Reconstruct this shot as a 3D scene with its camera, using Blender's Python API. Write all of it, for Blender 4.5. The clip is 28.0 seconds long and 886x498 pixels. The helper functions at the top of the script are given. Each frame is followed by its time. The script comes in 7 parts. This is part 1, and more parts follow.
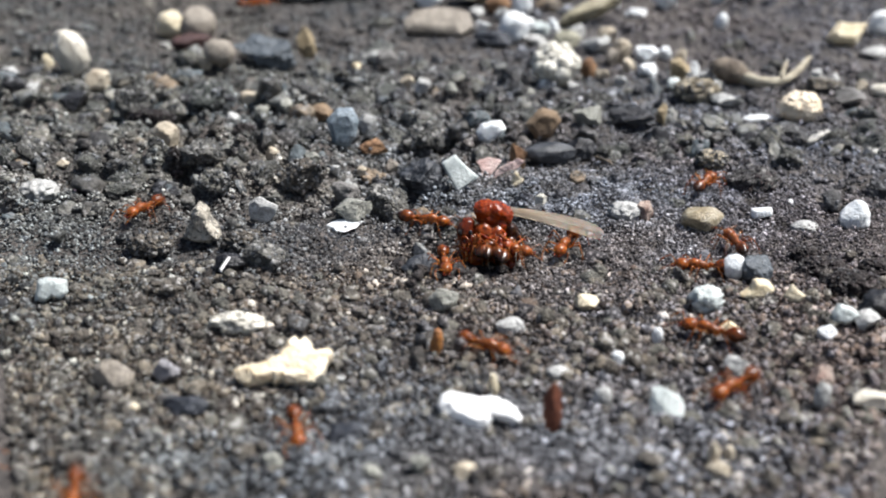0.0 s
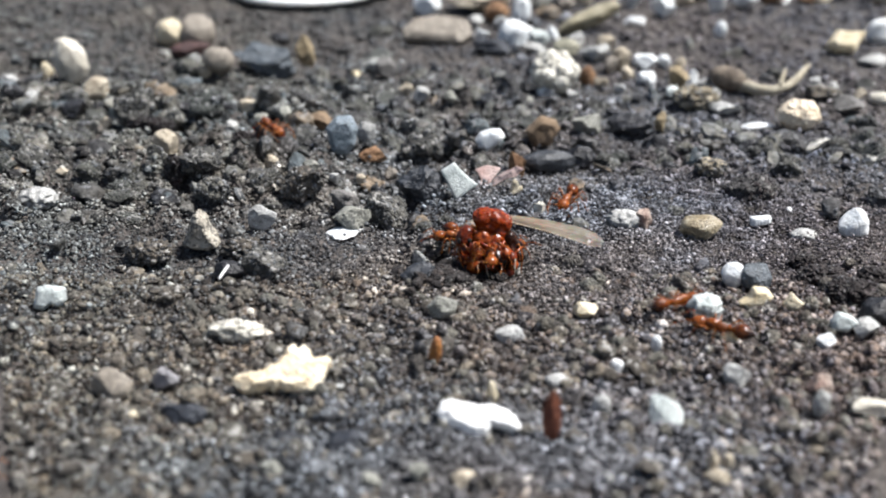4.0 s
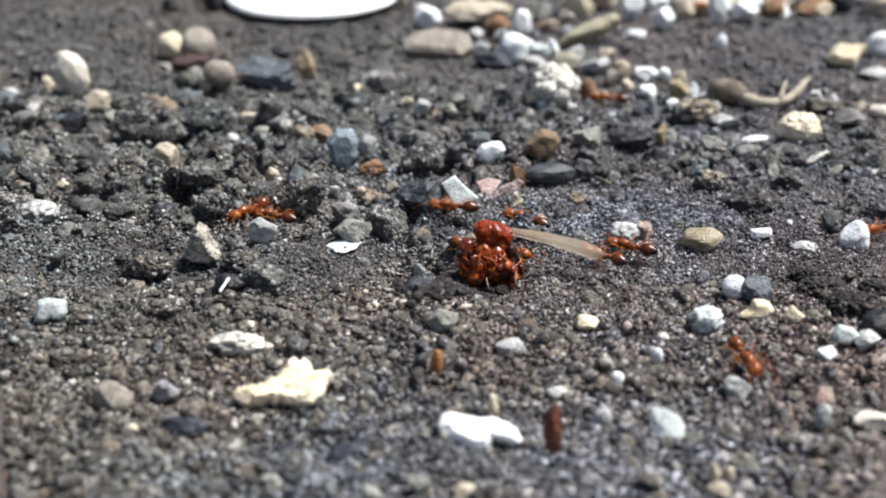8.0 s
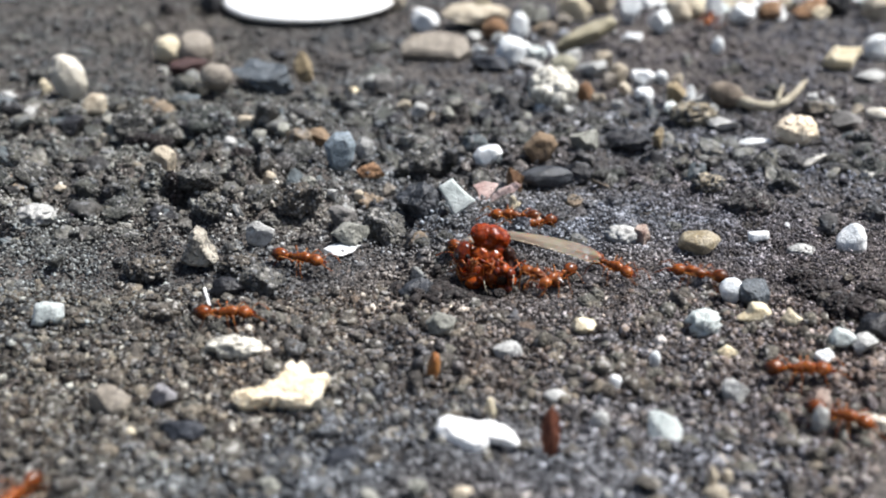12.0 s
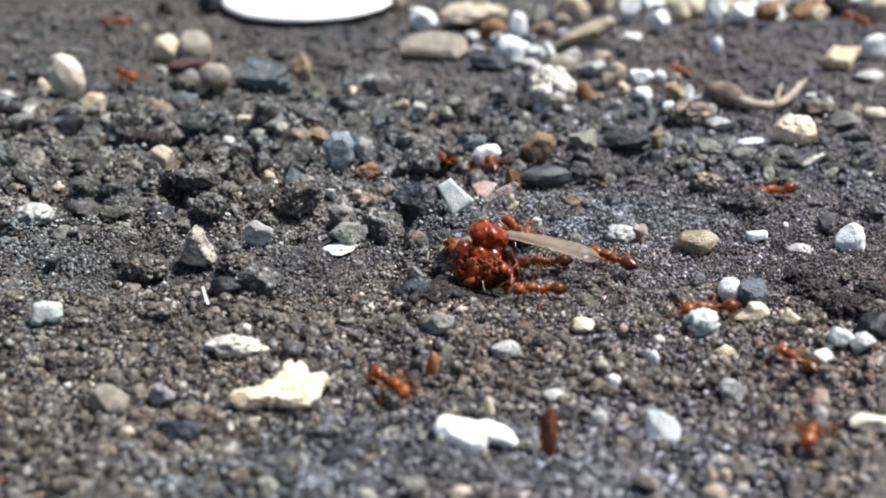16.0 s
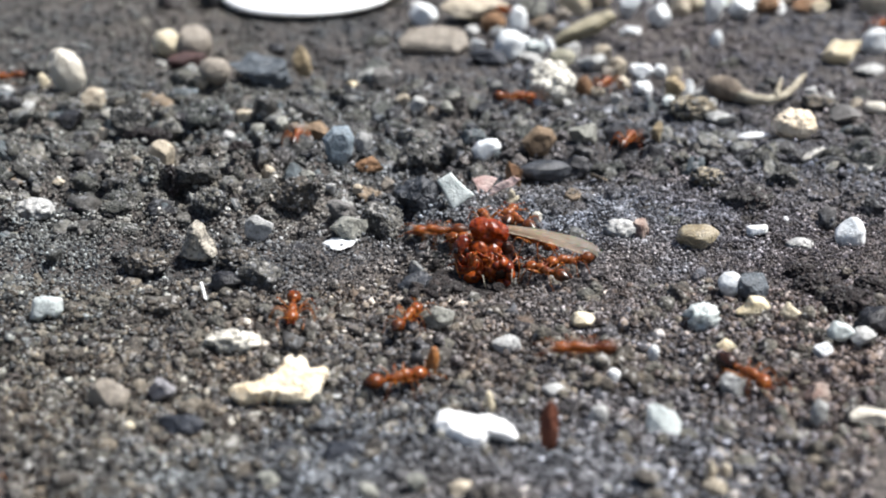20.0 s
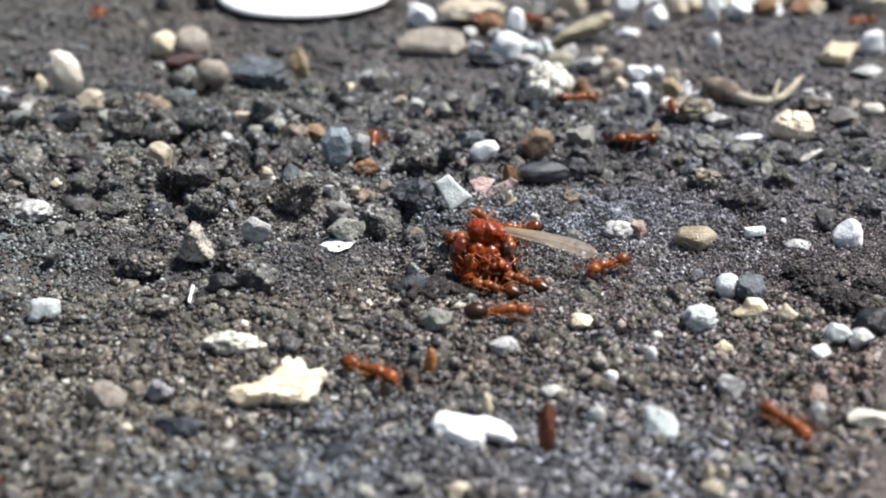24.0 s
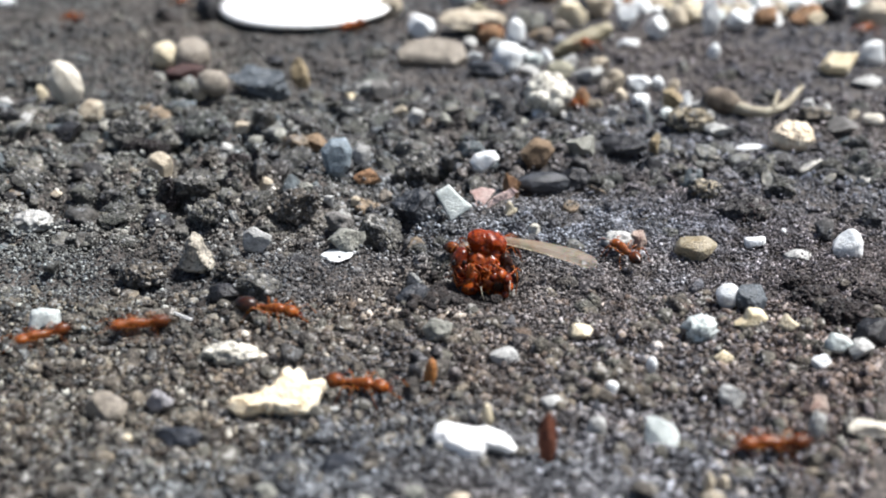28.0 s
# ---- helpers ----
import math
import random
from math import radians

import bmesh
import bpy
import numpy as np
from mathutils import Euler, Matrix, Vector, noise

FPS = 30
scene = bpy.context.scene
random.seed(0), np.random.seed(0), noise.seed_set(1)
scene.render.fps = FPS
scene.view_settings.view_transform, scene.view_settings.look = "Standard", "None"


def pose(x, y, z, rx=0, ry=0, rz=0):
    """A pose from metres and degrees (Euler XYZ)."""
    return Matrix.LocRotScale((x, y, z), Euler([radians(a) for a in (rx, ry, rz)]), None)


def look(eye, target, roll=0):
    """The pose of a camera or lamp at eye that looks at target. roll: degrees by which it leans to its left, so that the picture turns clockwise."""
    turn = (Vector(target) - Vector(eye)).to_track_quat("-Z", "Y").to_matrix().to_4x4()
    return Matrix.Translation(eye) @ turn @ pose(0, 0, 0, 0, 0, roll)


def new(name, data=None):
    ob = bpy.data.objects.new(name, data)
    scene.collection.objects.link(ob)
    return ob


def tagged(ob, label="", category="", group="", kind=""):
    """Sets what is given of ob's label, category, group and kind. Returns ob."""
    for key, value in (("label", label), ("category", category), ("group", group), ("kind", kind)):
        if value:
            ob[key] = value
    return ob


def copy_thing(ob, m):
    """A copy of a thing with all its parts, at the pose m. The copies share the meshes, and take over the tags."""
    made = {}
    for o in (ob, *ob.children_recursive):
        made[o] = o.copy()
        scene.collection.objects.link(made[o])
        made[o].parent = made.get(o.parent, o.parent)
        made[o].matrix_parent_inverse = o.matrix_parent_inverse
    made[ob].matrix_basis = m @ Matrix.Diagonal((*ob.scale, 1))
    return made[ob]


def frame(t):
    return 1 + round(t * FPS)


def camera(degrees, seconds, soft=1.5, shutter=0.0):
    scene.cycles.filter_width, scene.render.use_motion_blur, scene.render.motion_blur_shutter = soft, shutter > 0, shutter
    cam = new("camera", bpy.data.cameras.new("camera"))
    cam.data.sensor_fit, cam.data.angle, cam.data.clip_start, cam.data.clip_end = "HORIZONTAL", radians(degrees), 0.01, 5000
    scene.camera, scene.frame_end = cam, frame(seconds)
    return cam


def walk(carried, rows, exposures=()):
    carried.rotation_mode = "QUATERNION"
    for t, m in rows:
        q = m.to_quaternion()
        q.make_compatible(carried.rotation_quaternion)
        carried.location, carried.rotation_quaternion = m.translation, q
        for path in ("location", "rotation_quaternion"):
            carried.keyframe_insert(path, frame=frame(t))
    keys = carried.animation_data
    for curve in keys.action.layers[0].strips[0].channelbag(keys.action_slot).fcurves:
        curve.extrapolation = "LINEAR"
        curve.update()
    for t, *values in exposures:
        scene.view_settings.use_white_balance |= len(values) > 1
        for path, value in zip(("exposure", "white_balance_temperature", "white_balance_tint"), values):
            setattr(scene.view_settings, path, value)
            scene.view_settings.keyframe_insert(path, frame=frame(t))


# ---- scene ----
cam = camera(36.18, 28.0, soft=2.0, shutter=1.0)
cam.data.dof.use_dof = True
cam.data.dof.focus_distance = 0.0706
cam.data.dof.aperture_fstop = 56
MM = 0.001
EYE = (0.0, -0.065775, 0.029285)
WALK = [
    (0.0, 65.121, -0.015, 0.077), (0.5, 65.299, -0.040, 0.092), (1.0, 65.334, -0.032, 0.115),
    (1.5, 65.323, -0.070, 0.102), (2.0, 65.409, -0.034, 0.096), (2.5, 65.376, -0.060, 0.085),
    (3.0, 65.449, -0.035, 0.081), (3.5, 65.449, -0.040, 0.066), (5.5, 65.716, -0.051, -0.008),
    (6.0, 65.885, -0.033, 0.023), (6.5, 65.851, -0.052, 0.036), (7.0, 65.887, -0.055, -0.045),
    (7.5, 65.973, -0.042, 0.037), (8.0, 65.993, -0.012, 0.057), (8.5, 66.009, -0.045, 0.029),
    (9.0, 65.948, -0.041, -0.026), (9.5, 65.979, -0.010, 0.005), (10.0, 66.000, -0.000, 0.000),
    (10.5, 65.955, -0.034, -0.024), (11.0, 65.923, -0.044, -0.071), (11.5, 66.051, -0.019, -0.079),
    (12.0, 66.129, -0.008, -0.061), (12.5, 66.059, -0.051, -0.048), (14.5, 66.088, -0.005, -0.072),
    (15.0, 66.064, -0.096, -0.120), (15.5, 66.031, -0.079, -0.109), (16.0, 66.110, -0.052, -0.113),
    (16.5, 66.218, -0.059, -0.074), (17.0, 66.198, -0.051, -0.133), (17.5, 65.994, -0.051, -0.143),
    (18.0, 65.903, -0.049, -0.133), (18.5, 66.136, -0.004, -0.095), (19.0, 66.078, -0.031, -0.040),
    (19.5, 65.970, -0.046, -0.128), (20.0, 65.877, 0.001, -0.123), (20.5, 66.164, -0.035, -0.094),
    (21.0, 66.222, -0.056, -0.125), (21.5, 66.233, -0.032, -0.150), (23.5, 65.912, -0.046, -0.175),
    (24.0, 65.948, -0.033, -0.218), (24.5, 66.188, -0.016, -0.153), (25.0, 66.277, -0.009, -0.196),
    (25.5, 66.283, 0.004, -0.201), (26.0, 66.267, -0.036, -0.187), (26.5, 66.328, -0.016, -0.160),
    (27.0, 66.292, -0.046, -0.145), (27.5, 66.344, -0.028, -0.178), (28.0, 66.380, -0.019, -0.209),
]
walk(cam, [(t, pose(*EYE, rx, ry, rz)) for t, rx, ry, rz in WALK], exposures=[(0, 0.84), (28, 0.89)])

# ---- sky and sun: bright, thinly clouded day, light from behind and above ----
SUN_EL, SUN_AZ = radians(62), radians(84)     # azimuth from +y towards +x
world = bpy.data.worlds.new("sky")
scene.world = world
world.use_nodes = True
wn, wl = world.node_tree.nodes, world.node_tree.links
sky = wn.new("ShaderNodeTexSky")
sky.sky_type = "NISHITA"
sky.sun_disc = False
sky.sun_elevation, sky.sun_rotation = SUN_EL, SUN_AZ
sky.air_density, sky.dust_density = 1.0, 3.0
wl.new(sky.outputs[0], wn["Background"].inputs[0])
wn["Background"].inputs[1].default_value = 0.062
sun = new("sun", bpy.data.lights.new("sun", "SUN"))
sun.data.energy, sun.data.angle, sun.data.color = 4.5, radians(8), (1.0, 0.985, 0.97)
sun.matrix_world = look((math.sin(SUN_AZ) * math.cos(SUN_EL), math.cos(SUN_AZ) * math.cos(SUN_EL), math.sin(SUN_EL)), (0, 0, 0))


# ---- materials ----
def nodes_of(name):
    m = bpy.data.materials.new(name)
    m.use_nodes = True
    t = m.node_tree
    return m, t.nodes, t.links, t.nodes["Principled BSDF"]


def texture(n, l, kind, scale, coord, detail=3.0):
    """A 3D noise or cell texture of scale lumps a millimetre."""
    tx = n.new("ShaderNodeTexNoise" if kind == "noise" else "ShaderNodeTexVoronoi")
    tx.inputs["Scale"].default_value = scale * 1000
    if kind == "noise":
        tx.inputs["Detail"].default_value = detail
    l.new(coord, tx.inputs["Vector"])
    return tx


def ramp_node(n, l, source, stops, constant=False):
    r = n.new("ShaderNodeValToRGB")
    if constant:
        r.color_ramp.interpolation = "CONSTANT"
    el = r.color_ramp.elements
    while len(el) < len(stops):
        el.new(0.5)
    for e, (p, c) in zip(el, stops):
        e.position, e.color = p, (*c, 1)
    l.new(source, r.inputs[0])
    return r


def mix_node(n, l, fac, a, b, mode="MIX"):
    x = n.new("ShaderNodeMix")
    x.data_type, x.blend_type = "RGBA", mode
    for value, socket in ((fac, x.inputs[0]), (a, x.inputs[6]), (b, x.inputs[7])):
        if isinstance(value, (int, float)):
            socket.default_value = value
        elif isinstance(value, tuple):
            socket.default_value = (*value, 1)
        else:
            l.new(value, socket)
    return x.outputs[2]


def bump_node(n, l, bsdf, height, distance, strength=1.0):
    b = n.new("ShaderNodeBump")
    b.inputs["Distance"].default_value = distance * MM
    b.inputs["Strength"].default_value = strength
    l.new(height, b.inputs["Height"])
    l.new(b.outputs[0], bsdf.inputs["Normal"])


def stone_mat(name, dark, light, rough=0.75, speck=0.0, clear=0.0, grain=3.0, glint=0.0):
    """Stone: two tones in blotches, fine mineral grain, dirt, pits; clear ones let light in."""
    m, n, l, b = nodes_of(name)
    co = n.new("ShaderNodeTexCoord").outputs["Object"]
    big = texture(n, l, "noise", grain * 0.35, co, 4)
    fine = texture(n, l, "noise", grain * 3, co, 3)
    cells = texture(n, l, "cells", grain * 2.2, co)
    r = ramp_node(n, l, big.outputs[0], [(0.32, dark), (0.66, light)])
    crystal = texture(n, l, "cells", grain * 2.6, co)
    veined = 0.55 if light[1] < 0.4 else 0.22
    tone = mix_node(n, l, veined, r.outputs[0], ramp_node(n, l, fine.outputs[0], [(0.35, (0.35, 0.35, 0.35)), (0.65, (1.15, 1.15, 1.15))]).outputs[0], "MULTIPLY")
    tone = mix_node(n, l, veined * 0.8, tone, ramp_node(n, l, crystal.outputs["Color"], [(0.2, (0.55, 0.55, 0.56)), (0.8, (1.25, 1.25, 1.22))]).outputs[0], "MULTIPLY")
    if speck:
        tone = mix_node(n, l, ramp_node(n, l, cells.outputs["Color"], [(0.5, (0, 0, 0)), (0.75, (speck, speck, speck))]).outputs[0], tone, (0.03, 0.028, 0.027))
    if glint:      # pale crystals bound in darker stone
        tone = mix_node(n, l, ramp_node(n, l, crystal.outputs["Color"], [(0.60, (0, 0, 0)), (0.72, (0.8, 0.8, 0.8))]).outputs[0], tone, (glint, glint, glint * 0.95))
    l.new(tone, b.inputs["Base Color"])
    b.inputs["Roughness"].default_value = rough
    if clear:
        b.inputs["Subsurface Weight"].default_value = clear
        b.inputs["Subsurface Radius"].default_value = (1, 1, 1)
        b.inputs["Subsurface Scale"].default_value = 0.4 * MM
    bump_node(n, l, b, mix_node(n, l, 0.5, big.outputs[0], fine.outputs[0]), 0.16, 1.0)
    return m


def grit_mat(name, stops, rough=0.7, speck=9.0, glint=0.38, single=False):
    """Loose mineral grains: each grain has its own colour, with fine relief."""
    m, n, l, b = nodes_of(name)
    co = n.new("ShaderNodeTexCoord").outputs["Object"]
    rnd = n.new("ShaderNodeObjectInfo").outputs["Random"] if single else n.new("ShaderNodeNewGeometry").outputs["Random Per Island"]
    r = ramp_node(n, l, rnd, stops, True)
    fine = texture(n, l, "noise", 7, co, 4)
    zone = texture(n, l, "noise", 0.12, co, 3)
    flecks = texture(n, l, "cells", speck, co)
    tone = mix_node(n, l, 0.85, r.outputs[0], ramp_node(n, l, fine.outputs[0], [(0.34, (0.50, 0.49, 0.48)), (0.5, (0.95, 0.94, 0.92)), (0.68, (1.45, 1.42, 1.38))]).outputs[0], "MULTIPLY")
    tone = mix_node(n, l, ramp_node(n, l, flecks.outputs["Color"], [(0.66, (0, 0, 0)), (0.80, (0.7, 0.7, 0.7))]).outputs[0], tone, (glint, glint * 0.98, glint * 0.96))
    tone = mix_node(n, l, 0.8, tone, ramp_node(n, l, zone.outputs[0], [(0.36, (0.62, 0.61, 0.62)), (0.62, (1.06, 1.02, 0.96))]).outputs[0], "MULTIPLY")
    patch = texture(n, l, "noise", 1.1, co, 4)      # neighbours share mud and dust
    tone = mix_node(n, l, 0.9, tone, ramp_node(n, l, patch.outputs[0], [(0.34, (0.52, 0.51, 0.50)), (0.5, (0.95, 0.94, 0.93)), (0.66, (1.55, 1.53, 1.5))]).outputs[0], "MULTIPLY")
    b.inputs["Specular IOR Level"].default_value = 0.25
    hue = texture(n, l, "noise", 0.075, co, 3)
    tone = mix_node(n, l, 1.0, tone, ramp_node(n, l, hue.outputs[0], [(0.40, (0.74, 0.835, 0.94)), (0.60, (0.85, 0.835, 0.83))]).outputs[0], "MULTIPLY")
    if not single:      # greener crust to one side, purplish soil to the other
        side = n.new("ShaderNodeSeparateXYZ")
        l.new(co, side.inputs[0])
        across = n.new("ShaderNodeMath")
        across.operation = "MULTIPLY_ADD"
        across.inputs[1].default_value, across.inputs[2].default_value = 1 / (40 * MM), 0.5
        l.new(side.outputs[0], across.inputs[0])
        tone = mix_node(n, l, 1.0, tone, ramp_node(n, l, across.outputs[0], [(0.1, (0.99, 1.01, 0.96)), (0.9, (1.02, 0.985, 1.06))]).outputs[0], "MULTIPLY")
    l.new(tone, b.inputs["Base Color"])
    b.inputs["Roughness"].default_value = rough
    bump_node(n, l, b, fine.outputs[0], 0.10, 1.0)
    return m


def crust_mat(name, dark, light, cells=4.2, pale=0.40, single=False, rough=0.9):
    """Crust of cemented grains: a mosaic of small mineral grains, a few of them pale, set in dull mud."""
    m, n, l, b = nodes_of(name)
    co = n.new("ShaderNodeTexCoord").outputs["Object"]
    if single:
        at = n.new("ShaderNodeVectorMath")
        at.operation = "ADD"
        l.new(co, at.inputs[0])
        l.new(n.new("ShaderNodeObjectInfo").outputs["Random"], at.inputs[1])
        own = n.new("ShaderNodeObjectInfo").outputs["Random"]
    else:
        own = n.new("ShaderNodeNewGeometry").outputs["Random Per Island"]
    mosaic = texture(n, l, "cells", cells, co)
    joint = texture(n, l, "cells", cells, co)
    joint.feature = "DISTANCE_TO_EDGE"
    mud = texture(n, l, "noise", 0.9, co, 4)
    fine = texture(n, l, "noise", 9, co, 3)
    tone = ramp_node(n, l, mud.outputs[0], [(0.32, tuple(0.9 * c for c in dark)), (0.68, tuple(0.9 * c for c in light))]).outputs[0]
    tone = mix_node(n, l, 0.9, tone, ramp_node(n, l, own, [(0.0, (0.62, 0.63, 0.66)), (0.35, (0.95, 0.92, 0.86)), (0.7, (0.88, 0.98, 0.98)), (1.0, (1.5, 1.42, 1.26))]).outputs[0], "MULTIPLY")
    tone = mix_node(n, l, 0.9, tone, ramp_node(n, l, mosaic.outputs["Color"], [(0.15, (0.55, 0.55, 0.56)), (0.5, (1.0, 0.98, 0.95)), (0.85, (1.55, 1.5, 1.42))]).outputs[0], "MULTIPLY")
    tone = mix_node(n, l, ramp_node(n, l, mosaic.outputs["Color"], [(0.76, (0, 0, 0)), (0.84, (0.7, 0.7, 0.7))]).outputs[0], tone, (pale, pale * 0.98, pale * 0.93))
    tone = mix_node(n, l, 0.5, tone, ramp_node(n, l, fine.outputs[0], [(0.35, (0.6, 0.6, 0.6)), (0.65, (1.25, 1.25, 1.25))]).outputs[0], "MULTIPLY")
    l.new(tone, b.inputs["Base Color"])
    b.inputs["Roughness"].default_value = rough
    height = ramp_node(n, l, joint.outputs["Distance"], [(0.0, (0, 0, 0)), (0.45, (1, 1, 1))]).outputs[0]
    bump_node(n, l, b, mix_node(n, l, 0.3, height, fine.outputs[0]), 0.13, 1.0)
    return m


def soil_mat():
    """Packed grey-brown soil of fine mineral dust between the grains."""
    m, n, l, b = nodes_of("packed_soil")
    co = n.new("ShaderNodeTexCoord").outputs["Object"]
    zone = texture(n, l, "noise", 0.1, co, 4)
    cells = texture(n, l, "cells", 5.5, co)
    fine = texture(n, l, "noise", 6, co, 4)
    base = ramp_node(n, l, zone.outputs[0], [(0.35, (0.040, 0.035, 0.033)), (0.65, (0.080, 0.071, 0.065))])
    grains = ramp_node(n, l, cells.outputs["Color"], [(0.0, (0.35, 0.35, 0.36)), (0.6, (1.0, 0.98, 0.95)), (0.93, (2.6, 2.5, 2.4))])
    tone = mix_node(n, l, 0.8, base.outputs[0], grains.outputs[0], "MULTIPLY")
    l.new(tone, b.inputs["Base Color"])
    b.inputs["Roughness"].default_value = 0.85
    relief_mix = mix_node(n, l, 0.5, cells.outputs["Distance"], fine.outputs[0])
    bump_node(n, l, b, relief_mix, 0.16, 1.0)
    return m


def chitin_mat(name, deep, bright, tip=None, depth=0.3):
    """Glossy translucent ant shell; tip darkens the hind end along x."""
    m, n, l, b = nodes_of(name)
    co = n.new("ShaderNodeTexCoord").outputs["Object"]
    blot = texture(n, l, "noise", 3.2, co, 4)
    tone = ramp_node(n, l, blot.outputs[0], [(0.36, deep), (0.62, bright)]).outputs[0]
    if tip:
        sep = n.new("ShaderNodeSeparateXYZ")
        l.new(co, sep.inputs[0])
        mul = n.new("ShaderNodeMath")
        mul.operation = "MULTIPLY_ADD"
        mul.inputs[1].default_value, mul.inputs[2].default_value = -1 / (1.1 * MM), 0.0
        l.new(sep.outputs[0], mul.inputs[0])
        tone = mix_node(n, l, ramp_node(n, l, mul.outputs[0], [(0.30, (0, 0, 0)), (0.75, (0.95, 0.95, 0.95))]).outputs[0], tone, tip)
    l.new(tone, b.inputs["Base Color"])
    b.inputs["Roughness"].default_value = 0.26
    b.inputs["Specular IOR Level"].default_value = 0.36
    b.inputs["Subsurface Weight"].default_value = depth
    b.inputs["Subsurface Radius"].default_value = (1.0, 0.35, 0.08)
    b.inputs["Subsurface Scale"].default_value = 0.25 * MM
    fine = texture(n, l, "noise", 14, co, 2)
    bump_node(n, l, b, fine.outputs[0], 0.012, 0.6)
    return m


def wing_mat():
    m, n, l, b = nodes_of("wing_membrane")
    co = n.new("ShaderNodeTexCoord").outputs["Object"]
    streak = n.new("ShaderNodeMapping")
    streak.inputs["Scale"].default_value = (0.25, 3, 1)
    l.new(co, streak.inputs[0])
    v = texture(n, l, "noise", 1.4, streak.outputs[0], 3)
    tone = ramp_node(n, l, v.outputs[0], [(0.2, (0.70, 0.57, 0.42)), (0.75, (0.84, 0.75, 0.62))]).outputs[0]
    l.new(tone, b.inputs["Base Color"])
    b.inputs["Roughness"].default_value = 0.5
    b.inputs["Subsurface Weight"].default_value = 0.3
    b.inputs["Subsurface Scale"].default_value = 0.2 * MM
    sep = n.new("ShaderNodeSeparateXYZ")
    l.new(co, sep.inputs[0])
    along = n.new("ShaderNodeMath")
    along.operation = "MULTIPLY"
    along.inputs[1].default_value = 1 / (5.3 * MM)
    l.new(sep.outputs[0], along.inputs[0])
    clear = ramp_node(n, l, along.outputs[0], [(0.0, (0.80, 0.80, 0.80)), (0.45, (0.66, 0.66, 0.66)), (0.75, (0.46, 0.46, 0.46)), (1.0, (0.26, 0.26, 0.26))])
    bump_node(n, l, b, v.outputs[0], 0.02, 0.4)
    glow = n.new("ShaderNodeBsdfTranslucent")
    l.new(tone, glow.inputs[0])
    both = n.new("ShaderNodeMixShader")
    both.inputs[0].default_value = 0.5
    l.new(b.outputs[0], both.inputs[1])
    l.new(glow.outputs[0], both.inputs[2])
    skin = n.new("ShaderNodeMixShader")      # the membrane thins out towards its tip
    l.new(clear.outputs[0], skin.inputs[0])
    l.new(n.new("ShaderNodeBsdfTransparent").outputs[0], skin.inputs[1])
    l.new(both.outputs[0], skin.inputs[2])
    l.new(skin.outputs[0], n["Material Output"].inputs[0])
    return m


SOIL = soil_mat()
FINE = grit_mat("fine_grit", [(0, (0.0295, 0.027, 0.0281)), (0.14, (0.0493, 0.046, 0.0468)), (0.34, (0.0749, 0.069, 0.0676)), (0.56, (0.1103, 0.100, 0.0957)),
                              (0.72, (0.0827, 0.084, 0.0957)), (0.82, (0.1625, 0.150, 0.1414)), (0.92, (0.2462, 0.240, 0.2371)), (0.974, (0.4531, 0.455, 0.4576))])
SAND = grit_mat("sand", [(0, (0.028, 0.021, 0.018)), (0.20, (0.060, 0.046, 0.038)), (0.40, (0.108, 0.085, 0.069)), (0.57, (0.165, 0.132, 0.104)),
                              (0.69, (0.108, 0.100, 0.100)), (0.78, (0.240, 0.198, 0.156)), (0.89, (0.36, 0.318, 0.262)), (0.965, (0.64, 0.60, 0.53))])
FAR = grit_mat("far_grit", [(0, (0.0504, 0.047, 0.0473)), (0.2, (0.0757, 0.070, 0.0693)), (0.5, (0.1009, 0.094, 0.0924)), (0.75, (0.0892, 0.090, 0.0966)),
                              (0.88, (0.1358, 0.128, 0.1239)), (0.96, (0.2231, 0.220, 0.2184))], glint=0.2)
DUST = grit_mat("mineral_dust", [(0, (0.0493, 0.048, 0.0504)), (0.2, (0.0886, 0.086, 0.0882)), (0.5, (0.1477, 0.144, 0.1449)), (0.74, (0.2364, 0.23, 0.2310)), (0.90, (0.3743, 0.37, 0.3780)), (0.97, (0.5910, 0.59, 0.6090))])
CRYSTAL = grit_mat("pale_crystals", [(0, (0.14, 0.15, 0.16)), (0.3, (0.26, 0.27, 0.28)), (0.6, (0.42, 0.43, 0.44)), (0.85, (0.68, 0.69, 0.70))], 0.45)
COARSE = grit_mat("coarse_grit", [(0, (0.0349, 0.034, 0.0378)), (0.24, (0.0601, 0.058, 0.0588)), (0.52, (0.0931, 0.087, 0.0830)), (0.72, (0.1406, 0.134, 0.1260)),
                                  (0.84, (0.0970, 0.108, 0.1218)), (0.94, (0.2134, 0.19, 0.1628)), (0.98, (0.3880, 0.39, 0.3885))])
CLOD = crust_mat("crust_clods", (0.0446, 0.046, 0.0441), (0.1164, 0.118, 0.1092), 5.0, 0.34)
CLOD_ONE = crust_mat("crust_clod", (0.0446, 0.046, 0.0441), (0.1164, 0.118, 0.1092), 8.5, 0.32, single=True)
CHIP_ONE = grit_mat("broken_bit", [(0, (0.030, 0.030, 0.034)), (0.16, (0.062, 0.060, 0.060)), (0.34, (0.115, 0.108, 0.098)), (0.52, (0.185, 0.178, 0.155)),
                                  (0.66, (0.115, 0.135, 0.142)), (0.76, (0.27, 0.265, 0.235)), (0.88, (0.30, 0.23, 0.16)), (0.94, (0.50, 0.49, 0.45))], 0.6, 5.0, 0.34, True)
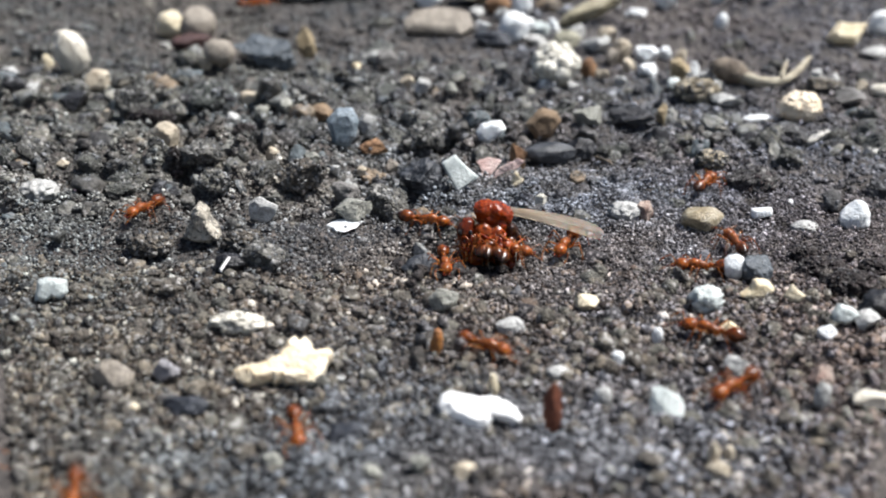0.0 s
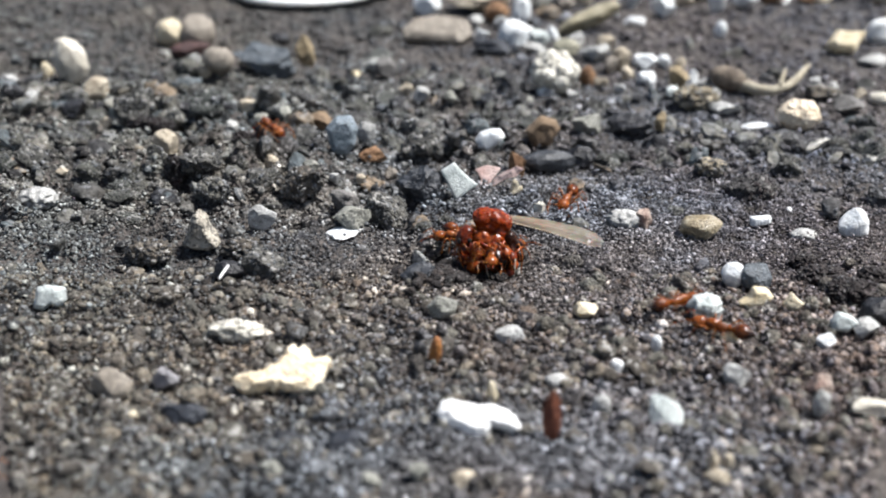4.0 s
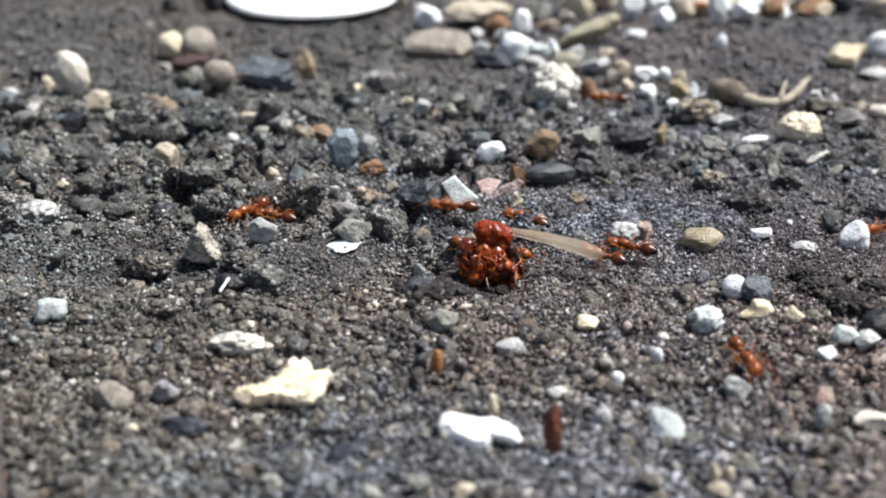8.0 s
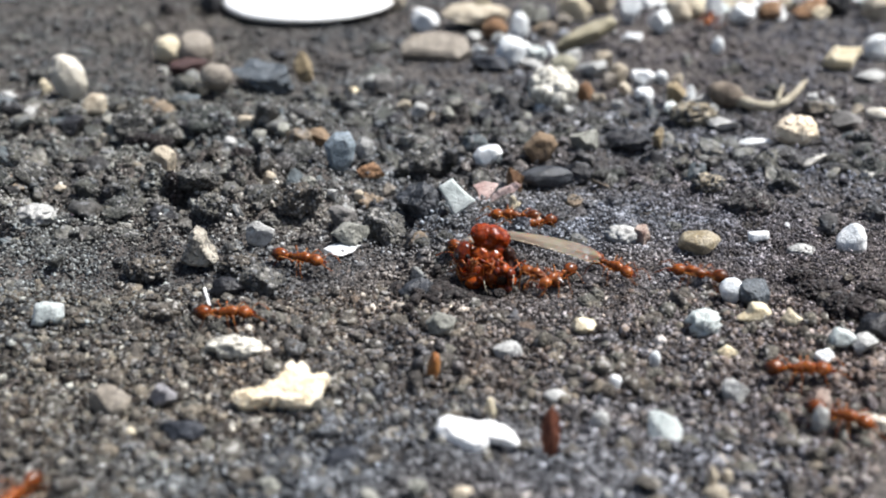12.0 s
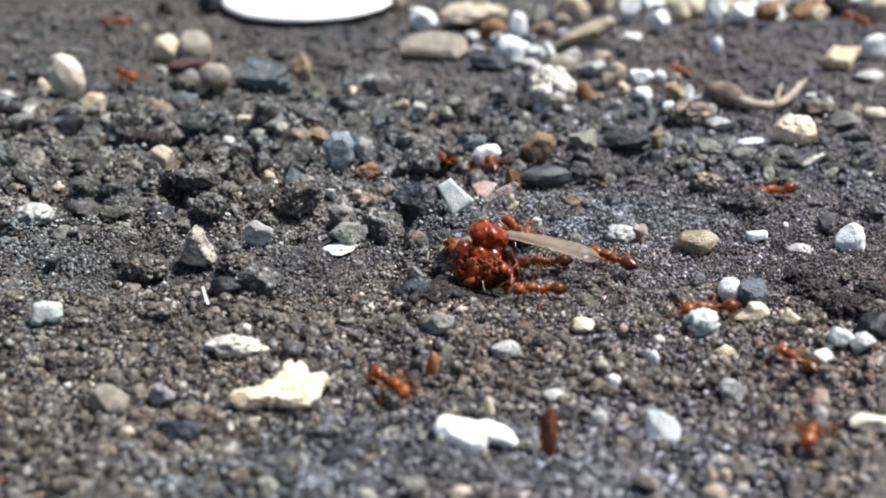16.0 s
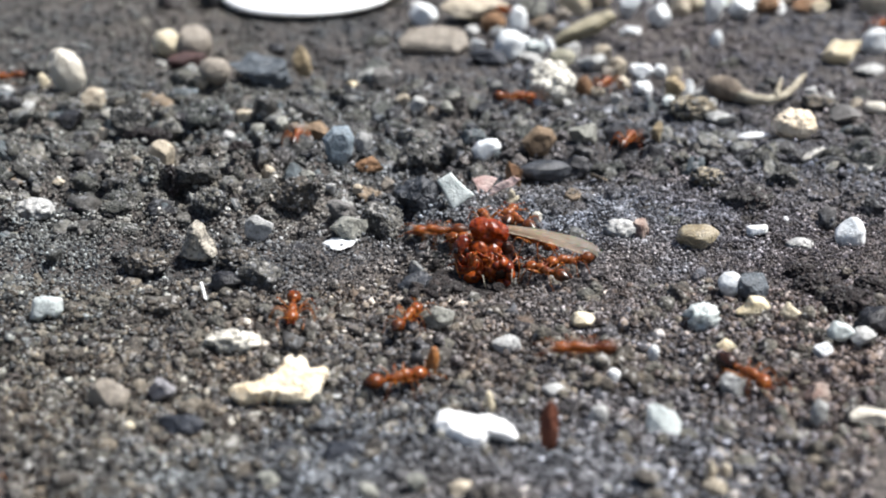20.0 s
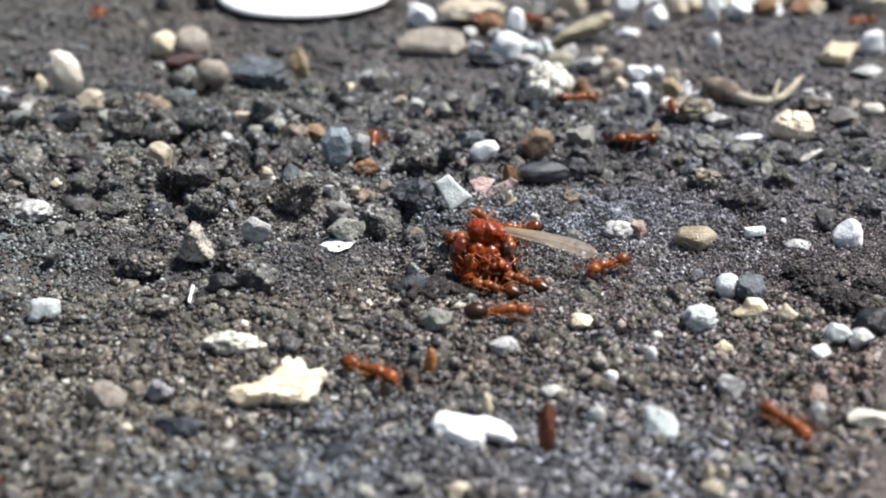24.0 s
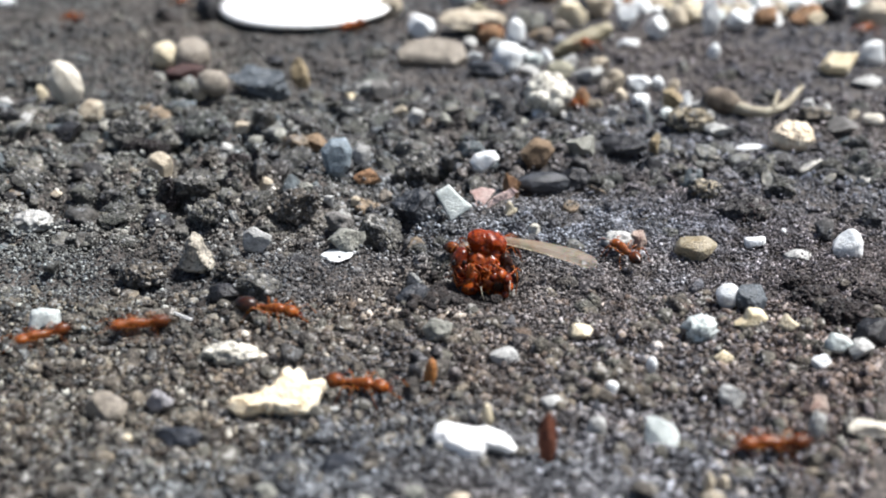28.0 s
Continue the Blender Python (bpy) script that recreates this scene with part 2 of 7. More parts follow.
CRUMB = grit_mat("crust_grains", [(0, (0.0582, 0.058, 0.0567)), (0.2, (0.0854, 0.084, 0.0809)), (0.42, (0.1183, 0.116, 0.1092)), (0.64, (0.1533, 0.152, 0.1418)),
                                  (0.78, (0.1086, 0.118, 0.1239)), (0.88, (0.2182, 0.215, 0.1995)), (0.96, (0.4074, 0.41, 0.3990))], glint=0.40)
DARK_CRUMB = grit_mat("dark_soil_grains", [(0, (0.030, 0.022, 0.023)), (0.3, (0.050, 0.039, 0.039)), (0.6, (0.076, 0.061, 0.060)), (0.85, (0.12, 0.10, 0.098)), (0.96, (0.24, 0.22, 0.21))], glint=0.2)
PALE = stone_mat("pale_stone", (0.50, 0.46, 0.38), (0.66, 0.62, 0.54), 0.6, 0, 0.2)
CREAM = stone_mat("cream_stone", (0.50, 0.43, 0.30), (0.70, 0.62, 0.46), 0.65, 0, 0.2)
WHITECREAM = stone_mat("white_cream_coral", (0.55, 0.52, 0.44), (0.82, 0.79, 0.70), 0.85, 0.5)
SANDCREAM = stone_mat("sandy_stone", (0.22, 0.18, 0.12), (0.48, 0.42, 0.31), 0.9, 0.8)
PITTED = stone_mat("pitted_cream_stone", (0.30, 0.27, 0.22), (0.56, 0.52, 0.44), 0.9, 0.7)
TAN = stone_mat("tan_stone", (0.24, 0.18, 0.10), (0.40, 0.32, 0.20), 0.75)
TANGREY = stone_mat("tan_grey_stone", (0.22, 0.19, 0.155), (0.34, 0.30, 0.25), 0.65)
PALETAN = stone_mat("pale_tan_stone", (0.36, 0.30, 0.22), (0.52, 0.46, 0.36), 0.7)
PEACH = stone_mat("peach_coral", (0.72, 0.58, 0.41), (0.88, 0.77, 0.61), 0.8)
YELLOW = stone_mat("yellow_stone", (0.60, 0.49, 0.30), (0.80, 0.71, 0.52), 0.55, 0, 0.2)
OCHRE = stone_mat("ochre_stone", (0.13, 0.085, 0.05), (0.31, 0.22, 0.14), 0.85)
ORANGE = stone_mat("rusty_stone", (0.17, 0.085, 0.04), (0.36, 0.21, 0.11), 0.8)
RUST = stone_mat("rust_bark", (0.14, 0.04, 0.02), (0.27, 0.09, 0.045), 0.8)
PINK = stone_mat("dried_petal", (0.46, 0.31, 0.28), (0.66, 0.53, 0.49), 0.7, 0, 0.2)
PINKGREY = stone_mat("pink_grey_stone", (0.24, 0.13, 0.10), (0.42, 0.36, 0.31), 0.75)
MAROON = stone_mat("maroon_stone", (0.04, 0.018, 0.018), (0.09, 0.045, 0.04), 0.7)
PURPLE = stone_mat("purple_stone", (0.06, 0.045, 0.06), (0.12, 0.09, 0.115), 0.6)
LILAC = stone_mat("lilac_stone", (0.22, 0.212, 0.225), (0.34, 0.33, 0.345), 0.6)
GREY = stone_mat("grey_stone", (0.12, 0.115, 0.11), (0.22, 0.21, 0.20), 0.75)
PALEGREY = stone_mat("pale_grey_stone", (0.32, 0.32, 0.31), (0.55, 0.55, 0.53), 0.6, 0.35)
GREYGREEN = stone_mat("grey_green_stone", (0.20, 0.20, 0.17), (0.36, 0.36, 0.32), 0.65)
GREENGREY = stone_mat("green_grey_stone", (0.24, 0.23, 0.17), (0.40, 0.38, 0.29), 0.7)
BROWNGREY = crust_mat("brown_grey_crust", (0.0630, 0.056, 0.0494), (0.1649, 0.150, 0.1313), 4.6, 0.42)
OLIVE = stone_mat("olive_stone", (0.24, 0.21, 0.13), (0.42, 0.38, 0.27), 0.6)
SLATE = stone_mat("slate_stone", (0.055, 0.066, 0.078), (0.125, 0.145, 0.165), 0.55)
BLUE = stone_mat("blue_grey_stone", (0.13, 0.17, 0.20), (0.27, 0.32, 0.36), 0.6)
DARK = crust_mat("dark_grey_crust", (0.0369, 0.037, 0.0399), (0.1018, 0.102, 0.1029), 5.0, 0.26)
BOUND = crust_mat("bound_grit_rock", (0.0582, 0.060, 0.0588), (0.1455, 0.146, 0.1407), 4.0, 0.36)
DARKBLUE = stone_mat("dark_blue_rock", (0.022, 0.025, 0.03), (0.07, 0.075, 0.085), 0.4)
# dark soil of real clods, and near-black in place of shade in gaps
SOIL_AND_SHADE = crust_mat("dark_soil_and_shade", (0.013, 0.0105, 0.0105), (0.042, 0.034, 0.034), 5.0, 0.09)
BLACK = stone_mat("black_rock", (0.010, 0.010, 0.012), (0.030, 0.030, 0.034), 0.4)
NAVY = stone_mat("navy_rock", (0.012, 0.015, 0.022), (0.04, 0.046, 0.06), 0.5)
WHITE = stone_mat("white_stone", (0.58, 0.61, 0.63), (0.88, 0.89, 0.88), 0.45, 0, 0.45)
CHALK = stone_mat("white_chalk", (0.88, 0.88, 0.87), (0.93, 0.93, 0.92), 0.6, 0, 0.25)
QUARTZ = stone_mat("milky_quartz", (0.40, 0.44, 0.43), (0.60, 0.64, 0.62), 0.35, 0, 0.6)
AMBER = stone_mat("amber_quartz", (0.24, 0.19, 0.11), (0.42, 0.37, 0.27), 0.35, 0, 0.6)
AMBERH = stone_mat("amber_husk", (0.26, 0.09, 0.02), (0.52, 0.25, 0.08), 0.4, 0, 0.4)
SHELLCREAM = stone_mat("cream_shell", (0.80, 0.64, 0.42), (0.92, 0.82, 0.64), 0.7, 0, 0.3)
BRACT = stone_mat("brown_bract", (0.08, 0.06, 0.045), (0.24, 0.195, 0.15), 0.85)
STEM = stone_mat("dry_stem", (0.24, 0.205, 0.145), (0.44, 0.40, 0.31), 0.8)
VEIN = stone_mat("wing_vein", (0.48, 0.38, 0.26), (0.62, 0.52, 0.38), 0.6)
AMB = chitin_mat("amber_shell", (0.085, 0.020, 0.004), (0.27, 0.074, 0.012))
AMB_CLEAR = chitin_mat("clear_amber_shell", (0.075, 0.011, 0.0015), (0.28, 0.055, 0.006))
LEG_CLEAR = chitin_mat("clear_amber_leg", (0.10, 0.018, 0.003), (0.30, 0.080, 0.014))
AMB_GASTER = chitin_mat("amber_gaster", (0.05, 0.011, 0.002), (0.20, 0.050, 0.007), (0.010, 0.005, 0.003))
AMB_LEG = chitin_mat("amber_leg", (0.08, 0.023, 0.004), (0.26, 0.092, 0.02))
RED = chitin_mat("red_shell", (0.085, 0.010, 0.0015), (0.25, 0.034, 0.003), depth=0.5)
RED_DARK = chitin_mat("dark_red_shell", (0.055, 0.007, 0.002), (0.14, 0.020, 0.003))
RED_BLACK = chitin_mat("black_brown_shell", (0.012, 0.006, 0.004), (0.035, 0.012, 0.006))
EYE_BLACK = chitin_mat("black_eye", (0.01, 0.008, 0.008), (0.02, 0.015, 0.015))
WING = wing_mat()


# ---- helpers for shapes (millimetres) ----
def finish(name, verts, faces, material, parent=None, label="", smooth=True):
    me = bpy.data.meshes.new(name)
    me.from_pydata([tuple(v) for v in np.asarray(verts, float) * MM], [], faces)
    me.materials.append(material)
    if smooth:
        me.shade_smooth()
    me.update()
    ob = new(name, me)
    if parent:
        ob.parent = parent
    if label:
        ob["label"] = label
    return ob


def part(name, bm, material, parent, label="", smooth=True):
    """Links a bmesh in millimetres as one mesh object under a thing or a part."""
    bmesh.ops.scale(bm, vec=(MM, MM, MM), verts=bm.verts)
    me = bpy.data.meshes.new(name)
    bm.to_mesh(me)
    bm.free()
    me.materials.append(material)
    if smooth:
        me.shade_smooth()
    ob = new(name, me)
    ob.parent = parent
    if label:
        ob["label"] = label
    return ob


def ball(bm, c, r, turn=(0, 0, 0), u=14, v=10):
    m = Matrix.Translation(c) @ Euler([radians(a) for a in turn]).to_matrix().to_4x4() @ Matrix.Diagonal((*r, 1))
    return bmesh.ops.create_uvsphere(bm, u_segments=u, v_segments=v, radius=1, matrix=m)["verts"]


def tube(bm, pts, radii, sides=7):
    """A bent tapered tube through the points."""
    rings = []
    pts = [Vector(p) for p in pts]
    for i, p in enumerate(pts):
        d = (pts[min(i + 1, len(pts) - 1)] - pts[max(i - 1, 0)]).normalized()
        a = d.orthogonal().normalized() if i == 0 else (rings[-1][1] - d * rings[-1][1].dot(d)).normalized()
        b = d.cross(a)
        rings.append(([bm.verts.new(p + (a * math.cos(k * math.tau / sides) + b * math.sin(k * math.tau / sides)) * radii[i]) for k in range(sides)], a))
    for (r0, _), (r1, _) in zip(rings, rings[1:]):
        for k in range(sides):
            bm.faces.new((r0[k], r0[(k + 1) % sides], r1[(k + 1) % sides], r1[k]))
    bm.faces.new(rings[0][0][::-1])
    bm.faces.new(rings[-1][0])


def ico(level):
    bm = bmesh.new()
    bmesh.ops.create_icosphere(bm, subdivisions=level, radius=1)
    v = np.array([p.co[:] for p in bm.verts])
    f = [tuple(q.index for q in fa.verts) for fa in bm.faces]
    bm.free()
    return v, f


def lattice(ix, iy, seed):
    """A repeatable value from 0 to 1 for each lattice corner."""
    h = (ix * 374761393 + iy * 668265263 + seed * 1442695041) & 0xFFFFFFFF
    h = ((h ^ (h >> 13)) * 1274126177) & 0xFFFFFFFF
    return ((h ^ (h >> 16)) & 0xFFFFFF) / float(0xFFFFFF)


def swell(x, y, size, seed):
    """Smooth value noise, -1 to 1, with lumps of that size in millimetres."""
    x, y = np.asarray(x, float) / size, np.asarray(y, float) / size
    ix, iy = np.floor(x).astype(np.int64), np.floor(y).astype(np.int64)
    u, v = x - ix, y - iy
    u, v = u * u * (3 - 2 * u), v * v * (3 - 2 * v)
    a, b = lattice(ix, iy, seed), lattice(ix + 1, iy, seed)
    c, d = lattice(ix, iy + 1, seed), lattice(ix + 1, iy + 1, seed)
    return 2 * ((a * (1 - u) + b * u) * (1 - v) + (c * (1 - u) + d * u) * v) - 1


def ramp(a, b, v):
    k = np.clip((v - a) / (b - a), 0, 1)
    return k * k * (3 - 2 * k)


def bowl(x, y, cx, cy, rx, ry):
    return np.exp(-((x - cx) / rx) ** 2 - ((y - cy) / ry) ** 2)


def humps(x, y, size, seed, share):
    """Steep-sided lumps on a jittered lattice, 0 to 1 high, on a share of its cells."""
    gx, gy = np.asarray(x, float) / size, np.asarray(y, float) / size
    ix, iy = np.floor(gx).astype(np.int64), np.floor(gy).astype(np.int64)
    h = np.zeros(np.broadcast(gx, gy).shape)
    for ox in (-1, 0, 1):
        for oy in (-1, 0, 1):
            cx, cy = ix + ox, iy + oy
            px, py = cx + 0.15 + 0.7 * lattice(cx, cy, seed), cy + 0.15 + 0.7 * lattice(cx, cy, seed + 1)
            r = 0.34 + 0.30 * lattice(cx, cy, seed + 2)
            a = math.tau * lattice(cx, cy, seed + 5)
            u, v = (gx - px) * np.cos(a) + (gy - py) * np.sin(a), (gy - py) * np.cos(a) - (gx - px) * np.sin(a)
            d = np.sqrt(u * u + (1.5 * v) ** 2) / r
            tall = (0.45 + 0.55 * lattice(cx, cy, seed + 3)) * (lattice(cx, cy, seed + 4) < share)
            h = np.maximum(h, tall * np.sqrt(np.clip(1 - d ** 3, 0, 1)))
    return h


def relief(x, y):
    """Height in millimetres of the packed soil, without its grit."""
    x, y = np.asarray(x, float), np.asarray(y, float)
    h = 0.16 * swell(x, y, 9.0, 1) + 0.10 * swell(x, y, 4.0, 2)
    # the crumbled upper crust ends in a low ragged edge, the sand before it lies lower
    edge = -2.6 + 0.9 * swell(x, 0 * x, 5.0, 5) + 0.5 * swell(x, y, 1.7, 6)
    h = h + 0.55 * ramp(-0.7, 0.7, y - edge) * (1 - ramp(-9.0, -2.5, x)) * (1 - ramp(8, 16, y))
    c = ramp(-3, 1, y) * (1 - ramp(22, 34, y)) * (1 - ramp(0, 7, x - 0.1 * y))
    h = h + c * (0.55 * swell(x, y, 2.4, 7) + 0.36 * swell(x, y, 1.15, 8))
    h = h - 0.95 * bowl(x, y, -1.2, -3.2, 2.4, 1.4)      # hollow beside the winged ant
    h = h - 0.35 * bowl(x, y, 2.0, -5.2, 2.2, 1.1)
    h = h - 0.45 * bowl(x, y, -14.5, -1.6, 3.0, 1.0)
    h = h + 0.45 * bowl(x, y, 20.5, -2.2, 3.0, 2.2)      # dark clods
    h = h + 0.25 * bowl(x, y, 5.5, -1.0, 5.0, 3.0)
    fade = 1 - ramp(90, 160, np.hypot(x, y))
    return h * fade


PITS = [
        (-17.3, 17.6, 0.49, 0.75), (-12.0, 14.1, 0.57, 0.85), (-14.1, 10.7, 0.41, 0.69), (-14.9, 6.1, 0.49, 1.19), (-1.0, 10.4, 0.61, 0.56), (-2.0, 3.4, 0.62, 0.62),
        (0.1, 3.8, 0.38, 0.63), (5.7, 24.2, 0.79, 0.57), (7.7, 20.1, 0.49, 0.62), (-19.2, 16.4, 0.82, 0.54), (-17.5, 19.1, 0.57, 0.62), (-24.5, 20.2, 0.59, 0.57),
        (-4.9, 11.9, 0.38, 0.5), (-3.0, 7.1, 0.33, 0.42), (-7.1, 6.3, 0.36, 0.41), (-9.8, 6.6, 0.29, 0.42), (-14.1, 23.3, 0.47, 0.43), (-6.9, 21.0, 0.38, 0.42),
        (2.6, 9.6, 0.3, 0.37), (11.0, 9.2, 0.41, 0.37), (17.2, 3.5, 0.58, 0.41), (9.3, 20.0, 0.38, 0.48), (-15.3, -2.9, 0.44, 0.32), (-8.2, -6.2, 0.47, 0.4),
        (1.1, -3.8, 0.57, 0.42), (-21.1, 13.0, 0.36, 0.46), (-25.3, 17.4, 0.34, 0.35), (-18.1, 9.2, 0.34, 0.44)]      # holes between the crust lumps: x, y, half width, half depth


def surface(x, y):
    """Height of the bed of grains: the soil with its crumbs and the lumps of broken crust, which leave the stones free."""
    x, y = np.asarray(x, float), np.asarray(y, float)
    wx, wy = x + 0.35 * swell(x, y, 0.9, 61), y + 0.35 * swell(x, y, 0.9, 62)
    c = ramp(-2.5, 1, y) * (1 - ramp(21, 27, y)) * (1 - 0.8 * ramp(1, 10, x - 0.1 * y))
    c = c + 0.36 * (1 - ramp(-9, -5, y)) + 0.12 * ramp(25, 30, y)
    free = np.ones(x.shape)
    x0, x1, y0, y1 = x.min(), x.max(), y.min(), y.max()
    for sx, sy, reach, _ in SET:
        far = 2.6 * reach + 0.6
        if sx < x0 - far or sx > x1 + far or sy < y0 - far or sy > y1 + far:
            continue
        free *= ramp(0.75 * reach, 1.5 * reach + 0.3, np.hypot(x - sx, np.where(y < sy, 0.6, 1.0) * (y - sy)))
    h = c * free * (1.15 * humps(wx, wy, 2.6, 71, 0.6) + 0.6 * humps(wx, wy, 1.3, 81, 0.6) - 0.25)
    for px, py, wide, deep in PITS:
        if px < x0 - 2 or px > x1 + 2 or py < y0 - 2 or py > y1 + 2:
            continue
        d = np.hypot((x - px) / wide, (y - py) / deep) + 0.15 * swell(x, y, 0.5, 91)
        h = h - 1.7 * (1 - ramp(0.8, 1.1, d)) * (0.4 + 0.6 * free)
    return relief(x, y) + clump(x, y) + h * (1 - ramp(60, 80, np.hypot(x, y)))


# ---- ground: one sheet, fine where it is near, out to the horizon ----
def axis(lo, hi, step):
    a = list(np.arange(lo, hi, step))
    out = [hi]
    g = step
    while out[-1] < 60000:
        g *= 1.45
        out.append(out[-1] + g)
    low = [lo]
    g = step
    while low[-1] > -60000:
        g *= 1.45
        low.append(low[-1] - g)
    return np.array(low[:0:-1] + a + out)


def build_ground():
    xs, ys = axis(-44, 44, 0.21), axis(-27, 64, 0.21)
    gx, gy = np.meshgrid(xs, ys)
    near = 1 - ramp(60, 110, np.hypot(gx, gy))
    h = relief(gx, gy) + near * (surface(gx, gy) - relief(gx, gy) + 0.05 * swell(gx, gy, 0.62, 12) - 0.03)
    nx, ny = len(xs), len(ys)
    verts = np.stack([gx, gy, h], -1).reshape(-1, 3) * MM
    i = np.arange((nx) * (ny)).reshape(ny, nx)
    quads = np.stack([i[:-1, :-1], i[:-1, 1:], i[1:, 1:], i[1:, :-1]], -1).reshape(-1, 4)
    me = bpy.data.meshes.new("ground")
    fill_mesh(me, verts, quads)
    me.materials.append(SOIL)
    me.shade_smooth()
    return tagged(new("ground", me), "packed grey-brown soil strewn with mineral dust", "ground", kind="structure")


def fill_mesh(me, verts, polys):
    """Writes many faces with an equal number of corners at once."""
    n, k = polys.shape
    me.vertices.add(len(verts))
    me.vertices.foreach_set("co", np.asarray(verts, np.float32).ravel())
    me.loops.add(n * k)
    me.loops.foreach_set("vertex_index", polys.astype(np.int32).ravel())
    me.polygons.add(n)
    me.polygons.foreach_set("loop_start", np.arange(0, n * k, k, dtype=np.int32))
    me.update(calc_edges=True)


def clump(x, y):
    """Loose grit clots into crumbs with pits between them."""
    level = 1 - 0.75 * ramp(24, 32, y)
    return level * (0.13 * swell(x, y, 0.75, 51) + 0.17 * swell(x, y, 1.6, 52) + 0.14 * swell(x, y, 3.1, 53))


def strew(name, x, y, s, level, material, label, rng, flat=(0.6, 1.0), rise=(-0.1, 0.3), tilt=0.5, smooth=False, lumps=None):
    """Grains of size s (arrays, millimetres) set on the ground at x, y, each cut, turned and stretched at random."""
    n = len(x)
    v, f = ico(level)
    f = np.array(f)
    shapes = []
    for k in range(32):
        w = v.copy()
        for _ in range(8):
            d = rng.normal(size=3)
            d /= np.linalg.norm(d)
            over = np.clip(w @ d - rng.uniform(0.45, 0.8), 0, None)
            w -= over[:, None] * d
        w *= 1 + np.clip(0.2 * rng.normal(size=(len(w), 1)), -0.4, 0.45)
        shapes.append(w * 1.15)
    shapes = np.array(shapes)
    if lumps:
        shapes, f = lumps
        v = shapes[0]
    shapes = shapes[rng.integers(0, len(shapes), n)]
    stretch = np.stack([rng.uniform(0.65, 1.45, n), rng.uniform(0.65, 1.3, n), rng.uniform(*flat, n)], -1)
    shapes = shapes * stretch[:, None, :] * (s / 2)[:, None, None]
    a, t = rng.uniform(0, math.tau, n), rng.normal(0, tilt, n)
    ca, sa, ct, st = np.cos(a), np.sin(a), np.cos(t), np.sin(t)
    rot = np.zeros((n, 3, 3))
    rot[:, 0] = np.stack([ca, -sa * ct, sa * st], -1)
    rot[:, 1] = np.stack([sa, ca * ct, -ca * st], -1)
    rot[:, 2] = np.stack([0 * a, st, ct], -1)
    shapes = np.einsum("nij,nvj->nvi", rot, shapes)
    z = surface(x, y) + s * rng.uniform(*rise, n)
    verts = shapes + np.stack([x, y, z], -1)[:, None, :]
    polys = f[None] + (np.arange(n) * len(v))[:, None, None]
    me = bpy.data.meshes.new(name)
    fill_mesh(me, verts.reshape(-1, 3) * MM, polys.reshape(-1, 3))
    me.materials.append(material)
    if smooth:
        me.shade_smooth()
    return tagged(new(name, me), label, "grit", kind="stuff")


def scatter(name, x, y, s, shapes, faces, material, label, group, rng, flat, rise, smooth=False, grains=None, thick=120):
    """Loose pieces of size s set down one by one, a few shapes shared among them."""
    made = []
    for k, w in enumerate(shapes):
        me = bpy.data.meshes.new(name)
        w, q = np.asarray(w) * 0.5, np.asarray(faces)
        if grains:
            gw, gq = coat(w, q, rng, thick, 0.05, 0.19)
            fill_mesh(me, np.concatenate([w, gw]) * MM, np.concatenate([q, gq + len(w)]))
            me.polygons.foreach_set("material_index", np.repeat(np.array([0, 1], np.int32), (len(q), len(gq))))
        else:
            fill_mesh(me, w * MM, q)
        me.materials.append(material)
        if grains:
            me.materials.append(grains)
        if smooth:
            me.shade_smooth()
        made.append(me)
    z = surface(x, y)
    for k in range(len(x)):
        ob = new(name, made[k % len(made)])
        wide = rng.uniform(0.75, 1.3, 2) * s[k]
        turn = Euler((rng.normal(0, 0.35), rng.normal(0, 0.35), rng.uniform(0, math.tau))).to_matrix().to_4x4()
        place = Matrix.Translation((x[k] * MM, y[k] * MM, (float(z[k]) + s[k] * rng.uniform(*rise)) * MM))
        ob.matrix_world = place @ turn @ Matrix.Diagonal((wide[0], wide[1], s[k] * rng.uniform(*flat), 1))
        tagged(ob, label, name.split("_")[-1], group)


def cut_shapes(level, count, rng):
    """Bits broken along flat faces."""
    v, f = ico(level)
    out = []
    for k in range(count):
        w = v.copy()
        for _ in range(9):
            d = rng.normal(size=3)
            d /= np.linalg.norm(d)
            w -= np.clip(w @ d - rng.uniform(0.4, 0.8), 0, None)[:, None] * d
        out.append(w * (1 + 0.09 * rng.normal(size=(len(w), 1))) * 1.2)
    return np.array(out), f


def clod_shapes(level, count, seed):
    """Blunt broken lumps of cemented grains: a few flat breaks, a knobbly skin."""
    v, f = ico(level)
    rng = np.random.default_rng(seed)
    out = []
    for k in range(count):
        off = Vector((seed + 7.3 * k, 3.1 * k, 1.7 * k))
        w = v.copy()
        for _ in range(7):
            d = rng.normal(size=3)
            d /= np.linalg.norm(d)
            w -= np.clip(w @ d - rng.uniform(0.42, 0.8), 0, None)[:, None] * d
        for i in range(len(w)):
            q = Vector(w[i])
            w[i] *= 1.08 + 0.26 * noise.noise(q * 1.2 + off) - 0.22 * abs(noise.noise(q * 2.6 + off)) + 0.16 * noise.noise(q * 4.5 + off) + 0.14 * noise.noise(q * 9 + off)
        out.append(w * 1.15)
    return np.array(out), np.array(f)


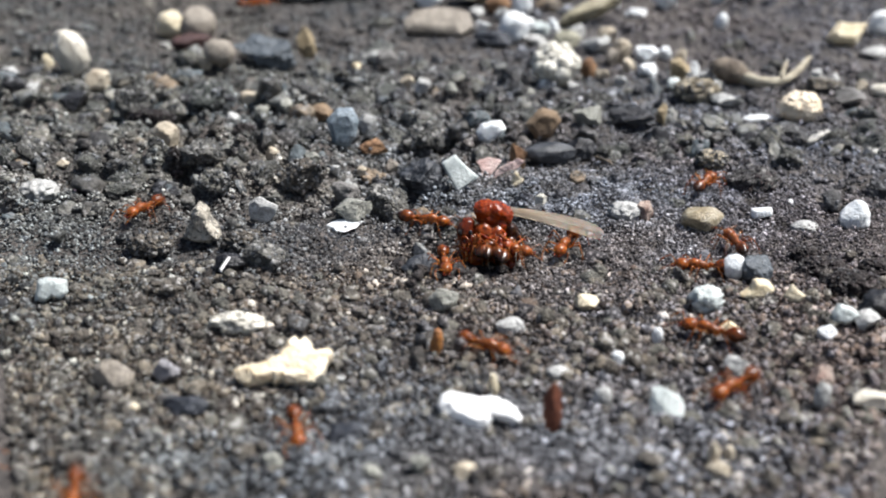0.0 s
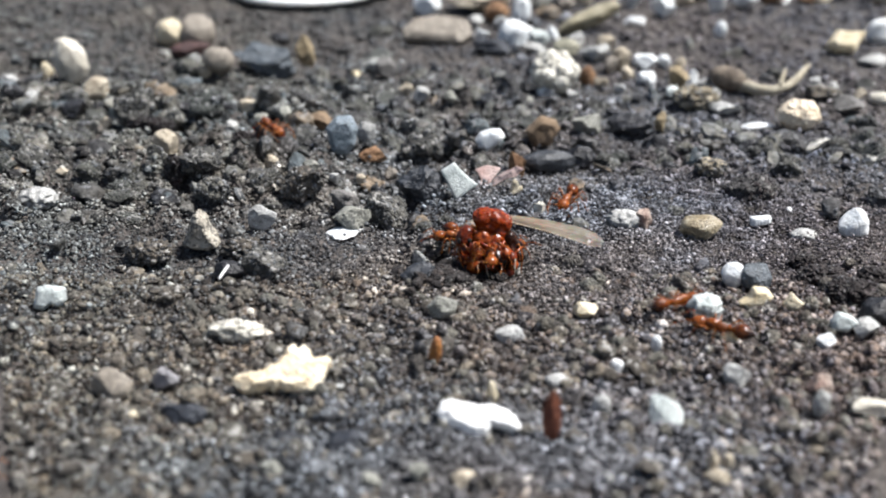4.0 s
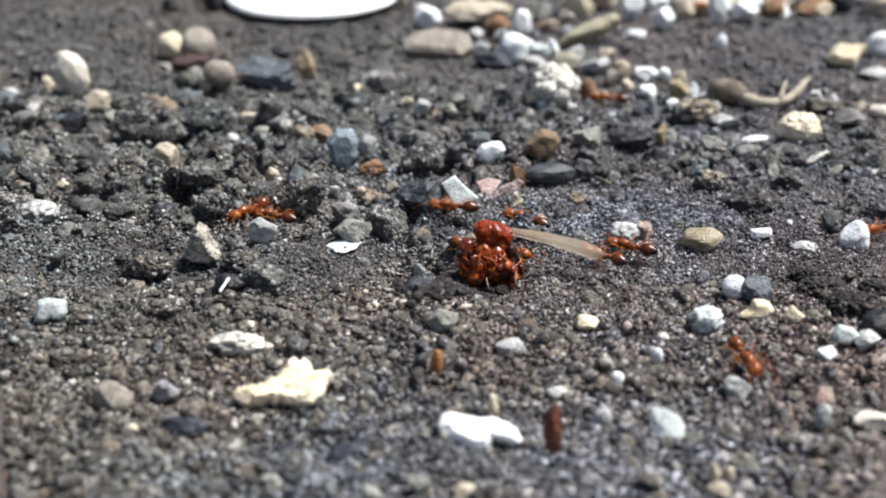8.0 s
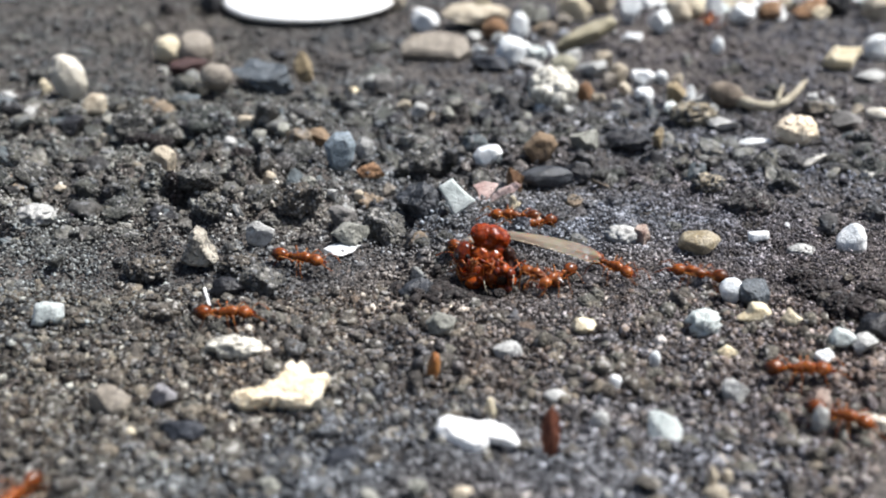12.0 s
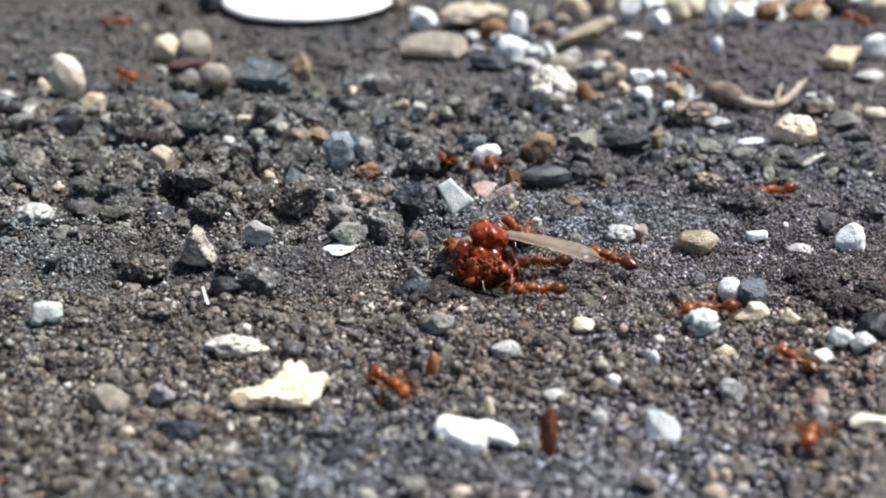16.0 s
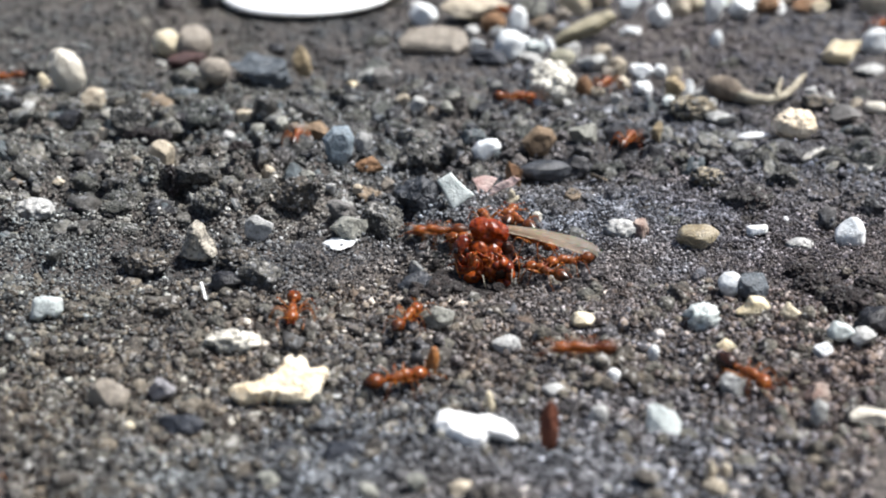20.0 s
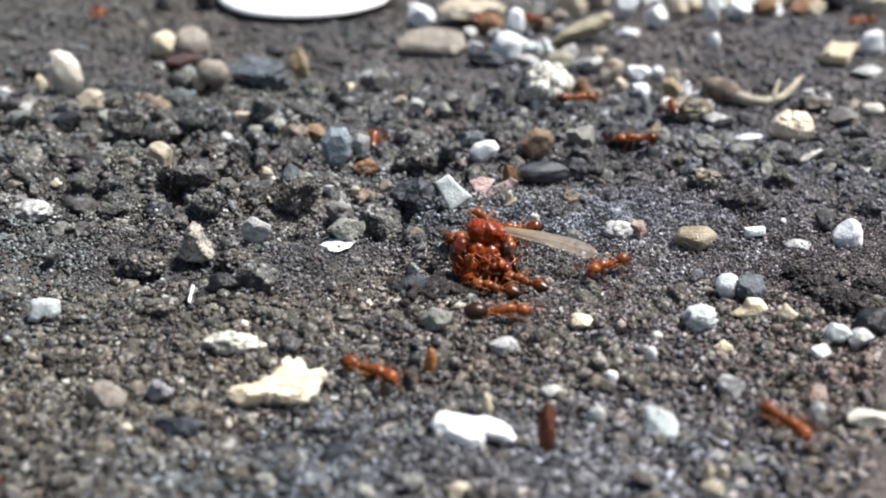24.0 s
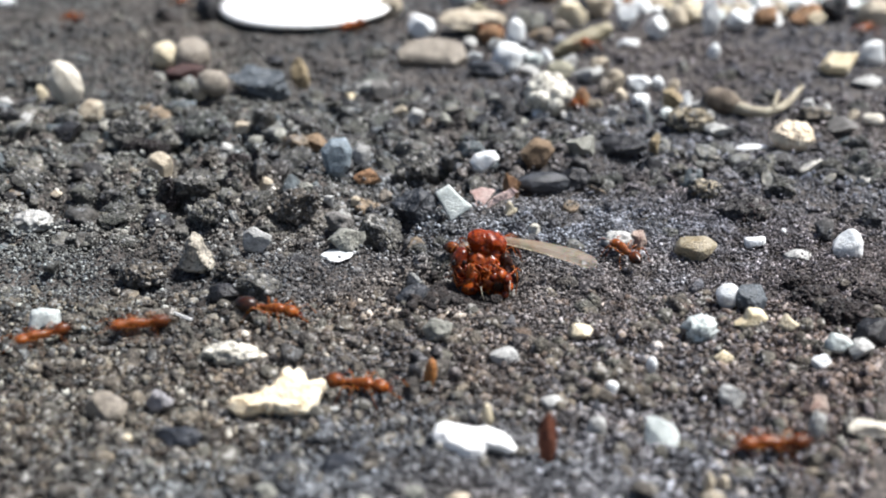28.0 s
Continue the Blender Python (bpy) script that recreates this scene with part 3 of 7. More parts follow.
def coat(verts, faces, rng, count, least, most):
    """Small angular grains stuck all over a lump: their corners and faces."""
    v, f = np.asarray(verts, float), np.asarray(faces)
    a, b, c = v[f[:, 0]], v[f[:, 1]], v[f[:, 2]]
    area = np.linalg.norm(np.cross(b - a, c - a), axis=1)
    pick = rng.choice(len(f), count, p=area / area.sum())
    u, w = rng.random((2, count, 1))
    at = (a[pick] + (b - a)[pick] * u * (1 - w) + (c - a)[pick] * w) * 0.96
    iv, fi = ico(1)
    fi = np.array(fi)
    size = (least + (most - least) * rng.random((count, 1, 1)) ** 1.8) * 0.5
    grains = iv[None] * (1 + 0.36 * rng.normal(size=(count, len(iv), 1)).clip(-1.2, 1.2)) * size * rng.uniform(0.7, 1.35, (count, 1, 3)) + at[:, None, :]
    return grains.reshape(-1, 3), (fi[None] + (np.arange(count) * len(iv))[:, None, None]).reshape(-1, 3)


def paved(y0, y1, step, rng):
    """Places on a jittered grid that covers the strip of ground from y0 to y1."""
    gx, gy = np.meshgrid(np.arange(-46, 46, step), np.arange(y0, y1, step * 0.9))
    gx[1::2] += step / 2
    x = (gx + rng.uniform(-0.42, 0.42, gx.shape) * step).ravel()
    y = (gy + rng.uniform(-0.42, 0.42, gy.shape) * step).ravel()
    ok = np.abs(x) < 0.345 * (y + 70)
    return x[ok], y[ok]


def sown(count, y0, y1, keep, rng):
    """Places at random in the strip, thinned by keep()."""
    x, y = rng.uniform(-46, 46, count * 4), rng.uniform(y0, y1, count * 4)
    ok = (np.abs(x) < 0.345 * (y + 70)) & (rng.random(count * 4) < keep(x, y))
    return x[ok][:count], y[ok][:count]


def crust(x, y):
    """1 on the crumbled crust of coarse bits, 0 on the finer sand."""
    c = ramp(-3, 1, y + 1.2 * swell(x, y, 3, 21)) * (1 - ramp(21, 28, y)) * (1 - ramp(1, 9, x - 0.1 * y))
    return np.clip(c + 0.3 * ramp(6, 12, y) * (1 - ramp(24, 34, y)), 0, 1)


def patchy(x, y):
    return ramp(-0.5, 0.5, swell(x, y, 2.4, 31)) * (1 - 0.5 * ramp(5, 45, y))


def clear_of_stones(x, y, room=0.3):
    ok = np.ones(len(x), bool)
    for sx, sy, reach, _ in SET:
        ok &= (x - sx) ** 2 + (y - sy) ** 2 > (reach + room) ** 2
    # nothing large lies straight before a stone either
    for sx, sy, reach, _ in SET:
        ok &= (np.abs(x - sx) > 0.8 * reach + room) | (y > sy) | (y < sy - reach - 1.0 - 1.6 * room)
    return x[ok], y[ok]


def build_grit():
    rng = np.random.default_rng(5)
    # packed grains; the far soil lies level and fine
    for y0, y1, step, name, label in (
            (-26, -5.5, 0.215, "sand", "packed angular grey and brown sand grains"),
            (-6.5, 4.0, 0.172, "fine_grit", "packed fine dark mineral grit"),
            (3.0, 27, 0.235, "crust_grit", "crumbled grey-brown crust of packed grains"),
            (25, 64, 0.40, "far_grit", "fine grey-brown grit on level soil")):
        x, y = paved(y0, y1, step, rng)
        s = step * (0.6 + 1.5 * rng.random(len(x)) ** 1.6) * (0.85 + 0.3 * ramp(-0.4, 0.4, swell(x, y, 2.0, 41)))
        far = name == "far_grit"
        strew(name, x, y, s, 1, {"sand": SAND, "far_grit": FAR, "crust_grit": CRUMB}.get(name, FINE), label, rng, flat=(0.4, 0.7) if far else (0.6, 1.0), rise=(-0.4, 0.1) if far else (-0.38, 0.2))
    x, y = sown(20000, -26, -5, lambda x, y: 0.5 + 0.5 * patchy(x, y), rng)
    strew("sand_fines", x, y, rng.uniform(0.07, 0.17, len(x)), 1, SAND, "brown dust-fine grains between sand grains", rng, rise=(0.3, 1.5))
    x, y = sown(5200, -26, -5, lambda x, y: 0.3 + 0.7 * patchy(x, y), rng)
    strew("coarse_sand", x, y, 0.3 + 0.32 * rng.random(len(x)) ** 2, 1, SAND, "larger angular sand grains bedded among finer ones", rng, rise=(-0.1, 0.4))
    # dry thins pale dust in the hollow, where dark crumbs stand in for shade
    dry = lambda x, y: 1 - np.minimum(1, 1.5 * bowl(x, y, -0.6, -3.9, 2.2, 0.9))
    x, y = sown(34000, -22, 26, lambda x, y: dry(x, y) * (0.25 + 0.75 * patchy(x, y)) * (0.14 + 0.86 * bowl(x, y, 9, 1, 14, 9)), rng)
    strew("dust_grains", x, y, rng.uniform(0.07, 0.18, len(x)), 1, DUST, "loose dust-fine mineral grains", rng, rise=(0.6, 1.7))
    x, y = rng.normal(10, 7, 20000), rng.normal(0, 4.2, 20000)
    ok = (rng.random(20000) < 0.35 + 0.65 * patchy(x, y)) & (rng.random(20000) < dry(x, y)) & (np.abs(x) < 0.345 * (y + 70))
    x, y = x[ok], y[ok]
    strew("pale_dust", x, y, rng.uniform(0.05, 0.14, len(x)), 1, DUST, "pale dust-fine crystals lying loose", rng, rise=(0.8, 2.4))
    x, y = rng.normal(9, 6.5, 7000), rng.normal(2.5, 4.0, 7000)
    ok = (rng.random(7000) < 0.15 + 0.85 * patchy(x, y)) & (rng.random(7000) < dry(x, y)) & (np.abs(x) < 0.345 * (y + 70))
    strew("bright_crystals", x[ok], y[ok], rng.uniform(0.09, 0.22, int(ok.sum())), 1, CRYSTAL, "bright sugar-like mineral crystals on soil", rng, rise=(0.6, 1.5))
    x, y = sown(2600, 0, 30, lambda x, y: crust(x, y), rng)
    strew("crust_crystals", x, y, rng.uniform(0.12, 0.32, len(x)), 1, CRYSTAL, "pale crystals caught in broken crust", rng, rise=(0.6, 1.6))
    # drifts of pale dust: by the concrete lump, before the shell, along the front
    for cx, cy, wide, deep, count, least, most in ((-20.5, 2.6, 3.0, 2.2, 3600, 0.08, 0.22), (-15.0, -20.8, 3.2, 1.3, 800, 0.14, 0.34), (-3.0, -22.5, 5.0, 1.0, 1100, 0.14, 0.34), (8.0, -19.0, 4.0, 2.0, 900, 0.12, 0.30), (1.0, -21.5, 6.0, 2.0, 5200, 0.10, 0.32), (5.0, -17.5, 5.0, 1.5, 1300, 0.09, 0.26), (9.0, -8.5, 5.0, 1.5, 1500, 0.09, 0.24), (4.0, -7.4, 4.5, 1.1, 3000, 0.06, 0.18), (10.5, -4.8, 3.5, 1.0, 1800, 0.06, 0.17), (4.0, -20.0, 4.0, 1.6, 2000, 0.10, 0.34)):
        x, y = rng.normal(cx, wide, count), rng.normal(cy, deep, count)
        ok = (np.abs(x) < 0.345 * (y + 70)) & (y > -26)
        x, y = x[ok], y[ok]
        strew("dust_drift", x, y, rng.uniform(least, most, len(x)), 1, DUST, "drift of pale bluish mineral dust", rng, rise=(0.5, 1.2))
    # the hollow's shade is put into the colour of these near-black crumbs
    x, y = rng.normal(0.2, 0.9, 1300), rng.normal(-4.6, 0.75, 1300)
    strew("shade_crumbs", x, y, rng.uniform(0.2, 0.65, len(x)), 2, SOIL_AND_SHADE, "near-black crumbs in place of shade in a hollow", rng, rise=(0.25, 0.7), lumps=clod_shapes(2, 8, 21))
    x, y = clear_of_stones(*sown(2600, -26, 55, lambda x, y: 0.15 + 0.4 * crust(x, y), rng))
    strew("coarse_sand", x, y, 0.45 + 0.5 * rng.random(len(x)) ** 2, 2, COARSE, "coarse mixed sand grains lying loose", rng, rise=(0.0, 0.35))
    x, y = clear_of_stones(*sown(620, -4, 40, lambda x, y: (0.05 + 0.95 * crust(x, y)) * (1 - bowl(x, y, 8, 1, 8, 6)) * (np.hypot(x + 11.6, y - 53.4) > 10), rng), 0.8)
    s = 0.8 + 1.2 * rng.random(len(x)) ** 2
    shapes, faces = clod_shapes(3, 18, 3)
    big = s > np.sort(s)[-min(290, len(s))]
    strew("gravel", x[~big], y[~big], s[~big], 3, CLOD, "crumbled grey and brown clods of crust", rng, flat=(0.6, 1.0), rise=(-0.15, 0.38), lumps=(shapes, faces))
    scatter("clod", x[big], y[big], s[big], shapes, faces, CLOD_ONE, "crumbly grey-brown clod of broken soil crust", "crust clods", rng, (0.6, 1.0), (-0.1, 0.3), grains=CRUMB)
    x, y = clear_of_stones(*sown(1100, -3, 50, lambda x, y: (0.03 + 0.97 * crust(x, y)) * (np.hypot(x + 11.6, y - 53.4) > 10), rng))
    shapes, faces = cut_shapes(3, 16, rng)
    s = 0.45 + 1.25 * rng.random(len(x)) ** 2.2
    big = s > np.sort(s)[-min(290, len(s))]
    strew("crust_chips", x[~big], y[~big], s[~big], 3, COARSE, "small broken angular chips in crumbled crust", rng, flat=(0.5, 0.9), rise=(0.0, 0.3), lumps=(shapes, np.array(faces)))
    scatter("stone_chip", x[big], y[big], s[big], shapes, faces, CHIP_ONE, "small broken angular stone chip in grit", "stone chips", rng, (0.5, 0.9), (0.0, 0.3), grains=CRUMB, thick=24)
    x, y = sown(900, -25, -4, lambda x, y: 0.3 + 0.7 * patchy(x, y), rng)
    strew("crumbs", x, y, 0.4 + 0.5 * rng.random(len(x)) ** 2, 3, BROWNGREY, "crumbs of pale and dark grit in sand", rng, rise=(0.0, 0.35), lumps=clod_shapes(2, 10, 9))


# ---- stones ----
GRAINY = {BOUND: CRUMB, BROWNGREY: CRUMB, DARK: DARK_CRUMB, SOIL_AND_SHADE: DARK_CRUMB, SANDCREAM: CRUMB}
SET = []      # x, y, reach and top of each stone, for what climbs over it


def stone(name, material, x, y, w, d, h, style, yaw, lean, label):
    """A stone w wide, d deep and h high that sits a little sunk at x, y."""
    rng = np.random.default_rng(int(abs(x * 917 + y * 631) * 10) + 7)
    v, f = ico(5) if name == "clod" else ico(4 if w > 1.6 else 3) if name != "rock" else ico(5 if w > 2 else 4)
    v = v.copy()
    if style != "l":
        low, high, cuts = {"a": (0.5, 0.82, 12), "r": (0.66, 0.95, 9), "o": (0.8, 0.97, 7)}.get(style, (0.5, 0.82, 8))
        for _ in range(cuts):
            n = rng.normal(size=3)
            n /= np.linalg.norm(n)
            v -= np.clip(v @ n - rng.uniform(low, high), 0, None)[:, None] * n * (0.8 if style == "r" else 1)
    if style == "p":
        k = np.clip(1.0 - 0.42 * (v[:, 2] + 0.9), 0.12, 2)
        v[:, 0] *= k
        v[:, 1] *= k
    if style == "c":
        k = np.clip(0.55 + 0.5 * (v[:, 2] + 0.8), 0.3, 1.2)
        v[:, 0] *= k
    if style == "t":
        k = np.clip(1.0 - 0.5 * (v[:, 2] + 0.6), 0.15, 1.2)
        v[:, 0] *= k
    amp, freq = {"l": (0.26, 2.6), "r": (0.08, 1.7), "p": (0.12, 3.0)}.get(style, (0.17, 2.6) if name in ("rock", "clod") else (0.11, 2.4))
    off = Vector(rng.uniform(-50, 50, 3))
    for i in range(len(v)):
        p = Vector(v[i])
        if style == "l":
            k = (0.16 * noise.noise(p * 7 + off) + 0.14 * noise.noise(p * 15 + off) if name in ("clod", "rock") else 0) + 0.30 - 0.75 * abs(noise.noise(p * 2.1 + off)) - 0.35 * abs(noise.noise(p * 4.6 + off)) + 0.06 * noise.noise(p * 11 + off)
        else:
            k = amp * noise.noise(p * freq + off) + 0.5 * amp * noise.noise(p * freq * 2.7 + off) + 0.35 * amp * noise.noise(p * freq * 7 + off)
        if name == "rock":
            k += 0.06 * noise.noise(p * 9 + off) + 0.05 * noise.noise(p * 19 + off)
        v[i] *= 1 + k
    span = v.max(0) - v.min(0)
    v = (v - (v.max(0) + v.min(0)) / 2) / span
    a, t = radians(yaw), radians(lean)
    v = v * (w, d, h)
    v = v @ np.array([[math.cos(t), 0, -math.sin(t)], [0, 1, 0], [math.sin(t), 0, math.cos(t)]])
    if style not in "fs":
        v = v @ np.array([[math.cos(a), math.sin(a), 0], [-math.sin(a), math.cos(a), 0], [0, 0, 1]])
    elif yaw and style == "f":
        v = v @ np.array([[math.cos(a), 0, math.sin(a)], [0, 1, 0], [-math.sin(a), 0, math.cos(a)]])
    v[:, 2] -= v[:, 2].min() + 0.06 * h
    z = float(relief(x, y))
    ob = finish(name, v, f, material, smooth=style in "rlo" or name == "rock")
    if material in GRAINY:
        gw, gq = coat(v, f, rng, int(60 + 70 * w * max(d, h)), 0.06, 0.27)
        me = bpy.data.meshes.new(name)
        fill_mesh(me, np.concatenate([v, gw]) * MM, np.concatenate([np.array(f), gq + len(v)]))
        me.polygons.foreach_set("material_index", np.repeat(np.array([0, 1], np.int32), (len(f), len(gq))))
        me.materials.append(material)
        me.materials.append(GRAINY[material])
        ob.data = me
    ob.location = (x * MM, y * MM, z * MM)
    if style == "s":      # a plate that leans back
        ob.rotation_euler = (radians(-40), 0, radians(yaw))
    SET.append((x, y, 0.5 * max(w, d), z + 0.75 * h))
    return tagged(ob, label, name.split("_")[-1] if name not in ("rock", "clod") else name)


stone("pebble", PALE, -26.04, 25.62, 2.42, 1.82, 3.40, "o", 0, -14, "smooth pale cream oval pebble standing on grit")
stone("pebble", CREAM, -28.34, 27.48, 1.02, 0.82, 1.43, "r", 0, 0, "small cream pebble beside a pale oval one")
stone("pebble", PALETAN, -23.64, 22.73, 1.6, 1.3, 1.6, "a", 0, 0, "tan rough pebble half sunk in grit")
stone("stone_chip", BLACK, -24.52, 19.59, 1.97, 1.58, 1.36, "a", 20, 0, "near-black stone chip lying in grit")
stone("pebble", CREAM, -21.14, 36.62, 2.40, 1.93, 2.33, "r", 0, 0, "cream pebble leaning on a tan one")
stone("pebble", TANGREY, -18.86, 35.33, 2.83, 2.27, 2.95, "r", 15, 0, "tan-grey rounded pebble half sunk in grit")
stone("stone_chip", MAROON, -19.02, 33.21, 2.87, 2.14, 1.25, "a", 0, 0, "dark maroon stone chip under two pebbles")
stone("pebble", TANGREY, -16.10, 27.75, 2.39, 1.91, 2.22, "r", 0, 0, "grey-tan round pebble on the soil")
stone("rock", SLATE, -12.79, 28.26, 4.67, 3.74, 2.41, "a", -8, 0, "low blue-grey slate rock with a dark overhang")
stone("pebble", TAN, -10.12, 30.26, 1.40, 1.12, 2.40, "a", 0, 0, "upright tan pebble beside a slate rock")
stone("sand_grain", YELLOW, -6.26, 28.08, 0.89, 0.67, 0.48, "f", 0, 0, "small flat yellow grain")
stone("pebble", GREY, -4.15, 28.19, 1.80, 1.44, 1.56, "a", 0, 0, "grey angular pebble on bare soil")
stone("rock", BOUND, -19.84, 17.05, 2.83, 2.27, 2.27, "a", 25, 0, "dark grey angular rock casting a black gap")
stone("rock", BOUND, -17.61, 17.58, 1.94, 1.55, 1.87, "a", -10, 0, "dark grey broken rock")
stone("pebble", PALETAN, -16.78, 10.90, 1.6, 1.3, 2.0, "a", 0, 12, "pale tan pebble wedged between dark stones")
stone("pebble", OCHRE, -7.91, 17.30, 1.77, 1.42, 1.17, "a", 0, 0, "ochre-brown flat pebble half sunk in grit")
stone("stone_chip", PALEGREY, -4.73, 14.03, 1.34, 1.07, 1.58, "a", 30, 0, "pale grey chip against a blue stone")
stone("stone_chip", ORANGE, -4.19, 10.03, 1.70, 1.37, 1.06, "a", -12, 0, "orange-brown stone chip half sunk in grit")
stone("rock", BOUND, -13.75, 6.52, 2.85, 2.28, 1.57, "a", 40, 0, "dark grey rough rock of the crust")
stone("rock", BROWNGREY, -8.07, 4.55, 2.79, 2.24, 1.83, "a", 5, 0, "brown-grey crumbly rock half sunk in grit")
stone("pebble", PALEGREY, -22.28, 3.08, 2.35, 1.89, 1.22, "l", 0, 0, "pale speckled lump of concrete")
stone("stone_chip", PURPLE, -20.47, 4.06, 1.75, 1.31, 0.41, "f", 0, 0, "flat dark purple chip")
stone("shell_chip", WHITE, -5.24, -0.66, 2.00, 1.50, 0.36, "f", 6, 0, "bright white thin shell chip")
stone("pebble", GREYGREEN, -4.87, 0.22, 2.08, 1.67, 1.29, "a", 0, 0, "grey-green angular pebble half sunk in grit")
stone("rock", BOUND, -3.19, 1.70, 2.51, 2.01, 2.13, "a", -20, 0, "dark grey blunt rock")
stone("rock", DARKBLUE, -1.33, 4.18, 2.51, 2.01, 1.99, "a", 15, 0, "dark glossy blue-grey rock with a black face")
stone("rock", BOUND, -1.35, 11.64, 3.10, 2.49, 2.34, "a", 35, 0, "dark grey rough rock")
stone("pebble", WHITE, -1.37, 45.11, 2.38, 1.91, 2.18, "r", 0, 0, "white rounded pebble half sunk in grit")
stone("stone_slab", PALETAN, 2.92, 46.72, 5.87, 4.71, 2.23, "a", 0, 0, "pale tan stone slab")
stone("pebble", ORANGE, 4.37, 43.33, 2.15, 1.73, 1.74, "r", 0, 0, "orange-brown pebble half sunk in grit")
stone("pebble", WHITE, 6.25, 41.96, 1.65, 1.32, 2.72, "r", 0, 0, "white upright pebble half sunk in grit")
stone("pebble", WHITE, 5.24, 34.90, 2.36, 1.90, 2.61, "r", 0, 0, "white rounded pebble on dark chips")
stone("stone_chip", WHITE, 2.91, 37.24, 1.30, 1.05, 1.16, "a", 0, 0, "small white chip half sunk in grit")
stone("stone_chip", NAVY, 3.60, 33.86, 2.97, 2.05, 1.28, "a", 0, 0, "navy-black stone chip under white pebbles")
stone("pebble", WHITE, 15.56, 42.83, 1.84, 1.38, 0.82, "f", 0, 0, "flat white pebble half sunk in grit")
stone("pebble", WHITE, 18.29, 45.02, 2.08, 1.67, 2.24, "a", 0, 0, "white angular pebble half sunk in grit")
stone("pebble", ORANGE, 10.13, 26.02, 1.26, 1.01, 1.62, "r", 0, 0, "orange-brown pebble behind a white lump")
stone("pebble", GREENGREY, 9.28, 34.10, 2.17, 1.74, 1.37, "r", 0, 0, "green-grey pebble half sunk in grit")
stone("stone_chip", PALEGREY, 6.93, 34.24, 2.05, 1.54, 0.86, "f", -20, 0, "pale flat flake half sunk in grit")
stone("stone_chip", PALEGREY, 11.22, 32.02, 2.22, 1.78, 1.43, "a", 0, 0, "pale grey chip half sunk in grit")
stone("pebble", PALETAN, 12.87, 30.00, 1.40, 1.12, 1.78, "a", 0, 15, "pale tan chip leaning")
stone("quartz_pebble", WHITE, 14.63, 29.24, 1.90, 1.53, 1.45, "a", 0, 0, "white quartz pebble half sunk in grit")
stone("quartz_pebble", WHITE, 14.25, 25.86, 1.34, 1.08, 1.10, "a", 0, 0, "small white quartz chip")
stone("pebble", TAN, 16.31, 24.73, 1.41, 1.13, 1.98, "a", 0, 0, "tan angular pebble half sunk in grit")
stone("quartz_pebble", WHITE, 17.41, 25.75, 0.92, 0.74, 1.39, "a", 0, 0, "white quartz chip half sunk in grit")
stone("rock", SANDCREAM, 16.90, 21.09, 3.26, 2.62, 1.82, "l", 0, 0, "rough sandy-brown lump half sunk in grit")
stone("pebble", PALEGREY, 18.69, 20.13, 2.45, 1.97, 1.06, "a", 0, 0, "pale grey flat pebble")
stone("pebble", WHITE, 33.82, 36.92, 2.04, 1.64, 2.21, "r", 0, 0, "white pebble beside a yellow one")
stone("stone_chip", PALEGREY, 31.86, 31.55, 2.58, 1.94, 0.71, "f", 0, 0, "flat white-grey flake half sunk in grit")
stone("shell_chip", WHITE, 20.36, 17.36, 2.26, 0.67, 0.44, "f", 0, 0, "thin white shell sliver")
stone("pebble", PALE, 29.48, 22.07, 1.46, 1.17, 0.96, "r", 0, 0, "pale pebble half sunk in grit")
stone("pebble", GREY, 27.09, 20.57, 2.07, 1.66, 1.17, "a", 0, 0, "grey flat pebble half sunk in grit")
stone("pebble", BROWNGREY, 25.97, 22.84, 2.52, 2.02, 1.29, "a", 0, 0, "brown-grey pebble half sunk in grit")
stone("pebble", GREYGREEN, 9.04, 15.86, 1.97, 1.58, 1.46, "a", 0, 0, "pale grey-green pebble half sunk in grit")
stone("rock", BLACK, 11.96, 16.07, 3.17, 2.55, 1.42, "a", 0, 0, "black angular rock in a hollow")
stone("pebble", TAN, 13.80, 16.14, 0.76, 0.61, 1.59, "a", 0, 0, "small tan chip half sunk in grit")
stone("pebble", DARKBLUE, 6.30, 10.13, 3.49, 1.63, 1.31, "r", 4, 0, "flat dark oval pebble")
stone("rock", BLACK, 8.08, 10.37, 1.79, 1.43, 1.56, "a", 0, 0, "black stone beside an oval pebble")
stone("stone_chip", ORANGE, 4.35, 9.09, 1.06, 0.85, 1.82, "a", 0, 0, "rust-coloured chip half sunk in grit")
stone("stone_chip", CREAM, 4.08, 6.15, 0.58, 0.44, 1.03, "f", 0, 10, "cream sliver half sunk in grit")
stone("stone", SANDCREAM, 15.62, 8.37, 2.09, 1.67, 1.15, "l", 0, 0, "speckled sandy stone half sunk in grit")
stone("rock", DARK, 17.44, 5.79, 3.23, 2.59, 1.19, "a", 0, 0, "low dark grey rock")
stone("quartz_pebble", AMBER, 13.57, -0.20, 2.32, 1.86, 1.36, "r", 0, 0, "translucent amber quartz pebble")
stone("quartz_pebble", WHITE, 21.65, -0.13, 1.76, 1.41, 1.63, "r", 0, 0, "round white frosted pebble")
stone("stone_chip", PALEGREY, 18.93, -0.58, 1.57, 1.05, 0.68, "l", 0, 0, "speckled white chip half sunk in grit")
stone("sand_grain", WHITE, 19.01, 2.96, 0.43, 0.34, 0.56, "a", 0, 0, "tiny white grain half sunk in grit")
stone("stone", PALEGREY, 9.66, 1.00, 2.10, 1.69, 0.99, "l", 0, 0, "pale speckled stone beside a reddish chip")
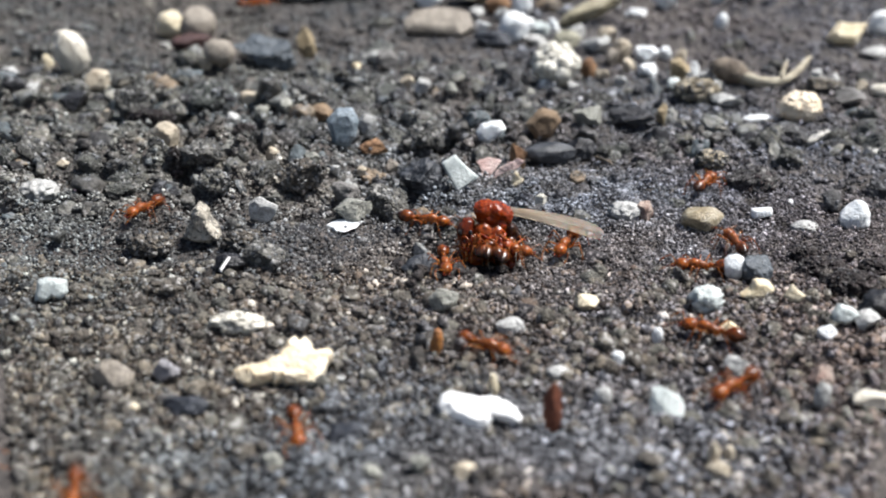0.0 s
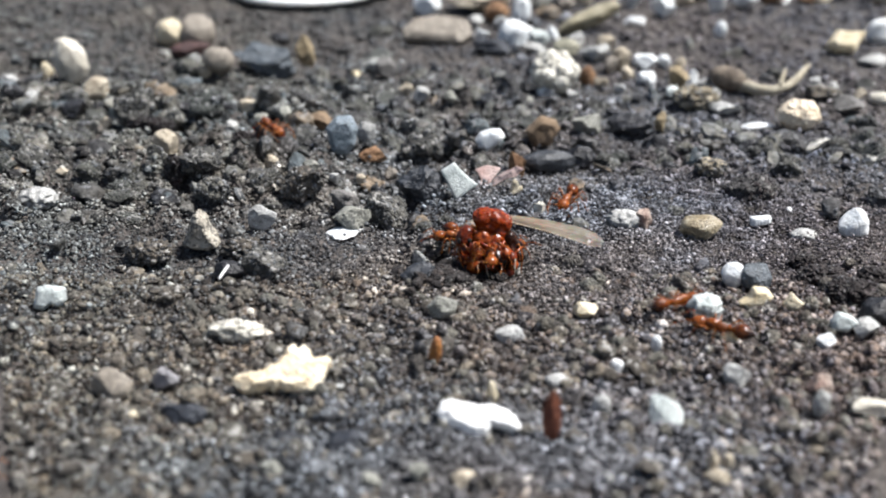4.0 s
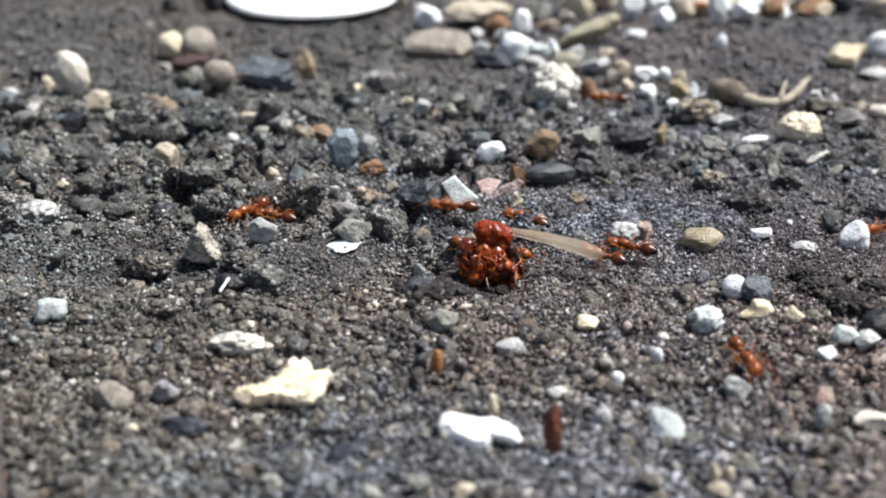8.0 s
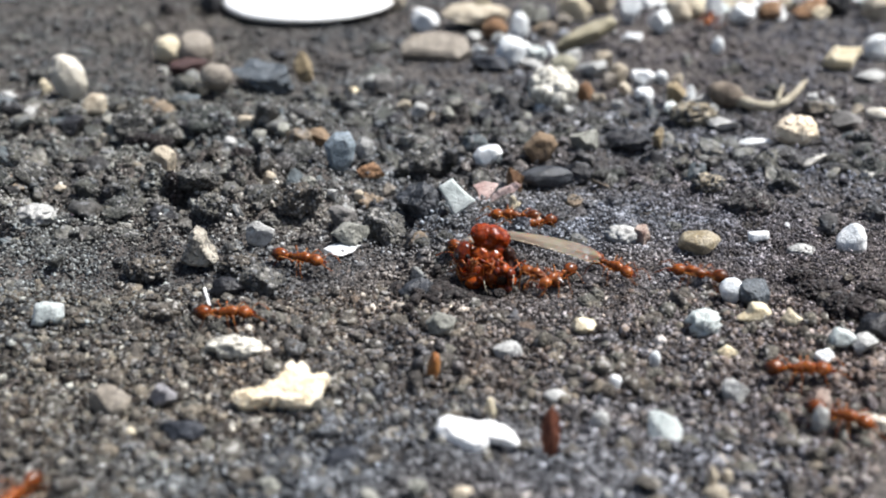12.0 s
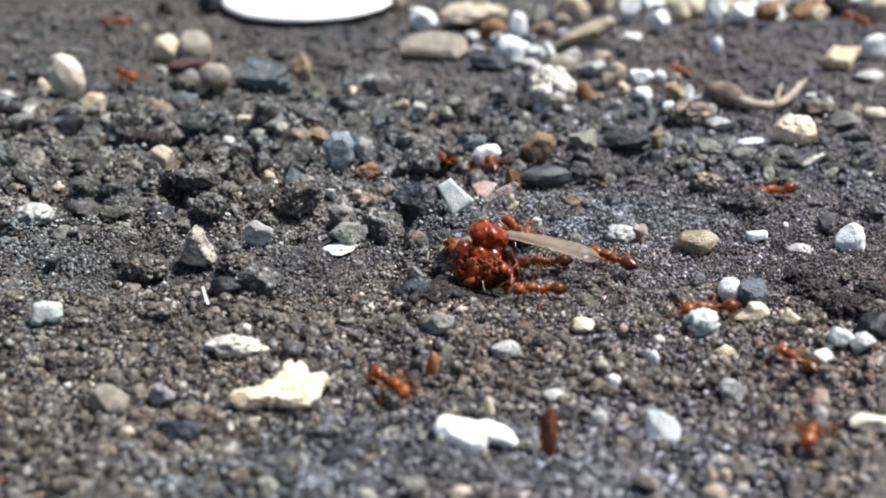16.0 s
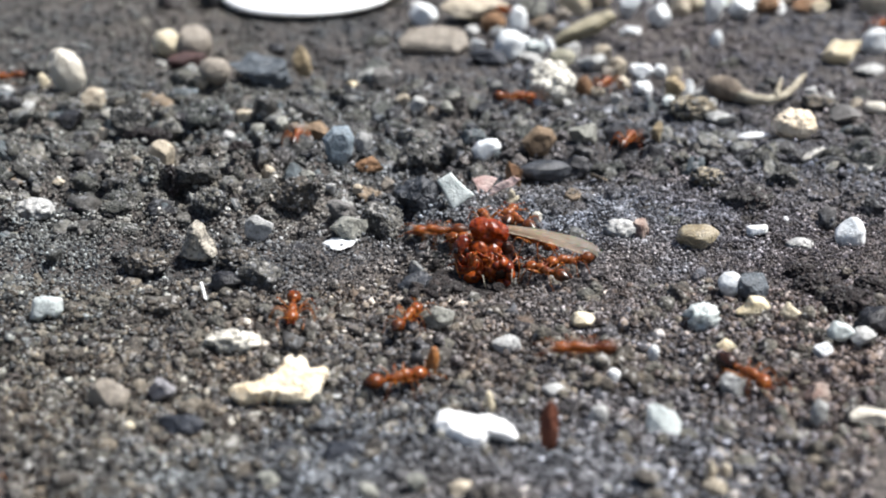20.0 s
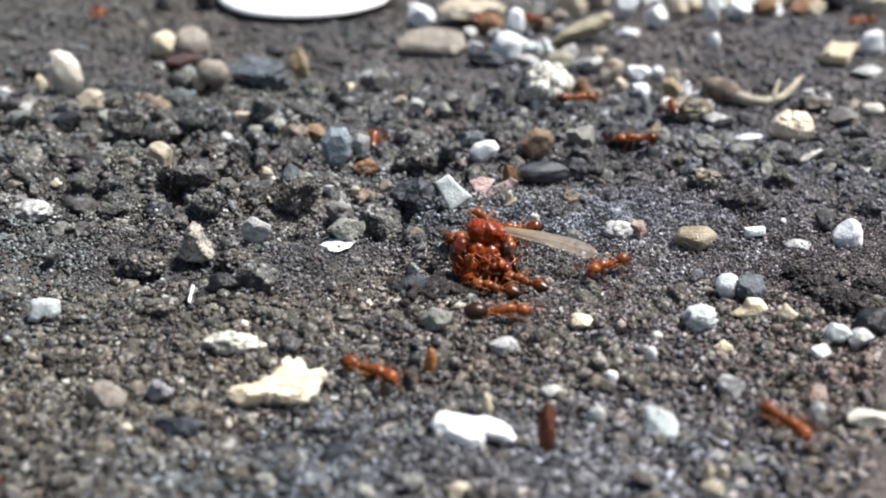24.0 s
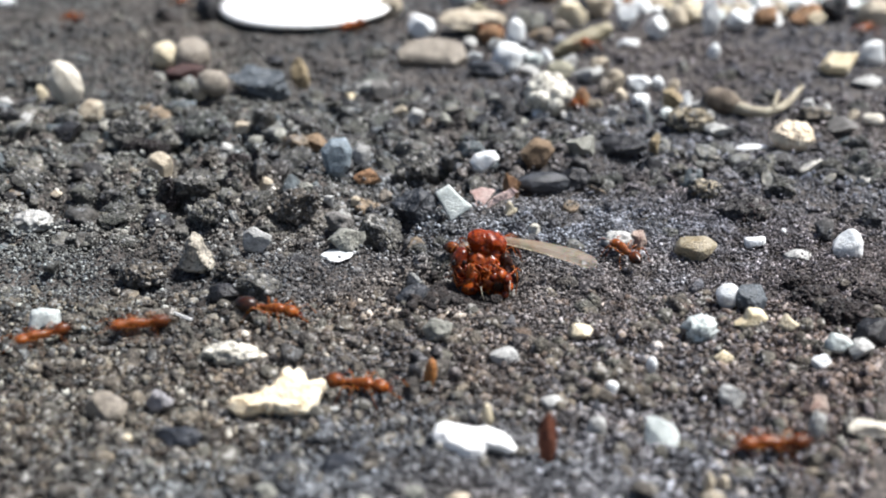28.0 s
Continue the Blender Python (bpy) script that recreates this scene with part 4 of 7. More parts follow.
stone("stone_chip", PINKGREY, 10.71, 0.71, 0.96, 0.77, 1.12, "a", 0, 0, "reddish chip beside a pale stone")
stone("sand_grain", WHITECREAM, 5.25, 2.84, 0.72, 0.58, 0.91, "a", 0, 0, "cream-white grain half sunk in grit")
stone("shell_chip", WHITECREAM, -9.35, -11.68, 2.79, 1.22, 1.12, "l", 0, 0, "white crumbly shell fragment")
stone("pebble", TANGREY, -13.90, -16.41, 1.79, 1.44, 1.47, "r", 0, 0, "grey-tan smooth pebble half sunk in grit")
stone("pebble", LILAC, -11.85, -15.58, 1.22, 0.97, 1.08, "a", 0, 0, "lilac-grey pebble half sunk in grit")
stone("rock", NAVY, -10.59, -18.28, 1.9, 1.04, 0.85, "a", -10, 0, "dark slate-blue chip half sunk in grit")
stone("rock", BLACK, -10.48, -5.61, 1.58, 1.27, 1.18, "a", 0, 0, "black shiny stone with a pale corner")
stone("rock", BOUND, -9.02, -5.23, 2.29, 1.83, 1.66, "a", -20, 0, "dark grey rock with a black side")
stone("rock", DARKBLUE, -1.29, -5.29, 1.88, 1.51, 1.21, "a", 0, 0, "dark blue-grey stone at the hollow")
stone("pebble", GREYGREEN, -0.03, -9.04, 1.45, 1.16, 1.21, "a", 0, 0, "pale grey-green pebble half sunk in grit")
stone("seed_husk", AMBERH, -0.35, -13.69, 0.58, 0.46, 1.52, "r", 0, 6, "small amber seed husk standing in grit")
stone("sand_grain", BLACK, -1.05, -13.27, 0.63, 0.51, 0.96, "r", 0, 0, "dark grain beside a husk")
stone("stone", QUARTZ, 8.96, -19.63, 1.39, 0.42, 1.83, "s", 0, 0, "pale blue-grey translucent stone leaning in sand")
stone("sand_grain", CREAM, 2.04, -17.08, 0.50, 0.40, 1.22, "a", 0, 0, "cream grain behind a white piece")
stone("bark_scrap", RUST, 4.28, -19.93, 0.76, 0.27, 2.52, "f2", 0, 0, "rust-red upright scrap of bark")
stone("quartz_pebble", WHITE, 14.12, -6.17, 1.22, 0.98, 1.36, "r", 0, 0, "white frosted pebble half sunk in grit")
stone("pebble", SLATE, 15.18, -6.40, 1.62, 1.30, 1.29, "a", 0, 0, "slate-grey pebble half sunk in grit")
stone("quartz_pebble", QUARTZ, 12.14, -9.63, 1.82, 1.46, 1.41, "l", 0, 0, "clear pale quartz pebble")
stone("pebble", PALEGREY, 19.14, -11.36, 1.24, 1.00, 0.97, "a", 0, 0, "pale grey pebble half sunk in grit")
stone("rock", BLACK, 19.98, -10.13, 1.81, 1.45, 1.41, "a", 0, 0, "blue-black stone half sunk in grit")
stone("sand_grain", WHITE, 17.11, -12.27, 0.91, 0.73, 0.74, "a", 0, 0, "small white chip half sunk in grit")
stone("sand_grain", YELLOW, 12.84, -11.81, 0.91, 0.73, 0.67, "a", 0, 0, "yellowish chip half sunk in grit")
stone("sand_grain", WHITE, 9.44, -12.80, 0.53, 0.42, 0.94, "r", 0, 0, "white grain half sunk in grit")
stone("sand_grain", WHITE, 7.46, -14.72, 0.62, 0.50, 0.88, "r", 0, 0, "bright white grain half sunk in grit")
stone("pebble", PALEGREY, 4.82, -15.74, 1.01, 0.81, 0.64, "r", 0, 0, "pale pebble half sunk in grit")
stone("pebble", PALEGREY, 12.46, -15.62, 1.21, 0.97, 1.08, "a", 0, 0, "pale grey crystal half sunk in grit")
stone("pebble", PINKGREY, 15.80, -16.45, 1.05, 0.84, 0.94, "a", 0, 0, "reddish-grey pebble half sunk in grit")
stone("stone", PALE, 17.48, -18.17, 2.04, 0.97, 0.91, "a", 8, 0, "long pale stone half sunk in grit")
stone("pebble", PALEGREY, 6.40, -18.31, 0.78, 0.62, 1.27, "r", 0, 0, "pale grain cluster half sunk in grit")
stone("sand_grain", PALEGREY, 15.28, -18.48, 0.77, 0.62, 1.52, "l", 0, 0, "pale crystal half sunk in grit")
stone("pebble", CREAM, 6.67, -9.30, 1.17, 0.94, 0.82, "a", 0, 0, "cream chip half sunk in grit")
stone("shell_chip", PALEGREY, 2.98, -11.34, 1.41, 0.76, 0.73, "a", 0, 0, "pale chip half sunk in grit")
stone("clod", SOIL_AND_SHADE, 18.58, -5.77, 2.6, 2.0, 1.0, "l", 0, 0, "dark crumbly soil clod among pebbles")
stone("clod", SOIL_AND_SHADE, 19.47, -7.42, 3.0, 2.3, 1.1, "l", 0, 0, "dark crumbly soil clod among pebbles")
stone("clod", SOIL_AND_SHADE, 18.09, -4.05, 1.8, 1.4, 0.75, "l", 0, 0, "dark crumbly soil clod among pebbles")
stone("clod", SOIL_AND_SHADE, 21.09, -5.98, 2.0, 1.6, 1.0, "l", 0, 0, "dark crumbly soil clod among pebbles")
# these four clods put the shade of gaps and hollow into near-black colour
stone("clod", SOIL_AND_SHADE, -18.63, 15.56, 3.41, 0.96, 1.29, "l", 0, 0, "near-black clod in place of shade under a rock")
stone("clod", SOIL_AND_SHADE, -15.28, 6.04, 1.16, 0.93, 1.97, "l", 0, 0, "near-black clod in place of shade beside a grey rock")
stone("clod", SOIL_AND_SHADE, 0.17, -5.21, 2.06, 1.21, 0.89, "l", 0, 0, "near-black clod in place of shade in the hollow")
stone("clod", SOIL_AND_SHADE, -12.43, 13.45, 1.70, 1.36, 1.13, "l", 0, 0, "near-black clod in place of shade in the crust")
stone("clod", BROWNGREY, -14.94, -3.32, 2.70, 2.17, 1.28, "l", 0, 0, "brown crumbly clod half sunk in grit")
stone("clod", BROWNGREY, -10.22, -3.08, 2.41, 1.94, 1.31, "l", 0, 0, "brown-grey crumbly clod half sunk in grit")
stone("rock", BOUND, -12.40, 2.10, 1.93, 1.55, 1.39, "a", 0, 0, "dark grey stone behind a pyramid stone")
stone("pebble", PALEGREY, -9.58, 0.19, 1.58, 1.26, 1.45, "a", 10, 0, "pale crystalline stone with a glint")
stone("rock", GREY, -5.37, 2.42, 1.62, 1.30, 1.33, "a", 10, 0, "grey angular stone half sunk in grit")
stone("sand_grain", PALEGREY, 6.08, -23.58, 0.53, 0.43, 1.04, "a", 0, 0, "pale grey grain half sunk in grit")
stone("sand_grain", PALEGREY, 6.68, -22.99, 0.58, 0.47, 0.60, "a", 0, 0, "pale grey grain half sunk in grit")
stone("sand_grain", PALETAN, 10.21, -22.49, 0.45, 0.36, 1.34, "a", 0, 0, "pale tan grain half sunk in grit")
stone("sand_grain", PALETAN, 10.91, -21.96, 0.46, 0.37, 0.73, "a", 0, 0, "pale tan grain half sunk in grit")
stone("pebble", GREYGREEN, -6.54, -22.53, 0.90, 0.72, 0.82, "a", 0, 0, "grey pebble half sunk in grit")
stone("sand_grain", PALEGREY, -5.34, -20.75, 0.51, 0.41, 0.66, "a", 0, 0, "pale grey grain half sunk in grit")
stone("pebble", PALETAN, 0.72, -23.07, 0.98, 0.79, 0.76, "a", 0, 0, "pale tan pebble half sunk in grit")
stone("pebble", GREYGREEN, -0.88, -22.90, 0.76, 0.61, 1.00, "a", 0, 0, "grey pebble half sunk in grit")
stone("pebble", GREYGREEN, -2.67, -23.42, 0.80, 0.64, 0.97, "a", 0, 0, "grey pebble half sunk in grit")
stone("sand_grain", CREAM, -12.66, -18.63, 0.58, 0.47, 0.72, "r", 0, 0, "cream grain half sunk in grit")
stone("sand_grain", GREYGREEN, -11.36, -20.54, 0.51, 0.41, 0.72, "a", 0, 0, "grey grain half sunk in grit")
stone("rock", NAVY, -3.92, -20.54, 1.40, 1.12, 0.81, "a", 0, 0, "navy chip half sunk in grit")
stone("rock", NAVY, 4.17, -23.81, 1.32, 0.57, 0.71, "a", 0, 0, "navy-black chip half sunk in grit")
stone("pebble", PALETAN, 10.32, -22.87, 0.99, 0.79, 0.77, "a", 0, 0, "pale tan pebble half sunk in grit")
stone("pebble", PALETAN, -4.26, 52.48, 2.31, 1.85, 2.47, "r", 0, 0, "pale tan pebble beside a white disc")
stone("pebble", OLIVE, 3.59, 47.29, 3.02, 2.42, 2.80, "a", 0, 0, "olive-tan pebble half sunk in grit")
stone("pebble", CREAM, 11.49, 49.55, 3.08, 2.47, 2.50, "a", 0, 0, "cream pebble in the pale heap")
stone("pebble", PALETAN, 14.24, 52.36, 2.62, 2.10, 2.41, "a", 0, 0, "tan pebble in the pale heap")
stone("quartz_pebble", WHITE, 16.10, 48.12, 1.83, 1.47, 2.47, "a", 0, 0, "white quartz pebble in the pale heap")
stone("quartz_pebble", WHITE, 22.94, 46.61, 1.71, 1.37, 3.63, "a", 0, 0, "white upright quartz chip")
stone("quartz_pebble", WHITE, 25.54, 47.65, 2.33, 1.87, 2.02, "a", 0, 0, "white quartz pebble half sunk in grit")
stone("quartz_pebble", WHITE, 28.68, 50.93, 2.60, 2.08, 2.15, "a", 0, 0, "white quartz pebble half sunk in grit")
stone("quartz_pebble", WHITE, 32.47, 52.20, 2.73, 2.19, 1.79, "a", 0, 0, "white quartz pebble half sunk in grit")
stone("pebble", PALETAN, 20.38, 48.54, 2.04, 1.64, 2.20, "r", 0, 0, "tan pebble in the pale heap")
stone("rock", BLACK, 34.75, 51.35, 2.60, 2.09, 2.40, "a", 0, 0, "black stone at the pale heap")
stone("pebble", PALETAN, 37.73, 49.67, 3.08, 2.47, 2.52, "r", 0, 0, "pale tan pebble half sunk in grit")
stone("sand_grain", WHITE, 21.71, 38.32, 1.03, 0.83, 1.45, "r", 0, 0, "white grain half sunk in grit")
stone("pebble", WHITE, -39.13, 55.64, 1.94, 1.55, 1.25, "r", 0, 0, "white pebble half sunk in grit")
stone("rock", DARK, -23.57, 51.48, 2.61, 2.09, 1.44, "a", 0, 0, "dark stone half sunk in grit")
stone("rock", BLACK, -20.33, 51.40, 2.09, 1.67, 2.25, "a", 0, 0, "black stone beside a white disc")
stone("stone_chip", WHITE, 6.52, 38.50, 1.22, 0.98, 1.30, "a", -2, -9, "white small angular chip in the grit")
stone("stone_chip", QUARTZ, 7.53, 36.89, 1.58, 1.27, 1.32, "a", 10, 3, "milky small angular chip in the grit")
stone("stone_chip", WHITE, 8.55, 38.76, 1.13, 0.91, 1.21, "a", -29, -10, "white small angular chip in the grit")
stone("stone_chip", PALEGREY, 10.25, 36.35, 1.39, 1.11, 1.24, "a", 11, 5, "pale grey small angular chip in the grit")
stone("stone_chip", PALETAN, 12.38, 34.94, 1.55, 1.24, 1.41, "a", -33, -5, "pale tan small angular chip in the grit")
stone("stone_chip", TANGREY, 12.09, 29.27, 1.21, 0.97, 1.30, "a", 28, -1, "tan-grey small angular chip in the grit")
stone("stone_chip", PALETAN, 11.01, 25.33, 1.00, 0.80, 0.95, "a", -18, -9, "pale tan small angular chip in the grit")
stone("stone_chip", PALETAN, 13.12, 27.65, 0.94, 0.75, 1.04, "a", -13, -12, "pale tan small angular chip in the grit")
stone("stone_chip", PALEGREY, 12.19, 24.25, 0.83, 0.66, 0.83, "a", -7, -4, "pale grey small angular chip in the grit")
stone("stone_chip", WHITE, 16.08, 30.16, 1.05, 0.84, 1.14, "a", -19, -3, "white small angular chip in the grit")
stone("stone_chip", PALETAN, 17.16, 29.70, 0.87, 0.70, 1.08, "a", 40, 11, "pale tan small angular chip in the grit")
stone("stone_chip", PALEGREY, 18.14, 24.66, 1.08, 0.87, 1.08, "a", 7, -10, "pale grey small angular chip in the grit")
stone("stone_chip", PALEGREY, 18.52, 23.01, 0.98, 0.79, 0.88, "a", 37, -2, "pale grey small angular chip in the grit")
stone("stone_chip", QUARTZ, 15.67, 23.12, 1.06, 0.85, 0.96, "a", 9, 4, "milky small angular chip in the grit")
stone("stone_chip", WHITE, 6.86, 23.65, 0.99, 0.79, 0.79, "a", -18, -5, "white small angular chip in the grit")
stone("stone_chip", GREYGREEN, 5.62, 22.33, 1.06, 0.85, 0.76, "a", -5, -10, "grey-green small angular chip in the grit")
stone("stone_chip", PALEGREY, 8.78, 23.24, 0.90, 0.72, 0.80, "a", 30, -3, "pale grey small angular chip in the grit")
stone("stone_chip", PALEGREY, 4.61, 41.06, 1.16, 0.93, 1.23, "a", -3, 6, "pale grey small angular chip in the grit")
stone("stone_chip", PALEGREY, 2.56, 41.47, 1.26, 1.01, 1.10, "a", -1, 12, "pale grey small angular chip in the grit")
stone("stone_chip", TANGREY, 10.30, 46.53, 1.51, 1.21, 1.33, "a", -16, 1, "tan-grey small angular chip in the grit")
stone("stone_chip", GREYGREEN, 8.45, 47.48, 1.72, 1.38, 1.66, "a", 36, -3, "grey-green small angular chip in the grit")
stone("stone_chip", GREYGREEN, 7.36, 49.38, 1.44, 1.15, 1.50, "a", 17, -7, "grey-green small angular chip in the grit")
stone("stone_chip", WHITE, 13.99, 45.45, 1.30, 1.04, 1.25, "a", -1, -4, "white small angular chip in the grit")
stone("stone_chip", PALEGREY, 27.00, 24.65, 1.00, 0.80, 0.82, "a", -35, -10, "pale grey small angular chip in the grit")
stone("stone_chip", PALEGREY, 26.11, 25.84, 1.09, 0.88, 0.87, "a", 19, 8, "pale grey small angular chip in the grit")
stone("stone_chip", PALETAN, 28.62, 23.41, 0.99, 0.79, 0.79, "a", 26, 5, "pale tan small angular chip in the grit")
stone("stone_chip", PALEGREY, -1.51, 22.78, 1.22, 0.98, 1.11, "a", 20, 10, "pale grey small angular chip in the grit")
stone("stone_chip", PALETAN, -2.52, 24.69, 1.00, 0.80, 0.91, "a", -22, 9, "pale tan small angular chip in the grit")
stone("stone_chip", GREYGREEN, 0.42, 21.29, 0.88, 0.71, 0.98, "a", -32, 1, "grey-green small angular chip in the grit")
stone("stone_chip", GREYGREEN, -11.85, 17.34, 1.16, 0.93, 0.96, "a", 40, 2, "grey-green small angular chip in the grit")
stone("stone_chip", PALETAN, -12.85, 19.43, 1.42, 1.14, 0.93, "a", -17, -1, "pale tan small angular chip in the grit")
stone("stone_chip", GREYGREEN, -10.26, 17.99, 0.93, 0.75, 0.94, "a", 35, -2, "grey-green small angular chip in the grit")
stone("stone_chip", PALEGREY, -13.57, 16.51, 0.99, 0.80, 0.90, "a", 31, -6, "pale grey small angular chip in the grit")
stone("stone_chip", PALETAN, -17.15, 27.54, 1.11, 0.89, 1.01, "a", -28, -11, "pale tan small angular chip in the grit")
stone("stone_chip", PALEGREY, -30.38, 25.68, 1.26, 1.01, 1.02, "a", -11, -4, "pale grey small angular chip in the grit")
stone("stone_chip", PALEGREY, -27.63, 21.60, 1.05, 0.84, 0.76, "a", 34, 7, "pale grey small angular chip in the grit")
stone("stone_chip", PALEGREY, -28.20, 19.64, 0.87, 0.70, 0.69, "a", -10, -9, "pale grey small angular chip in the grit")
stone("stone_chip", PALETAN, -21.53, 16.58, 0.92, 0.74, 0.66, "a", -18, -3, "pale tan small angular chip in the grit")
stone("stone_chip", GREYGREEN, -19.64, 10.49, 0.93, 0.74, 0.69, "a", -37, -11, "grey-green small angular chip in the grit")
stone("stone_chip", PALETAN, -21.85, 6.70, 0.82, 0.66, 0.52, "a", -30, -3, "pale tan small angular chip in the grit")
stone("stone_chip", PALEGREY, -18.10, 10.40, 0.79, 0.63, 0.73, "a", 1, -12, "pale grey small angular chip in the grit")
stone("stone_chip", PALETAN, -10.07, 8.50, 0.91, 0.73, 0.84, "a", -4, -2, "pale tan small angular chip in the grit")
stone("stone_chip", GREYGREEN, -7.57, 6.63, 0.82, 0.66, 0.68, "a", 12, 7, "grey-green small angular chip in the grit")
stone("stone_chip", PALEGREY, -6.24, 5.96, 0.75, 0.60, 0.69, "a", -31, -3, "pale grey small angular chip in the grit")
stone("stone_chip", TANGREY, -3.10, 7.99, 0.84, 0.67, 0.83, "a", -16, 2, "tan-grey small angular chip in the grit")
stone("stone_chip", PALETAN, -4.74, 7.66, 0.90, 0.72, 0.69, "a", -23, -4, "pale tan small angular chip in the grit")
def pale_heap():
    """Loose white, cream and tan pebbles heaped where the soil ends in pale gravel."""
    rng = np.random.default_rng(77)
    for k in range(170):
        x = rng.uniform(1, 38) if k < 60 else rng.uniform(12, 36)
        y = rng.uniform(56.5, 63) if x < 12 else rng.uniform(49.6 if 20 < x < 33 else 52.5, 61)
        w = rng.uniform(1.2, 2.7)
        m, tone = ((WHITE, "white"), (CREAM, "cream"), (PALETAN, "pale tan"), (PALEGREY, "pale grey"), (ORANGE, "rusty"), (WHITE, "white"), (WHITE, "white"), (QUARTZ, "milky"))[rng.integers(0, 8)]
        tagged(stone("pebble", m, x, y, w, w * rng.uniform(0.6, 1.0), w * rng.uniform(0.5, 0.9), "a" if k % 3 else "r", int(rng.uniform(-40, 40)), 0,
                     tone + " pebble in a loose pale heap"), group="pale pebble heap")


pale_heap()


def lump(name, material, x, y, turn, blobs, label, category, cells=0.09, rough=0.12):
    """An irregular piece made of fused swellings (x, y, z, rx, ry, rz), skinned into one surface."""
    v, f = ico(3)
    b = np.array(blobs)
    me = bpy.data.meshes.new(name)
    fill_mesh(me, (v[None] * b[:, None, 3:] + b[:, None, :3]).reshape(-1, 3), (np.array(f)[None] + (np.arange(len(b)) * len(v))[:, None, None]).reshape(-1, 3))
    ob = new(name, me)
    rm = ob.modifiers.new("skin", "REMESH")
    rm.mode, rm.voxel_size = "VOXEL", cells
    dg = bpy.context.evaluated_depsgraph_get()
    made = bpy.data.meshes.new_from_object(ob.evaluated_get(dg))
    ob.modifiers.clear()
    ob.data = made
    off = Vector((x, y, 3))
    for v in made.vertices:
        k = noise.noise(v.co * 1.6 + off) + 0.6 * noise.noise(v.co * 3.7 + off) + 0.5 * noise.noise(v.co * 8 + off)
        v.co += v.normal * rough * k
        v.co *= MM
    made.materials.clear()
    made.materials.append(material)
    made.shade_smooth()
    ob.matrix_world = pose(x * MM, y * MM, float(relief(x, y)) * MM, 0, 0, turn)
    SET.append((x, y, 1.2, float(relief(x, y)) + 0.6))
    return tagged(ob, label, category)


def hewn(name, material, x, y, outline, depth, lean, label, category, rough=0.03, cells=0.07, parent=None):
    """A flattish piece with that outline (across and up), depth thick, leaning back from upright, worn round at its edges."""
    bm = bmesh.new()
    cx, cz = sum(p[0] for p in outline) / len(outline), sum(p[1] for p in outline) / len(outline)
    rings = []
    thin = depth < 0.3
    for at, k in ((-0.5, 1.0), (0.5, 1.0)) if thin else ((-0.5, 0.66), (-0.26, 0.95), (0.26, 0.95), (0.5, 0.66)):
        rings.append([bm.verts.new((cx + (px - cx) * k, at * depth, cz + (pz - cz) * k)) for px, pz in outline])
    count = len(outline)
    for a, b in zip(rings, rings[1:]):
        for k in range(count):
            bm.faces.new((a[k], a[(k + 1) % count], b[(k + 1) % count], b[k]))
    bm.faces.new(rings[0][::-1])
    bm.faces.new(rings[-1])
    bmesh.ops.recalc_face_normals(bm, faces=bm.faces)
    bmesh.ops.triangulate(bm, faces=bm.faces)
    me = bpy.data.meshes.new(name)
    bm.to_mesh(me)
    bm.free()
    ob = new(name, me)
    rm = ob.modifiers.new("skin", "REMESH")
    rm.mode, rm.voxel_size = "VOXEL", min(cells, depth * 0.3)
    sm = ob.modifiers.new("wear", "SMOOTH")
    sm.factor, sm.iterations = 0.5, 4
    made = bpy.data.meshes.new_from_object(ob.evaluated_get(bpy.context.evaluated_depsgraph_get()))
    ob.modifiers.clear()
    ob.data = made
    off = Vector((x, y, 3))
    tip = Euler((radians(-lean), 0, 0)).to_matrix()
    for v in made.vertices:
        k = noise.noise(v.co * 1.5 + off) + 0.7 * noise.noise(v.co * 3.5 + off) + 0.6 * noise.noise(v.co * 8 + off)
        v.co = tip @ (v.co + v.normal * rough * k) * MM
    made.materials.clear()
    made.materials.append(material)
    made.shade_smooth()
    wide = max(p[0] for p in outline) - min(p[0] for p in outline)
    if parent:
        ob.parent = parent
        return ob
    base = float(relief(x, y) + clump(x, y))
    ob.location = (x * MM, y * MM, (base + 0.14) * MM)
    SET.append((x, y, 0.4 * wide, base + 0.6 * max(p[1] for p in outline)))
    return tagged(ob, label, category)


# pieces with an outline of their own
hewn("stone_shard", OLIVE, 11.55, 39.21, [(-2.7, 0.0), (-2.02, 0.95), (0.22, 2.36), (2.25, 3.16), (2.7, 2.46), (1.21, 1.25), (-1.57, 0.25)], 1.5, 50, "long olive-cream stone shard", "shard", 0.05)
hewn("stone_slab", TANGREY, -0.51, 35.68, [(-2.9, 1.34), (-1.94, 2.48), (-0.28, 2.89), (1.46, 2.68), (2.59, 2.27), (2.9, 0.93), (1.98, 0.0), (-0.28, 0.21), (-2.64, 0.52)], 1.2, 56, "flat tan-grey stone slab tilted on the soil", "slab", 0.04)
hewn("quartz_shard", QUARTZ, 0.87, 3.82, [(-1.07, 1.64), (-0.28, 2.11), (0.38, 1.42), (1.07, 0.85), (0.44, 0.41), (-0.19, 0.0), (-0.66, 0.88)], 0.26, 28, "pale translucent grey quartz shard leaning", "shard", 0.015)
